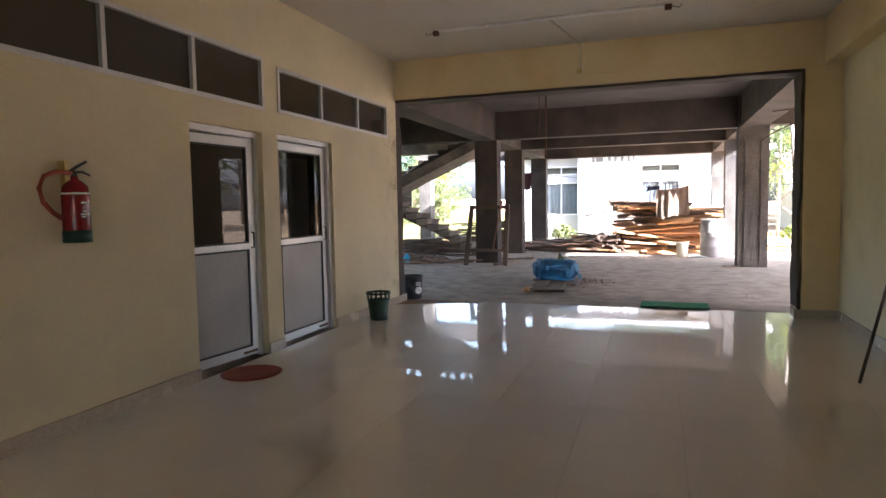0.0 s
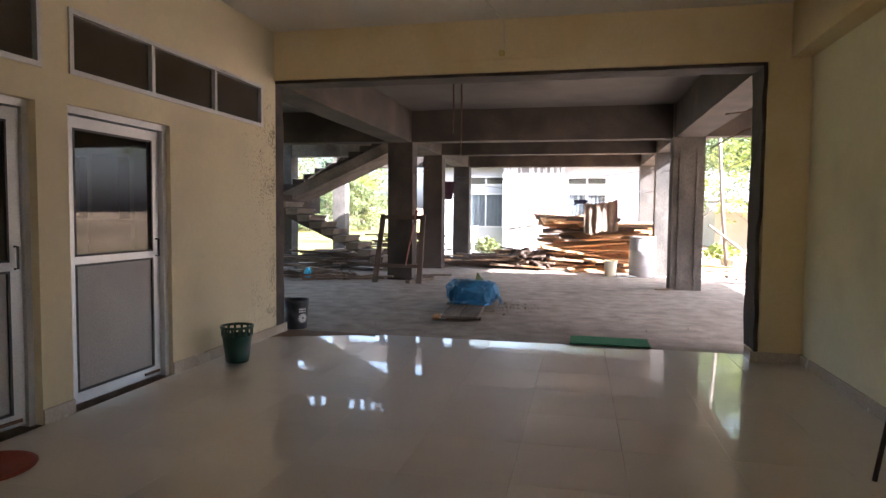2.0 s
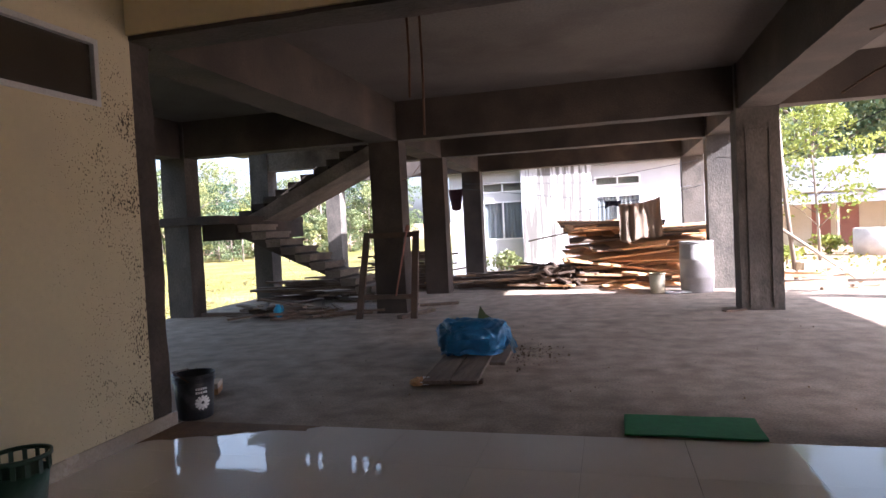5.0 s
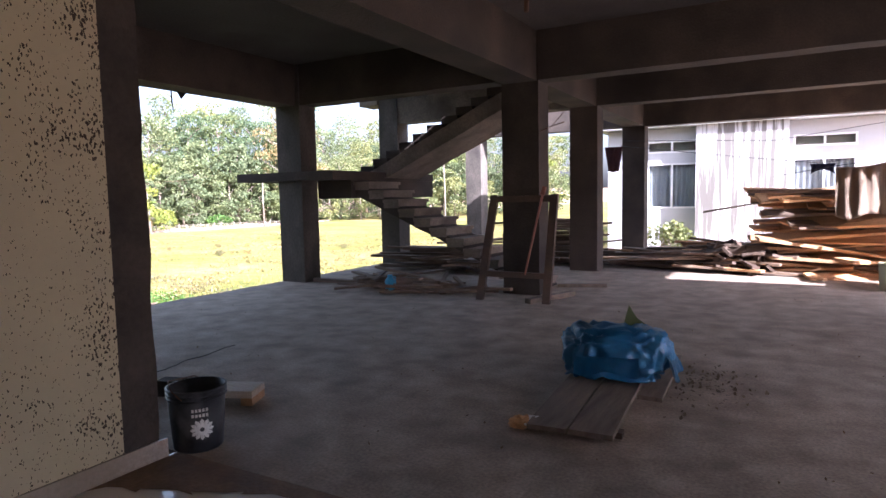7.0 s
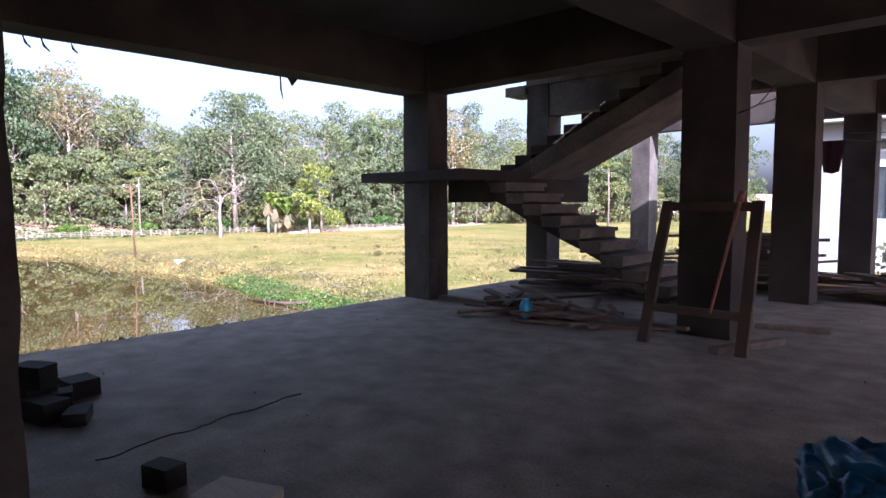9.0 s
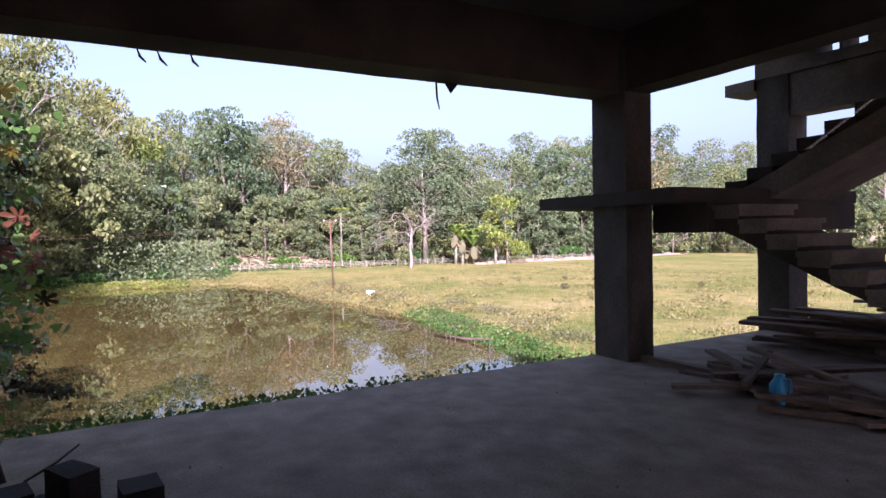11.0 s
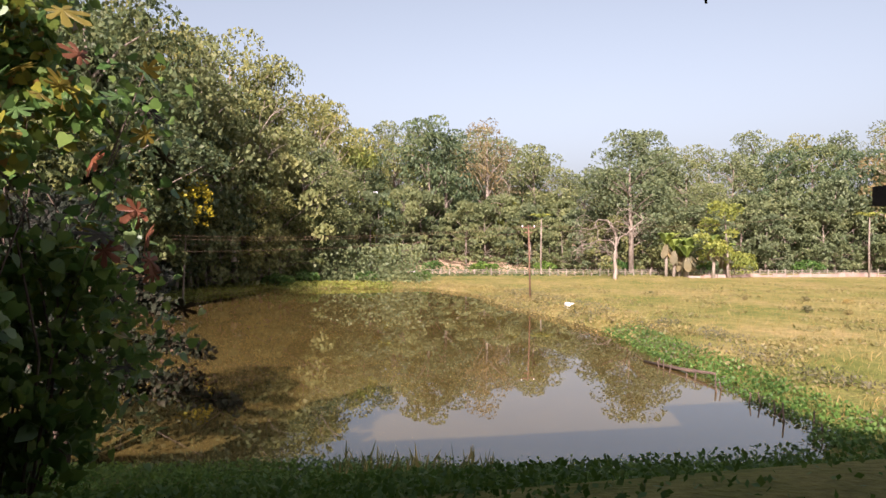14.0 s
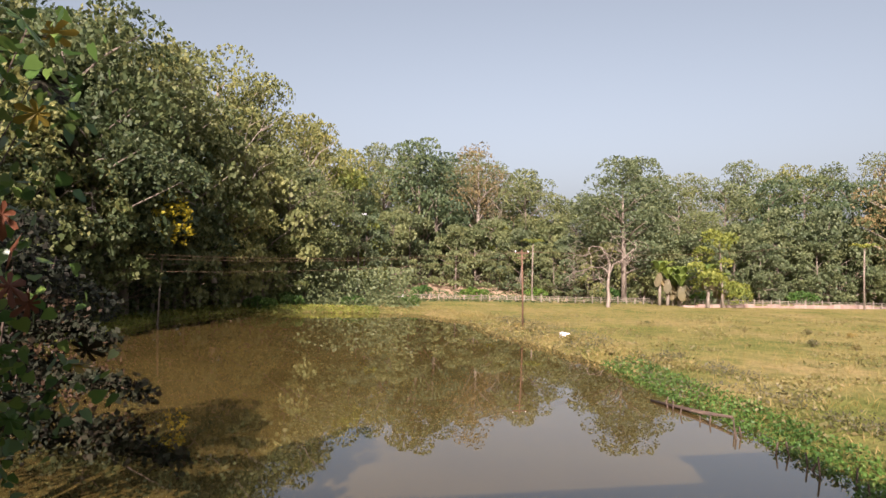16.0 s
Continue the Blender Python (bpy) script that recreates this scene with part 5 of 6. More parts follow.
def pond_depth(x, y):
    """Signed distance to the pond's rim, positive inside."""
    inside, best = False, 1e9
    for (ax, ay), (bx, by) in zip(POND, POND[1:] + POND[:1]):
        if (ay > y) != (by > y) and x < (bx - ax) * (y - ay) / (by - ay) + ax:
            inside = not inside
        dx, dy = bx - ax, by - ay
        u = max(0.0, min(1.0, ((x - ax) * dx + (y - ay) * dy) / (dx * dx + dy * dy)))
        best = min(best, math.hypot(x - ax - u * dx, y - ay - u * dy))
    return best if inside else -best


def smooth(a, b_, v):
    u = max(0.0, min(1.0, (v - a) / (b_ - a)))
    return u * u * (3 - 2 * u)


def height(x, y):
    h = FIELD + 0.12 * noise.noise(Vector((x * 0.13, y * 0.13, 0)))
    plat = smooth(-16.0, -8.6, x)
    h += plat * (2.28 if x < -8.3 else 2.40)
    if y > 22:
        h -= plat * 2.1 * smooth(22, 30, y) * (1 - smooth(-9, -4, x))
    hill = smooth(-90, -150, x) * 9.0
    if x < -12 and y < 6:
        hill = max(hill, smooth(2.0, 40.0, -3.5 - y - 0.10 * (x + 46)) * 11.0)
    h += hill
    d = pond_depth(x, y) if -80 < x < -8 and -20 < y < 40 else -99
    if d > -2.2:
        d += 0.35 * noise.noise(Vector((x * 0.5, y * 0.5, 9)))
        h += (WATER - 0.06 - h) * smooth(-2.2, 0.0, d) if d < 0 else (WATER - 0.06 - 0.7 * smooth(0, 4, d)) - h
    if -8.3 < x < 7.5 and -4.5 < y < 21.8:
        h = min(h, -0.45)
    return h


def axis(lo, hi, fine0, fine1, step, coarse):
    vals, v = [], lo
    while v < hi:
        vals.append(v)
        inside = fine0 <= v <= fine1
        gap = min(abs(v - fine0), abs(v - fine1))
        v += step if inside else min(coarse, step + gap * 0.12)
    return vals + [hi]


xs, ys = axis(-700, 400, -70, 8, 0.7, 60), axis(-500, 700, -8, 34, 0.7, 60)
vs = [(x, y, height(x, y)) for y in ys for x in xs]
W_ = len(xs)
fs = [(j * W_ + i, j * W_ + i + 1, (j + 1) * W_ + i + 1, (j + 1) * W_ + i) for j in range(len(ys) - 1) for i in range(W_ - 1)]
me = bpy.data.meshes.new("ground")
me.from_pydata(vs, [], fs)
me.materials.append(M["ground"])
for p in me.polygons:
    p.use_smooth = True
solid("ground", me, None, "grassy ground falling to the pond and field", "ground", kind="structure")
b = bmesh.new()
b.faces.new([b.verts.new((x, y, WATER)) for x, y in ((-68, -8), (-13, -8), (-13, 26), (-68, 26))])
structure("water", b, M["water"], "still muddy brown pond water with reflections", "water")

# ---- plants ----
def crown_points(rng, n, blobs):
    """Points near the skins of ellipsoid blobs (x, y, z, rx, ry, rz)."""
    out = []
    vol = np.array([b_[3] * b_[4] + b_[4] * b_[5] for b_ in blobs])
    for (x, y, z, rx, ry, rz), k in zip(blobs, np.maximum(8, (n * vol / vol.sum()).astype(int))):
        d = rng.normal(size=(k, 3))
        d /= np.linalg.norm(d, axis=1, keepdims=True)
        d[:, 2] = np.where(rng.random(k) < 0.55, np.abs(d[:, 2]), d[:, 2])
        r = rng.uniform(0.62, 1.1, (k, 1)) ** 0.5
        out.append(np.array([x, y, z]) + d * r * np.array([rx, ry, rz]))
    return np.concatenate(out)


def tree(kind, seed, label, h, leaf, bark, n=5600, leaf_size=0.27, trunk=0.35, spread=0.32, low=0.24, lumps=40, group=""):
    """A tapered trunk with limbs, and a crown of leaf clumps on small lumps. Built at the origin, h metres tall."""
    rng = np.random.default_rng(seed)
    t = thing(kind, (0, 0, 0), label, "tree", group)
    b = bmesh.new()
    lean = rng.normal(0, 0.03 * h, 2)
    top = Vector((lean[0], lean[1], h * 0.86))
    tube(b, [(0, 0, -0.4), (lean[0] * 0.2, lean[1] * 0.25, h * 0.3), (lean[0] * 0.7, lean[1] * 0.6, h * 0.6), top], [trunk, trunk * 0.75, trunk * 0.45, trunk * 0.12], 8)
    blobs = []
    for k in range(lumps):
        z = h * (low + (0.97 - low) * rng.random() ** 0.85)
        f = (z / h - low) / (1 - low)
        rad = h * spread * (0.35 + 1.1 * math.sin(math.pi * min(1.0, 0.18 + 0.80 * f)) * 0.75)
        a = rng.uniform(0, 2 * math.pi)
        q = rad * rng.uniform(0.35, 1.0)
        c = Vector((lean[0] * z / h + q * math.cos(a), lean[1] * z / h + q * math.sin(a), z))
        s = h * rng.uniform(0.05, 0.125)
        blobs.append((*c, s * 1.15, s * 1.15, s * 0.8))
        if k % 2 == 0:
            z0 = max(h * 0.2, z - 0.5 * q - 0.05 * h)
            st = Vector((lean[0] * z0 / h, lean[1] * z0 / h, z0))
            tube(b, [st, st.lerp(c, 0.5) + Vector((0, 0, 0.02 * h)), c], [trunk * 0.3, trunk * 0.17, trunk * 0.05], 5)
    part("trunk", b, bark, t)
    pts = crown_points(rng, n, blobs)
    part("crown", leafy(cards(rng, pts, rng.uniform(0.6, 1.3, len(pts)) * leaf_size, up=0.6), leaf), leaf, t)
    return t


def bare_tree(kind, seed, label, h, bark, depth=4, sprawl=0.0):
    """Forking bare limbs; sprawl makes them arch outwards and hang."""
    rng = np.random.default_rng(seed)
    t = thing(kind, (0, 0, 0), label, "tree")
    b = bmesh.new()

    def limb(p, d, ln, r, k):
        pts, q, dd = [p], p, d.copy()
        for _ in range(4):
            dd = (dd + Vector(rng.normal(0, 0.16 + 0.16 * sprawl, 3)) - Vector((0, 0, 0.025 * sprawl * (depth - k)))).normalized()
            q = q + dd * ln / 4
            pts.append(q)
        tube(b, pts, [r, r * 0.86, r * 0.74, r * 0.64, r * 0.52], 6, cap=False)
        if k:
            for _ in range(3 if k > 1 else 2):
                side = Vector(rng.normal(0, 0.62 + 0.25 * sprawl, 3))
                nd = (dd + Vector((side.x, side.y, side.z * 0.7))).normalized()
                limb(pts[-1 - int(rng.integers(2))], nd, ln * rng.uniform(0.55, 0.85), r * 0.55, k - 1)
    limb(Vector((0, 0, -0.3)), Vector((0.1, 0.15, 1)).normalized(), h * 0.40, h * 0.018, depth)
    part("trunk", b, bark, t)
    return t


R2 = np.random.default_rng(11)
KINDS = [
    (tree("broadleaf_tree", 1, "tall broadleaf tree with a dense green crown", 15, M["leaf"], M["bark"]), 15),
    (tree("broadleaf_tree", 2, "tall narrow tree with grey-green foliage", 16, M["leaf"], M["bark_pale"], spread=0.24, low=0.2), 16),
    (tree("broadleaf_tree", 3, "dark green rounded tree", 14, M["leaf_dark"], M["bark"], spread=0.36, lumps=30), 14),
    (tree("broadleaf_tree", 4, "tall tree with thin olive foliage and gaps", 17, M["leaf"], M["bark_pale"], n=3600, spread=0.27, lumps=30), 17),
    (tree("broadleaf_tree", 5, "tree with dry brownish foliage", 15, M["leaf_brown"], M["bark_pale"], n=2800, spread=0.25, lumps=30), 15),
    (tree("broadleaf_tree", 6, "light yellow-green young tree", 9, M["leaf_bright"], M["bark"], n=3000, leaf_size=0.3, trunk=0.18, lumps=18, low=0.15), 9),
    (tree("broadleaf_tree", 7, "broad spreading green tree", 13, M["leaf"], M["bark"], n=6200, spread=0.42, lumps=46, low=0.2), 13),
    (tree("broadleaf_tree", 9, "tall broadleaf tree with haze-tinted blue-green leaves", 15, M["leaf_haze"], M["bark"], n=6800, leaf_size=0.31, lumps=44), 15),
    (tree("broadleaf_tree", 10, "tall narrow tree with haze-tinted blue-green leaves", 16, M["leaf_haze"], M["bark"], n=6000, leaf_size=0.31, spread=0.25, low=0.15, lumps=44), 16),
    (tree("broadleaf_tree", 12, "rounded tree with deep haze-tinted leaves", 13, M["leaf_haze_dark"], M["bark"], n=7000, leaf_size=0.31, spread=0.38, lumps=44, low=0.14), 13),
    (tree("understorey_tree", 14, "low dense haze-tinted tree at the field's edge", 7, M["leaf_haze"], M["bark"], n=4200, leaf_size=0.27, trunk=0.13, spread=0.45, low=0.05), 7),
    (tree("understorey_tree", 8, "low dense green tree at the wood's edge", 7, M["leaf_dark"], M["bark"], n=3800, leaf_size=0.27, trunk=0.15, spread=0.42, low=0.08), 7),
]
TOPS = [(108, 6.4), (115, 6.2), (124, 7.5), (130, 9.2), (134, 9.5), (139.5, 9.5), (146, 9.4), (149, 8.6), (152, 10.6), (155, 7.8), (158, 7.0), (161, 9.6), (163, 8.2), (165.5, 12.2), (168, 10.4), (171, 12.2), (174, 11.6), (177, 11.4),
        (181, 14.6), (185, 18.8), (191, 20.0), (199, 22.5), (205, 23.0), (214, 24.0)]
DIST = [(108, 150), (124, 125), (140, 112), (152, 100), (165, 108), (171, 110), (177, 96), (182, 74), (188, 60), (196, 50), (205, 44), (214, 40)]


def lerp(table, a):
    for (a0, v0), (a1, v1) in zip(table, table[1:]):
        if a0 <= a <= a1:
            return v0 + (v1 - v0) * (a - a0) / (a1 - a0)
    return table[0][1] if a < table[0][0] else table[-1][1]


EX, EY, EZ = -7.0, 10.5, 1.4


def plant(kinds, az, dist, frac, group="trees of the wood"):
    k = kinds[R2.integers(len(kinds))]
    src, h0 = KINDS[k]
    a = radians(az)
    x, y = EX + dist * math.cos(a), EY + dist * math.sin(a)
    while pond_depth(x, y) > -2.5:
        dist += 1.0
        x, y = EX + dist * math.cos(a), EY + dist * math.sin(a)
    g = height(x, y)
    top = EZ + dist * math.tan(radians(lerp(TOPS, az))) * frac * 0.93
    h = max(3.0, top - g)
    s = h / h0
    o = copy_thing(src, pose(x, y, g, 0, 0, R2.uniform(0, 360)))
    w = min(max(s, 0.65), 1.25) if s < 1.6 else s * 0.72
    o.matrix_basis = o.matrix_basis @ Matrix.Diagonal((w, w, s, 1))
    tagged(o, group=group)


az = 107.0
while az < 216:
    D = lerp(DIST, az)
    step = 3.0 if az < 180 else 3.6
    # the far azimuths mostly take the haze-tinted kinds
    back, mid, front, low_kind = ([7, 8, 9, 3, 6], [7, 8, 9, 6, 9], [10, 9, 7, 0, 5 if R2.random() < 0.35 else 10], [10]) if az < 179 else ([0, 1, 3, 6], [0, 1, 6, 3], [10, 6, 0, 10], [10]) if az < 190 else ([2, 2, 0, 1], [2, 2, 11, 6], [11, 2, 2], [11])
    plant(back, az + R2.normal(0, 0.3), D * R2.uniform(1.10, 1.25), R2.uniform(0.90, 1.0))
    plant(mid, az + step / 2 + R2.normal(0, 0.3), D * R2.uniform(0.98, 1.08), R2.uniform(0.66, 0.92))
    plant(front, az + R2.normal(0, 0.5), D * R2.uniform(0.90, 0.97), R2.uniform(0.42, 0.7))
    plant(low_kind, az + step * 0.6, D * R2.uniform(0.86, 0.92), R2.uniform(0.2, 0.42))
    if az < 179:
        plant([10], az + step * 0.2, D * R2.uniform(0.86, 0.92), R2.uniform(0.22, 0.45))
    if az > 178:
        plant([11, 0], az + step * 0.3, D * R2.uniform(0.84, 0.9), R2.uniform(0.3, 0.6))
        plant([11], az + step * 0.8, D * R2.uniform(0.76, 0.84), R2.uniform(0.12, 0.3))
    az += step
# trees that stand out: a domed one, brown ones, a bright one, yellow blossom on the slope
for k, a_, d_, f_ in ((9, 171.0, 100, 1.0), (9, 169.4, 102, 0.97), (4, 165.6, 104, 1.0), (4, 164.6, 108, 0.9), (5, 177.0, 90, 0.86), (5, 176.2, 86, 0.4), (0, 196.0, 50, 0.9), (2, 199.5, 47, 0.95), (8, 161.0, 100, 1.0), (7, 152.5, 86, 0.98), (5, 144.5, 80, 0.42), (4, 132.0, 105, 1.0)):
    plant([k], a_, d_, f_)


def at_ray(azim, dist):
    a = radians(azim)
    x, y = EX + dist * math.cos(a), EY + dist * math.sin(a)
    return x, y, height(x, y)


for src, _ in KINDS:   # the first of each kind joins the wood as well
    x, y, z = at_ray(R2.uniform(112, 128), R2.uniform(150, 175))
    src.matrix_basis = pose(x, y, z)
    tagged(src, group="trees of the wood")

yb = tree("blossom_tree", 21, "slender tree with bright yellow blossom", 9, M["leaf_yellow"], M["bark"], n=700, leaf_size=0.24, trunk=0.08, spread=0.12, low=0.45, lumps=9)
x, y, z = at_ray(193.4, 47)
yb.matrix_basis = pose(x, y, z, 0, 0, 20)
bt = bare_tree("bare_tree", 31, "pale leafless tree with twisted branches", 14.0, M["bark"], 5, 1.0)
bt.matrix_basis = pose(-70.8, 41.8, height(-70.8, 41.8), 0, 0, 40)
bt2 = bare_tree("bare_tree", 33, "slim leafless tree above the wood", 14, M["bark_pale"], 4)
x, y, z = at_ray(162.2, 104)
bt2.matrix_basis = pose(x, y, z)
for a_, d_ in ((183.5, 66), (198.0, 47), (189.0, 55)):
    x, y, z = at_ray(a_, d_)
    o = copy_thing(bt2, pose(x, y, z + 3.0, 0, 0, a_ * 3))

# areca palms at the wood's edge
def palm(h, label, seed):
    rng = np.random.default_rng(seed)
    t = thing("palm", (0, 0, 0), label, "palm tree")
    b = bmesh.new()
    tube(b, [(0, 0, -0.3), (0.05, 0, h * 0.5), (0.0, 0.05, h)], [0.13, 0.10, 0.08], 8)
    part("trunk", b, M["bark"], t)
    for k in range(11):
        a = k * 2.4
        b = bmesh.new()
        spine = [Vector((math.cos(a) * 1.7 * u, math.sin(a) * 1.7 * u, h + 0.8 * math.sin(u * 2.3) - 0.25 * u)) for u in (0, 0.35, 0.7, 1.0)]
        tube(b, spine, [0.03, 0.025, 0.018, 0.008], 5)
        side = Vector((-math.sin(a), math.cos(a), 0))
        for i in range(14):
            u = 0.2 + 0.78 * i / 14
            p = spine[min(2, int(u * 3))].lerp(spine[min(3, int(u * 3) + 1)], (u * 3) % 1)
            for s in (-1, 1):
                e = p + side * s * 0.42 * (1.1 - u * 0.5) + Vector((math.cos(a) * 0.12, math.sin(a) * 0.12, -0.16))
                b.faces.new([b.verts.new(q) for q in (p, p.lerp(e, 0.5) + Vector((0, 0, 0.05)), e)])
        part("frond", b, M["leaf_bright"], t)
    return t


pm = palm(7.5, "slender palm with a small green crown", 1)
x, y, z = at_ray(160.6, 84)
pm.matrix_basis = pose(x, y, z)
for a_, d_, s in ((134.6, 92, 1.0), (121.5, 100, 1.1), (117.0, 90, 1.2)):
    x, y, z = at_ray(a_, d_)
    copy_thing(pm, pose(x, y, z, 0, 0, a_ * 7)).scale = (s, s, s)

# banana clump at the field's edge
bx, by = -74.5, 53.5
for k in range(9):
    rng = np.random.default_rng(60 + k)
    x, y = bx + rng.normal(0, 1.3), by + rng.normal(0, 1.7)
    t = thing("banana_plant", (x, y, height(x, y)), "banana plant with broad ragged leaves and dry skirts", "banana plant", "banana clump")
    h = rng.uniform(2.2, 4.4)
    b = bmesh.new()
    tube(b, [(0, 0, -0.2), (0.03, 0.02, h * 0.6), (0, 0, h)], [0.22, 0.17, 0.1], 8)
    part("stem", b, M["bark_pale"], t)
    for i in range(11):
        a = i * 0.9 + rng.uniform(0, 0.5)
        dry = i > 5
        b = bmesh.new()
        rows = []
        for u in (0, 0.25, 0.5, 0.75, 1.0):
            r = 2.0 * u * (0.35 + 0.65 * ((i * 7 + k) % 5) / 4)
            z = h + (1.7 * math.sin(u * 2.0) - 0.3 * u if not dry else -1.8 * u ** 0.7 + 0.1)
            if dry:
                r *= 0.75
            c = Vector((math.cos(a) * r, math.sin(a) * r, z))
            s = Vector((-math.sin(a), math.cos(a), 0.15)) * 0.46 * math.sin(math.pi * (0.1 + 0.85 * u))
            rows.append((b.verts.new(c - s), b.verts.new(c + Vector((0, 0, 0.05))), b.verts.new(c + s)))
        for p, q in zip(rows, rows[1:]):
            b.faces.new((p[0], p[1], q[1], q[0]))
            b.faces.new((p[1], p[2], q[2], q[1]))
        part("leaf", b, M["leaf_brown"] if dry else M["banana"], t)

# bushes on the field and banks
def bush(name, label, seed, r, h, n, leaf, size, cat="bush"):
    rng = np.random.default_rng(seed)
    blobs = [(rng.normal(0, r * 0.4), rng.normal(0, r * 0.4), h * rng.uniform(0.3, 0.6), r * 0.5, r * 0.5, h * 0.42) for _ in range(7)]
    pts = crown_points(rng, n, blobs)
    pts[:, 2] = np.abs(pts[:, 2])
    b = bmesh.new()
    for k in range(6):
        a = k * 1.05
        tube(b, [(0, 0, -0.1), (math.cos(a) * r * 0.25, math.sin(a) * r * 0.25, h * 0.4), (math.cos(a) * r * 0.5, math.sin(a) * r * 0.5, h * 0.75)], [0.03 * r, 0.02 * r, 0.01 * r], 5)
    t = thing(name, (0, 0, 0), label, cat)
    part("stem", b, M["bark"], t)
    part("leaves", leafy(cards(rng, pts, rng.uniform(0.7, 1.3, len(pts)) * size, up=0.5), leaf), leaf, t)
    return t


dry = bush("field_bush", "small dry brownish bush on the field", 71, 0.42, 0.42, 300, M["dry_grass"], 0.10)
dry.matrix_basis = pose(-37.5, 38.0, height(-37.5, 38.0))
for x, y, s in ((-36.2, 39.6, 0.8), (-46, 40, 0.7), (-44, 43.5, 0.9), (-42, 45, 0.8), (-52, 36, 0.6), (-33, 47, 0.9), (-35.5, 24.6, 0.9), (-40, 24.4, 1.1), (-45.5, 24.0, 1.2), (-48, 23.8, 0.9), (-31, 52, 0.8), (-25, 55, 0.9)):
    copy_thing(dry, pose(x, y, height(x, y), 0, 0, x * 40)).scale = (s, s, s)
gb = bush("green_bush", "leafy green bush on the pond bank", 72, 1.3, 1.3, 800, M["herb"], 0.2)
gb.matrix_basis = pose(-66, 1.5, height(-66, 1.5))
for x, y, s in ((-61, -4.0, 1.2), (-56, -5.5, 1.0), (-68, 8, 1.1), (-70, 14, 0.9), (-50, -5.5, 1.2), (-44, -6.0, 1.1), (-66, 5, 1.0), (-72, 20, 0.8), (-38, -7.5, 1.3), (-31, -7.5, 1.3), (-85, 30, 1.3), (-88, 40, 1.2), (-86, 50, 1.4), (-84, 62, 1.2), (-80, 75, 1.4), (-92, 24, 1.2)):
    copy_thing(gb, pose(x, y, height(x, y), 0, 0, x * 40)).scale = (s, s, s)

# grass and herbs, uncountable
rng = np.random.default_rng(7)


def scatter(n, x0, x1, y0, y1, keep):
    out = []
    while len(out) < n:
        x, y = rng.uniform(x0, x1), rng.uniform(y0, y1)
        if keep(x, y):
            out.append((x, y, height(x, y)))
    return np.array(out)


p = scatter(56000, -17.6, -8.15, 4.0, 16.0, lambda x, y: pond_depth(x, y) < 0.1 and rng.random() < (0.35 + 0.65 * smooth(-9.5, -13.5, x)) * (1.0 - 0.85 * smooth(10.5, 14.0, y)) * (1.0 if y < 9.0 or x < -10.5 else 0.55))
p[:, 2] += rng.uniform(0.02, 0.26, len(p))
solid("bank_herbs", leafy(cards(rng, p, rng.uniform(0.035, 0.085, len(p)), up=1.2), M["herb"]), None, "dense low green herbs on the bank below the slab", "herbs", kind="stuff")
p = scatter(170, -18.2, -15.6, 10.2, 13.2, lambda x, y: -1.6 < pond_depth(x, y) < 0.2)
me = cards(rng, p, rng.uniform(0.25, 0.6, len(p)), shape="blade", droop=-3.5)
solid("bank_grass", leafy(me, M["grass"]), None, "thin tall grass stems at the water's edge", "grass", kind="stuff")
p = scatter(7000, -34, -15, 20.5, 27.0, lambda x, y: -1.7 < pond_depth(x, y) < 0.05 and rng.random() < 0.8)
p[:, 2] += rng.uniform(0.0, 0.25, len(p))
solid("bank_herbs", leafy(cards(rng, p, rng.uniform(0.05, 0.13, len(p)), up=1.2), M["herb"]), None, "green herbs along the far corner of the pond", "herbs", kind="stuff")
p = scatter(16000, -72, -30, -6, 27, lambda x, y: -3.5 < pond_depth(x, y) < 0.15)
p[:, 2] += rng.uniform(0.0, 0.3, len(p))
solid("shore_grass", leafy(cards(rng, p, rng.uniform(0.06, 0.16, len(p)), up=0.8), M["dry_grass"]), None, "rough yellow-green grass round the pond rim", "grass", kind="stuff")
p = scatter(26000, -75, -8, 22, 75, lambda x, y: pond_depth(x, y) < -0.4 and rng.random() < 12.0 / (6.0 + math.hypot(x + 8, y - 14) * 0.4))
me = cards(rng, p, rng.uniform(0.12, 0.3, len(p)), shape="blade", droop=-2.0)
solid("field_grass", leafy(me, M["dry_grass"]), None, "short yellow-green grass on the field", "grass", kind="stuff")
p = scatter(7000, -100, -80, 10, 120, lambda x, y: rng.random() < 0.6)
solid("wood_edge_herbs", leafy(cards(rng, p, rng.uniform(0.3, 0.8, len(p)), up=0.6), M["leaf_dark"]), None, "scrub at the foot of the wood", "scrub", kind="stuff")
p = scatter(9000, -100, -20, -40, -3, lambda x, y: pond_depth(x, y) < -1.0)
p[:, 2] += rng.uniform(0, 0.8, len(p))
solid("slope_scrub", leafy(cards(rng, p, rng.uniform(0.3, 0.8, len(p)), up=0.6), M["leaf_dark"]), None, "dark scrub under the wood on the slope", "scrub", kind="stuff")

p = scatter(16000, -72, -30, -18, 0.5, lambda x, y: -12.0 < pond_depth(x, y) < -1.6)
p[:, 2] += rng.uniform(0, 1.0, len(p)) ** 1.6 * 4.5
solid("bank_scrub", leafy(cards(rng, p, rng.uniform(0.15, 0.4, len(p)), up=0.6), M["leaf_dark"]), None, "dark green scrub at the foot of the slope by the pond", "scrub", kind="stuff")

p = scatter(11000, -69, -40, -6, 16, lambda x, y: -2.8 < pond_depth(x, y) < 0.1)
p[:, 2] += rng.uniform(0.0, 0.35, len(p))
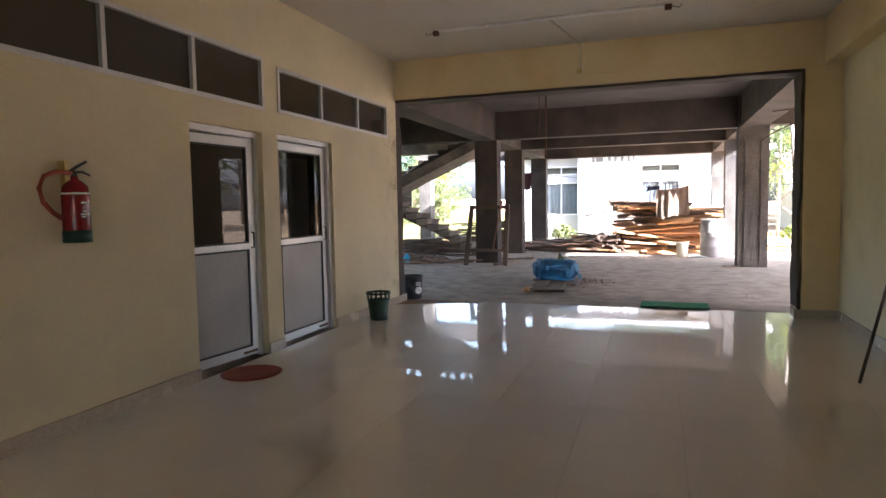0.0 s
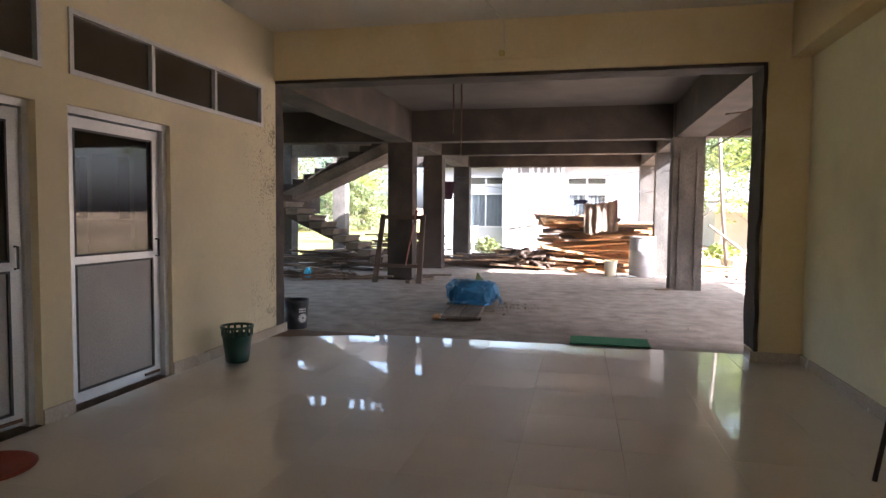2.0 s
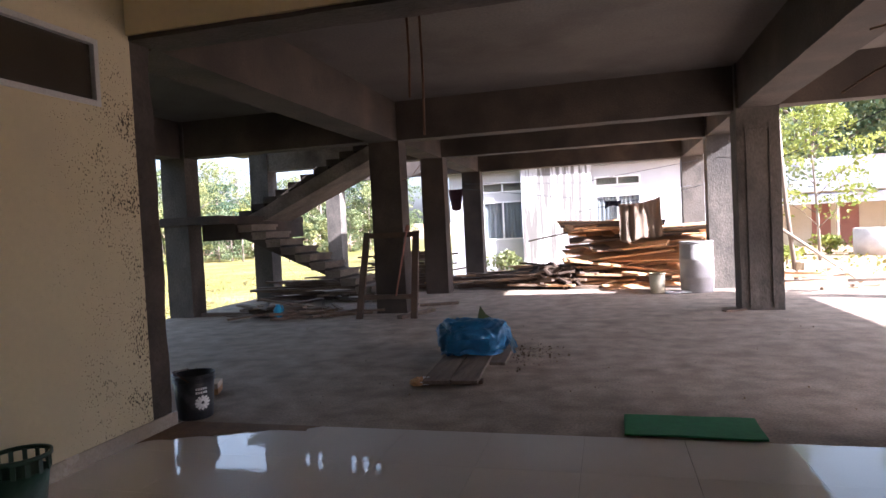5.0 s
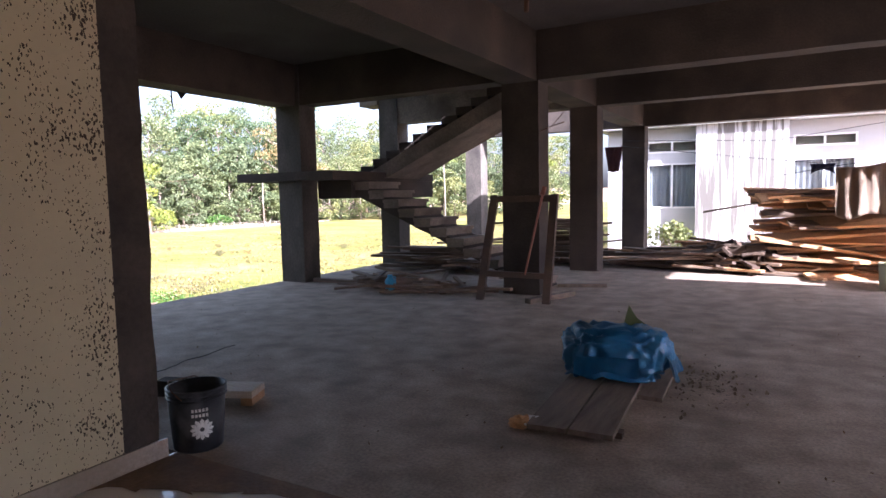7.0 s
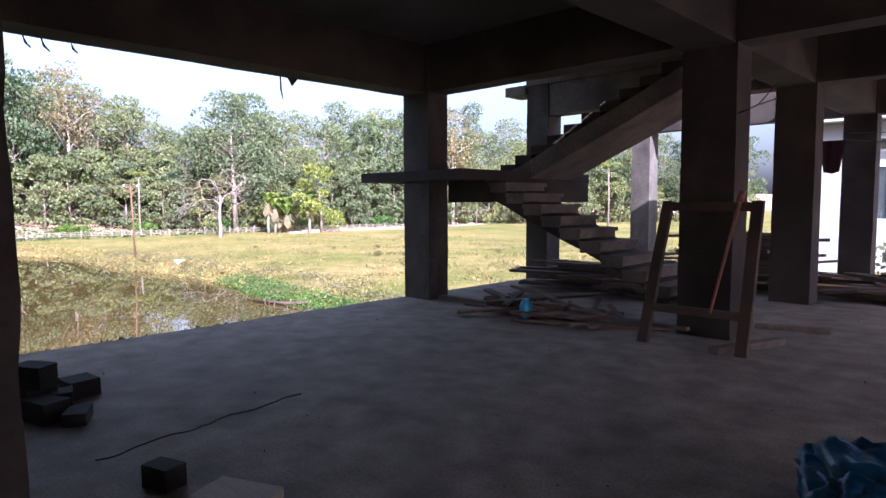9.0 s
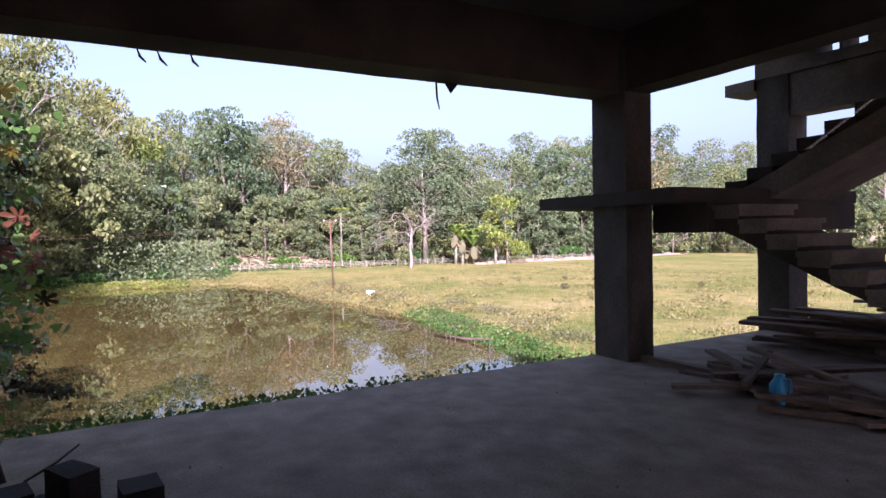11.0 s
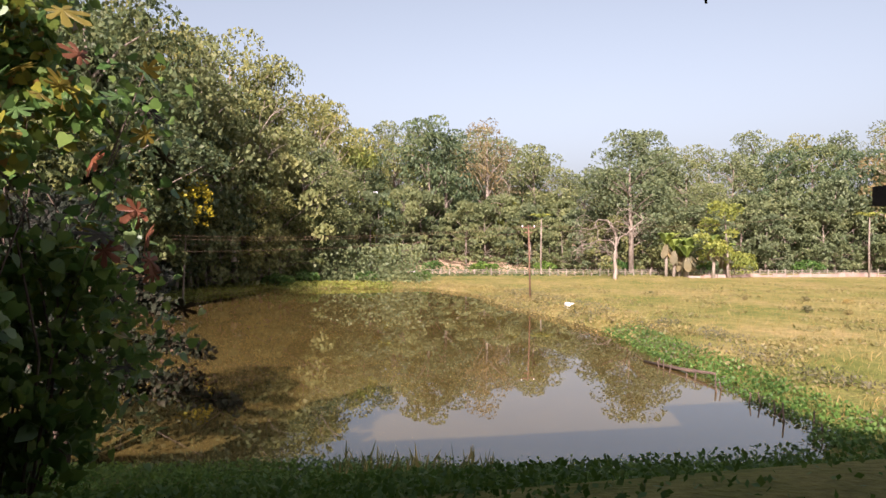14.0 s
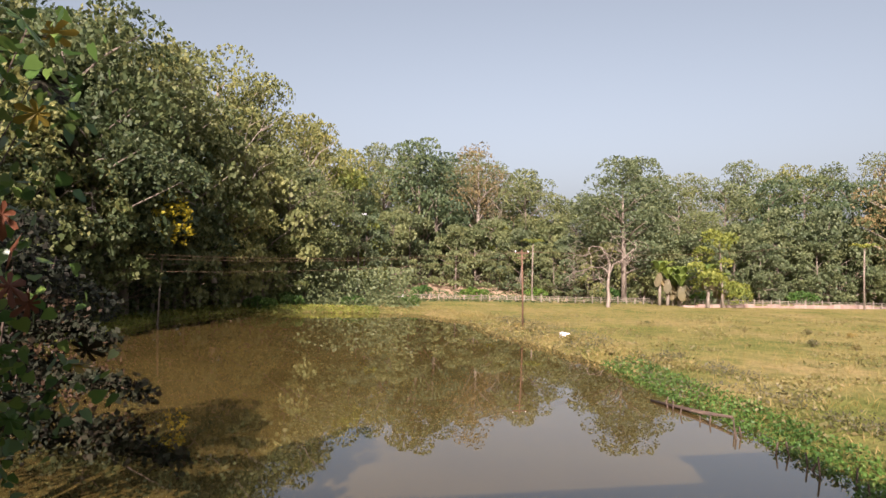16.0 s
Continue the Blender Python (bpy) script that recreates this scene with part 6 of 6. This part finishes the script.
solid("bank_herbs", leafy(cards(rng, p, rng.uniform(0.08, 0.22, len(p)), up=0.9), M["leaf_bright"]), None, "bright green grassy bank on the far side of the pond", "grass", kind="stuff")

p = scatter(17000, -80, -26, -18, 7.0, lambda x, y: -11.0 < pond_depth(x, y) < -2.2)
p[:, 2] += rng.uniform(0, 1.0, len(p)) ** 1.4 * 6.0
solid("bank_foliage", leafy(cards(rng, p, rng.uniform(0.2, 0.42, len(p)), up=0.6), M["leaf_haze"]), None, "leafy green undergrowth climbing the wooded slope", "scrub", kind="stuff")
p = scatter(8000, -84, -65, 3, 20, lambda x, y: pond_depth(x, y) < -2.6)
p[:, 2] += rng.uniform(0, 1.0, len(p)) ** 1.8 * 4.0
solid("bank_foliage", leafy(cards(rng, p, rng.uniform(0.18, 0.4, len(p)), up=0.6), M["leaf_haze"]), None, "green bushes and saplings beyond the pond", "scrub", kind="stuff")
p = scatter(5200, -56, -17, 21.5, 31.0, lambda x, y: -5.0 < pond_depth(x, y) < -0.2 and noise.noise(Vector((x * 0.5, y * 0.5, 2))) > 0.05)
p[:, 2] += rng.uniform(0.0, 0.3, len(p))
solid("bank_weeds", leafy(cards(rng, p, rng.uniform(0.05, 0.12, len(p)), up=0.8), M["leaf_brown"]), None, "reddish brown dry weeds along the pond bank", "weeds", kind="stuff")
p = scatter(15000, -62, -12, 23, 62, lambda x, y: pond_depth(x, y) < -0.8 and noise.noise(Vector((x * 0.35, y * 0.35, 5))) > 0.12 and rng.random() < 14.0 / (6.0 + math.hypot(x + 8, y - 14) * 0.4))
p[:, 2] += rng.uniform(0.0, 0.12, len(p))
solid("field_tufts", leafy(cards(rng, p, rng.uniform(0.07, 0.18, len(p)), up=0.9), M["dry_grass"]), None, "uneven green and straw tufts on the field", "grass", kind="stuff")
p = scatter(9000, -17.4, -8.6, 11.0, 20.0, lambda x, y: pond_depth(x, y) < 0.1 and rng.random() < smooth(-10.5, -14.0, x))
p[:, 2] += rng.uniform(0.02, 0.16, len(p))
solid("bank_herbs", leafy(cards(rng, p, rng.uniform(0.04, 0.085, len(p)), up=1.2), M["herb"]), None, "low green herbs on the bank by the water", "herbs", kind="stuff")

# vine-covered shrub beside the slab
vine = thing("vine_thicket", (-11.2, 7.0, height(-11.2, 7.0)), "tall vine thicket with heart-shaped leaves beside the column", "vine")
rng = np.random.default_rng(17)
blobs = [(rng.uniform(-1.3, 0.75), rng.uniform(-1.6, 0.55), z, rng.uniform(0.3, 0.55), rng.uniform(0.3, 0.5), rng.uniform(0.3, 0.5)) for z in np.linspace(0.1, 5.2, 84)]
b = bmesh.new()
for k in range(9):
    x, y = rng.uniform(-0.9, 0.5), rng.uniform(-1.1, 0.3)
    tube(b, [(x, y, -0.3), (x + rng.normal(0, 0.15), y + rng.normal(0, 0.15), 1.4), (x + rng.normal(0, 0.3), y + rng.normal(0, 0.3), 2.8), (x + rng.normal(0, 0.4), y + rng.normal(0, 0.3), 4.0)], [0.018, 0.014, 0.01, 0.005], 6)
part("stem", b, M["wood_dark"], vine)
pts = crown_points(rng, 15000, blobs)
# split at the sun line: half the leaves above get the sunlit yellow
lo, hi = pts[pts[:, 2] < 2.7], pts[pts[:, 2] >= 2.7]
part("leaves", leafy(cards(rng, lo, rng.uniform(0.09, 0.2, len(lo)), up=0.8, shape="heart", droop=0.8), M["vine"]), M["vine"], vine)
part("yellow_leaves", leafy(cards(rng, hi[::2], rng.uniform(0.07, 0.15, len(hi[::2])), up=0.8, shape="heart", droop=0.8), M["vine_yellow"]), M["vine_yellow"], vine, "yellowing upper leaves, brightened as if sunlit")
rest = hi[1::2]
part("leaves", leafy(cards(rng, rest, rng.uniform(0.07, 0.16, len(rest)), up=0.8, shape="heart", droop=0.8), M["vine"]), M["vine"], vine)


def lobed_leaf(at, r, turn, tilt, m, nm, owner=None):
    """A large star-shaped leaf with seven lobes."""
    b = bmesh.new()
    c = b.verts.new((0, 0, 0.015))
    ring = []
    for k in range(28):
        a = k * 2 * math.pi / 28
        lobe = abs(math.cos(a * 3.5)) ** 0.7
        rr = r * (0.30 + 0.70 * lobe) * (0.75 + 0.25 * math.cos(a))
        ring.append(b.verts.new((rr * math.cos(a), rr * math.sin(a), -0.10 * rr)))
    for k in range(28):
        b.faces.new((c, ring[k], ring[(k + 1) % 28]))
    bmesh.ops.transform(b, matrix=pose(*at, tilt, tilt * 0.5, turn), verts=b.verts[:])
    part(nm, b, m, owner or vine)


for i, (x, y, z, r) in enumerate(((0.72, 0.66, 3.30, 0.17), (0.55, 0.74, 3.55, 0.14), (0.2, 0.75, 3.75, 0.18), (0.3, 0.78, 2.95, 0.15), (-0.3, 0.85, 2.45, 0.16), (-0.7, 0.9, 2.7, 0.17), (-0.1, 0.8, 3.9, 0.19), (-0.9, 0.85, 2.2, 0.15))):
    lobed_leaf((x, y, z), r, i * 67, 50 - i * 12, M["vine_yellow"] if i % 2 == 0 else M["vine"], "lobed_leaf")

lobed_leaf((-0.35, 0.75, 3.95), 0.34, 200, 55, M["vine_yellow"], "lobed_leaf")
lobed_leaf((0.1, 0.9, 4.5), 0.26, 90, 40, M["vine_yellow"], "lobed_leaf")
lobed_leaf((-0.6, 0.9, 3.3), 0.22, 20, 60, M["vine_red"], "lobed_leaf")
lobed_leaf((-0.15, 0.95, 4.2), 0.2, 300, -50, M["vine_red"], "lobed_leaf")

# a leaning shrub over the water
sh = thing("waterside_shrub", (-17.9, 5.2, height(-17.9, 5.2)), "shrub darkened as in shade, drooping sprays over the pond", "shrub")
blobs = [(rng.uniform(-1.6, 1.2), rng.uniform(-2.2, 1.0), z, rng.uniform(0.5, 0.9), rng.uniform(0.5, 0.8), rng.uniform(0.4, 0.7)) for z in np.linspace(1.7, 5.0, 34)]
sprays = [((0.2, 0.8, 1.6), (0.4, 2.1, 1.55), (0.5, 3.3, 1.25)), ((0.1, 0.8, 2.4), (0.3, 1.8, 2.5), (0.4, 2.7, 2.25)), ((0.0, 0.6, 3.2), (0.1, 1.5, 3.3), (0.2, 2.1, 3.0)), ((0.3, 0.5, 1.9), (0.5, 1.4, 1.9), (0.6, 2.6, 1.75))]
b = bmesh.new()
for k in range(7):
    a = k * 0.9
    tube(b, [(0, 0, -0.4), (math.cos(a) * 0.3, math.sin(a) * 0.3, 1.4), (math.cos(a) * 0.8, math.sin(a) * 0.8, 3.0), (math.cos(a) * 1.1, math.sin(a) * 1.1, 4.4)], [0.06, 0.045, 0.025, 0.01], 6)
spray_pts = []
for s in sprays:
    tube(b, [(0, 0, 0.8), *s], [0.05, 0.035, 0.02, 0.008], 5)
    for q, r in zip(s, s[1:]):
        for u in np.linspace(0, 1, 380):
            spray_pts.append(np.array(Vector(q).lerp(Vector(r), u)) + rng.normal(0, 0.105, 3))
part("stem", b, M["wood_dark"], sh)
pts = crown_points(rng, 13000, blobs)
# crown and sprays use the shade-darkened leaf colour
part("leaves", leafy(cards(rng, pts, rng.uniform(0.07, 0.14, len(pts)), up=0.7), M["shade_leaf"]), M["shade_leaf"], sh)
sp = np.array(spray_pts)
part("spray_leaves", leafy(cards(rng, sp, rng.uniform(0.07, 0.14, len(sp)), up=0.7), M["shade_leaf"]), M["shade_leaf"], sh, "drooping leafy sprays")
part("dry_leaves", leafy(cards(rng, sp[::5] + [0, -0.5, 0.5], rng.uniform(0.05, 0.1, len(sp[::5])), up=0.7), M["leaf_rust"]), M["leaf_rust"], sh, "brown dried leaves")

# a broad-leaved plant that leans in front of the pond
lx, ly = -12.4, 6.9
lg = height(lx, ly)
cas = thing("broad_leaved_shrub", (lx, ly, lg), "leaning shrub with large star-shaped leaves, some turned red", "shrub")
b = bmesh.new()
tips = []
for k in range(11):
    tip = Vector((rng.uniform(-0.95, 0.9), rng.uniform(0.5, 1.55), rng.uniform(1.9, 5.2) - 0.0))
    mid = Vector((tip.x * 0.4, tip.y * 0.45, tip.z * 0.6))
    tube(b, [(0, 0, -0.3), mid, tip], [0.018, 0.011, 0.005], 6)
    tips.append(tip)
part("stem", b, M["wood_dark"], cas)
for i, tip in enumerate(tips):
    for q in range(4):
        p = tip + Vector(rng.normal(0, 0.22, 3))
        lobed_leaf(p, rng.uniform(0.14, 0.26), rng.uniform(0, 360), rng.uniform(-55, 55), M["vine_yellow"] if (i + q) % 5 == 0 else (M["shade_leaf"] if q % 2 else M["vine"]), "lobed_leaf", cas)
pts = np.concatenate([np.array(tip) * u + rng.normal(0, 0.24, (40, 3)) for tip in tips for u in (0.55, 0.75, 0.95)])
part("small_leaves", leafy(cards(rng, pts, rng.uniform(0.07, 0.16, len(pts)), up=0.7, shape="heart", droop=0.6), M["vine"]), M["vine"], cas)

for x, y, z, r, tr_ in ((0.6, 1.5, 3.1, 0.2, 10), (0.75, 1.55, 2.85, 0.17, 140), (0.45, 1.35, 3.35, 0.22, 250), (0.9, 1.2, 2.95, 0.19, 70), (0.2, 1.45, 2.7, 0.16, 310)):
    lobed_leaf((x, y, z), r, tr_, 68, M["vine_red"], "dried_leaf", cas)

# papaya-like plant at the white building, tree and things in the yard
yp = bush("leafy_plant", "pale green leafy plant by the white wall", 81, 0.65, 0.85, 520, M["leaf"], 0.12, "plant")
yp.matrix_basis = pose(-3.6, 23.9, -0.25)
yt = tree("yard_tree", 41, "sunlit young tree with yellow-green leaves", 5.2, M["leaf_bright"], M["bark"], n=3000, leaf_size=0.12, trunk=0.06, spread=0.34, low=0.28, lumps=22)
yt.matrix_basis = pose(6.3, 27.0, height(6.3, 27))
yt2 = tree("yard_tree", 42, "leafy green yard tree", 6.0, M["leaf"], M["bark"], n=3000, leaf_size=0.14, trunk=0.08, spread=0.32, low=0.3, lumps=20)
yt2.matrix_basis = pose(4.9, 30.5, height(4.9, 30.5))
# entries with x of 44 or more are unseen, added to fill reflections
for x, y, k, s in ((6.5, 47, 7, 1.0), (13.5, 52, 9, 1.15), (20, 50, 7, 1.05), (2.5, 50, 0, 0.95), (10, 56, 8, 1.0), (14, 60, 2, 1.1), (20, 66, 0, 1.1), (26, 62, 6, 1.1), (8, 66, 2, 1.0), (32, 70, 2, 1.2), (17, 74, 0, 1.3), (2, 70, 0, 1.0), (11, 78, 6, 1.3), (25, 78, 2, 1.3), (38, 66, 0, 1.2), (-4, 72, 2, 1.0), (-10, 76, 0, 1.1),
                   (46, 18, 2, 0.9), (50, 28, 0, 1.0), (45, 37, 6, 0.9), (52, 8, 0, 1.0), (57, 20, 2, 1.1), (49, -2, 6, 0.9), (60, 32, 0, 1.1), (48, 47, 2, 1.0), (58, -12, 0, 1.0)):
    copy_thing(KINDS[k][0], pose(x, y, height(x, y), 0, 0, x * 31)).scale = (s, s, s)
yb_ = bush("yard_bush", "dusty green bush in the yard", 83, 0.6, 0.8, 300, M["leaf_bright"], 0.16)
yb_.matrix_basis = pose(4.6, 24.5, -0.3)
copy_thing(yb_, pose(7.6, 30.5, -0.3, 0, 0, 60))
copy_thing(yb_, pose(9.2, 31.5, -0.3, 0, 0, 100))
b = bmesh.new()
tube(b, [(3.95, 20.7, -0.4), (3.72, 20.55, 1.6), (3.50, 20.4, 4.6)], [0.055, 0.05, 0.045], 10)
solid("wooden_post", b, M["bark"], "tall leaning wooden post in the yard", "post")
b = bmesh.new()
tube(b, [(3.35, 20.4, 1.15), (5.3, 21.0, -0.28)], 0.04, 8)
solid("leaning_pole", b, M["bark_pale"], "pale bamboo pole leaning on the post", "pole")
hut = thing("yard_house", (12.0, 38.0, -0.3), "small cream house with grey tin roof and veranda", "house")
b = boxed(-5, 6, 0, 6, 0, 2.6)
part("wall", b, M["hut_wall"], hut)
b = bmesh.new()
for x0, x1, y0, z0, y1, z1 in ((-5.6, 6.6, -0.5, 2.55, 3.0, 4.4), (-5.6, 6.6, 6.5, 2.55, 3.0, 4.4)):
    f = b.faces.new([b.verts.new(p) for p in ((x0, y0, z0), (x1, y0, z0), (x1, y1, z1), (x0, y1, z1))])
bmesh.ops.solidify(b, geom=b.faces[:], thickness=0.05)
part("roof", b, M["roof_metal"], hut)
b = bmesh.new()
b.faces.new([b.verts.new(p) for p in ((-5.6, -2.6, 1.95), (6.6, -2.6, 1.95), (6.6, -0.1, 2.5), (-5.6, -0.1, 2.5))])
bmesh.ops.solidify(b, geom=b.faces[:], thickness=0.04)
part("veranda_roof", b, M["roof_metal"], hut)
for x in (-5.2, -2.5, 0.2, 3.0, 6.0):
    part("veranda_post", boxed(x, x + 0.1, -2.5, -2.4, 0, 1.97), M["bark_pale"], hut)
for x in (-2.8, -1.6):
    part("door", boxed(x, x + 0.8, -0.05, -0.004, 0, 1.95), M["hut_door"], hut, "reddish brown door")
tank = thing("cement_tank", (8.9, 29.6, -0.35), "round grey cement water tank in the yard", "tank")
part("tank_wall", lathe(bmesh.new(), [(0.0, 0.0), (0.75, 0.0), (0.75, 1.0), (0.66, 1.0), (0.66, 0.9), (0.0, 0.9)], 28), M["drum"], tank)
rng = np.random.default_rng(23)
for k in range(26):
    s = rng.uniform(0.08, 0.2)
    b = rough_up(boxed(-s, s, -s * 0.7, s * 0.7, 0, s), s * 0.25, s, k)
    o = solid("rubble_stone", b, M["hut_wall"], "pale broken rubble stone on the yard earth", "stone", "rubble in the yard")
    x, y = rng.uniform(2.8, 7.0), rng.uniform(18.6, 21.3)
    o.matrix_basis = pose(x, y, 0.0 if x < 4.6 else height(x, y), 0, 0, rng.uniform(0, 180))
for k in range(12):
    plank(rng.random() < 0.5, rng.uniform(2.8, 4.4), rng.uniform(16.2, 19.5), 0.006 + 0.05 * (k % 3), rng.uniform(0.8, 1.9), 0.07, 0.05, rng.normal(10, 30), 0, 0, "poles in the yard", "pale pole lying at the slab's edge")
p = np.stack([rng.uniform(2.4, 14, 900), rng.uniform(21.8, 36, 900), np.full(900, -0.24)], 1)
solid("yard_weeds", leafy(cards(rng, p, rng.uniform(0.06, 0.2, 900), up=0.8), M["grass"]), None, "sparse dry weeds on the yard earth", "weeds", kind="stuff")

# ---- across the pond: pole, wires, fence, low wall, hut ----
pole = thing("power_pole", (-48.3, 24.4, height(-48.3, 24.4)), "thin rusty steel power pole with a crossarm", "pole")
b = bmesh.new()
tube(b, [(0, 0, -0.3), (-0.05, -0.05, 3.0), (-0.1, -0.12, 5.4)], [0.075, 0.065, 0.055], 8)
part("mast", b, M["steel"], pole)
part("crossarm", boxed(-0.16, -0.06, -0.62, 0.38, 5.15, 5.23), M["steel"], pole)
part("crossarm", boxed(-0.16, -0.06, -0.42, 0.18, 4.8, 4.87), M["steel"], pole)
for yy in (-0.58, -0.1, 0.34):
    part("insulator", lathe(bmesh.new(), [(0.0, 5.23), (0.035, 5.23), (0.045, 5.3), (0.02, 5.36), (0.0, 5.36)], 8, at=(-0.11, yy, 0)), M["white_paint"], pole)
for dz, yy, z1 in ((5.3, -0.58, 1.6), (5.3, 0.34, 1.2), (4.9, -0.1, 0.2)):
    b = bmesh.new()
    a0 = Vector((-48.4, 24.3 + yy, height(-48.3, 24.4) + dz))
    a1 = Vector((-47.0, -14.0, z1 + 1.2))
    pts = [a0.lerp(a1, u) - Vector((0, 0, 1.6 * 4 * u * (1 - u) * 0.6)) for u in np.linspace(0, 1, 16)]
    tube(b, pts, 0.006, 4)
    solid("power_line", b, M["steel"], "thin sagging power line over the pond", "wire", "power lines")
    b = bmesh.new()
    a1 = Vector((-80.0, 75.0, 5.5))
    pts = [a0.lerp(a1, u) - Vector((0, 0, 1.2 * 4 * u * (1 - u) * 0.6)) for u in np.linspace(0, 1, 16)]
    tube(b, pts, 0.006, 4)
    solid("power_line", b, M["steel"], "thin sagging power line over the field", "wire", "power lines")
rng = np.random.default_rng(3)
fence = thing("post_fence", (-78, 30, FIELD), "low rough fence of posts and rails by the track", "fence")
for k in range(60):
    u = k / 59
    x, y = -84 + 12 * u - (-78), 22 + 62 * u - 30
    hgt = rng.uniform(0.5, 1.0)
    part("post", boxed(x - 0.05, x + 0.05, y - 0.05, y + 0.05, -0.3, hgt), M["bark_pale"], fence)
for k in range(3):
    b = bmesh.new()
    tube(b, [(-6, -8, 0.25 + 0.2 * k), (0, 23, 0.3 + 0.2 * k), (6, 54, 0.25 + 0.2 * k)], 0.03, 5)
    part("rail", b, M["bark_pale"], fence)
low = thing("low_wall", (-72.5, 58, FIELD), "low broken pale wall with pinkish patches at the field edge", "wall")
for k in range(22):
    y = -6 + k * 1.9
    hh = rng.uniform(0.2, 0.45)
    part("wall_panel", rough_up(boxed(-0.12 - 0.05 * k, 0.12 - 0.05 * k, y, y + 1.82, -0.2, hh), 0.05, 0.7, k), M["low_wall"], low)
for a_, d_, w in ((172.6, 82, 1.0),):
    x, y, z = at_ray(a_, d_)
    o = solid("white_board", rough_up(boxed(-0.06, 0.06, -w / 2, w / 2, -0.1, 0.5), 0.03, 0.5, a_), M["drum"], "whitish board standing at the far bank", "board")
    o.matrix_basis = pose(x, y, z)
sc = solid("plastic_sack", rough_up(boxed(-0.25, 0.25, -0.2, 0.2, 0, 0.3), 0.07, 0.15, 4), M["white_paint"], "white plastic sack lying on the pond bank", "sack")
sc.matrix_basis = pose(-42.0, 24.9, height(-42, 24.9))
x, y, z = at_ray(176.9, 92)
hh = thing("hill_hut", (x, y, z), "small stilted hut with white roof among the trees", "hut")
zt = EZ + 92 * math.tan(radians(4.6)) - z
part("platform", boxed(-1.2, 1.2, -1.2, 1.2, zt - 2.4, zt - 2.2), M["bark"], hh)
part("wall", boxed(-1.1, 1.1, -1.1, 1.1, zt - 2.2, zt - 0.4), M["hut_door"], hh)
part("roof", boxed(-1.5, 1.5, -1.5, 1.5, zt - 0.4, zt + 0.2), M["whitewash"], hh)
for sx in (-1.0, 1.0):
    for sy in (-1.0, 1.0):
        part("stilt", boxed(sx - 0.1, sx + 0.1, sy - 0.1, sy + 0.1, -0.5, zt - 2.4), M["bark"], hh)
# bank edging of sticks at the pond's corner
for k in range(16):
    u = k / 15
    x, y = -25.8 + 8.5 * u + rng.normal(0, 0.2), 21.7 - 0.5 * u + rng.normal(0, 0.15)
    b = bmesh.new()
    tube(b, [(x, y, WATER - 0.3), (x + rng.normal(0, 0.12), y + rng.normal(0, 0.12), WATER + rng.uniform(0.1, 0.45))], [0.03, 0.02], 5)
    solid("bank_stake", b, M["wood_dark"], "short dark stake standing in the water", "stake", "stakes along the bank")
for k in range(5):
    b = bmesh.new()
    tube(b, [(-26.2 + 0.3 * k, 21.5 + 0.1 * k, WATER + 0.03), (-23.9 + 0.25 * k, 21.9 + 0.06 * k, WATER + 0.12 + 0.03 * k)], 0.045, 6)
    solid("bank_log", b, M["wood_dark"], "dark log edging the pond corner", "log", "logs along the bank")
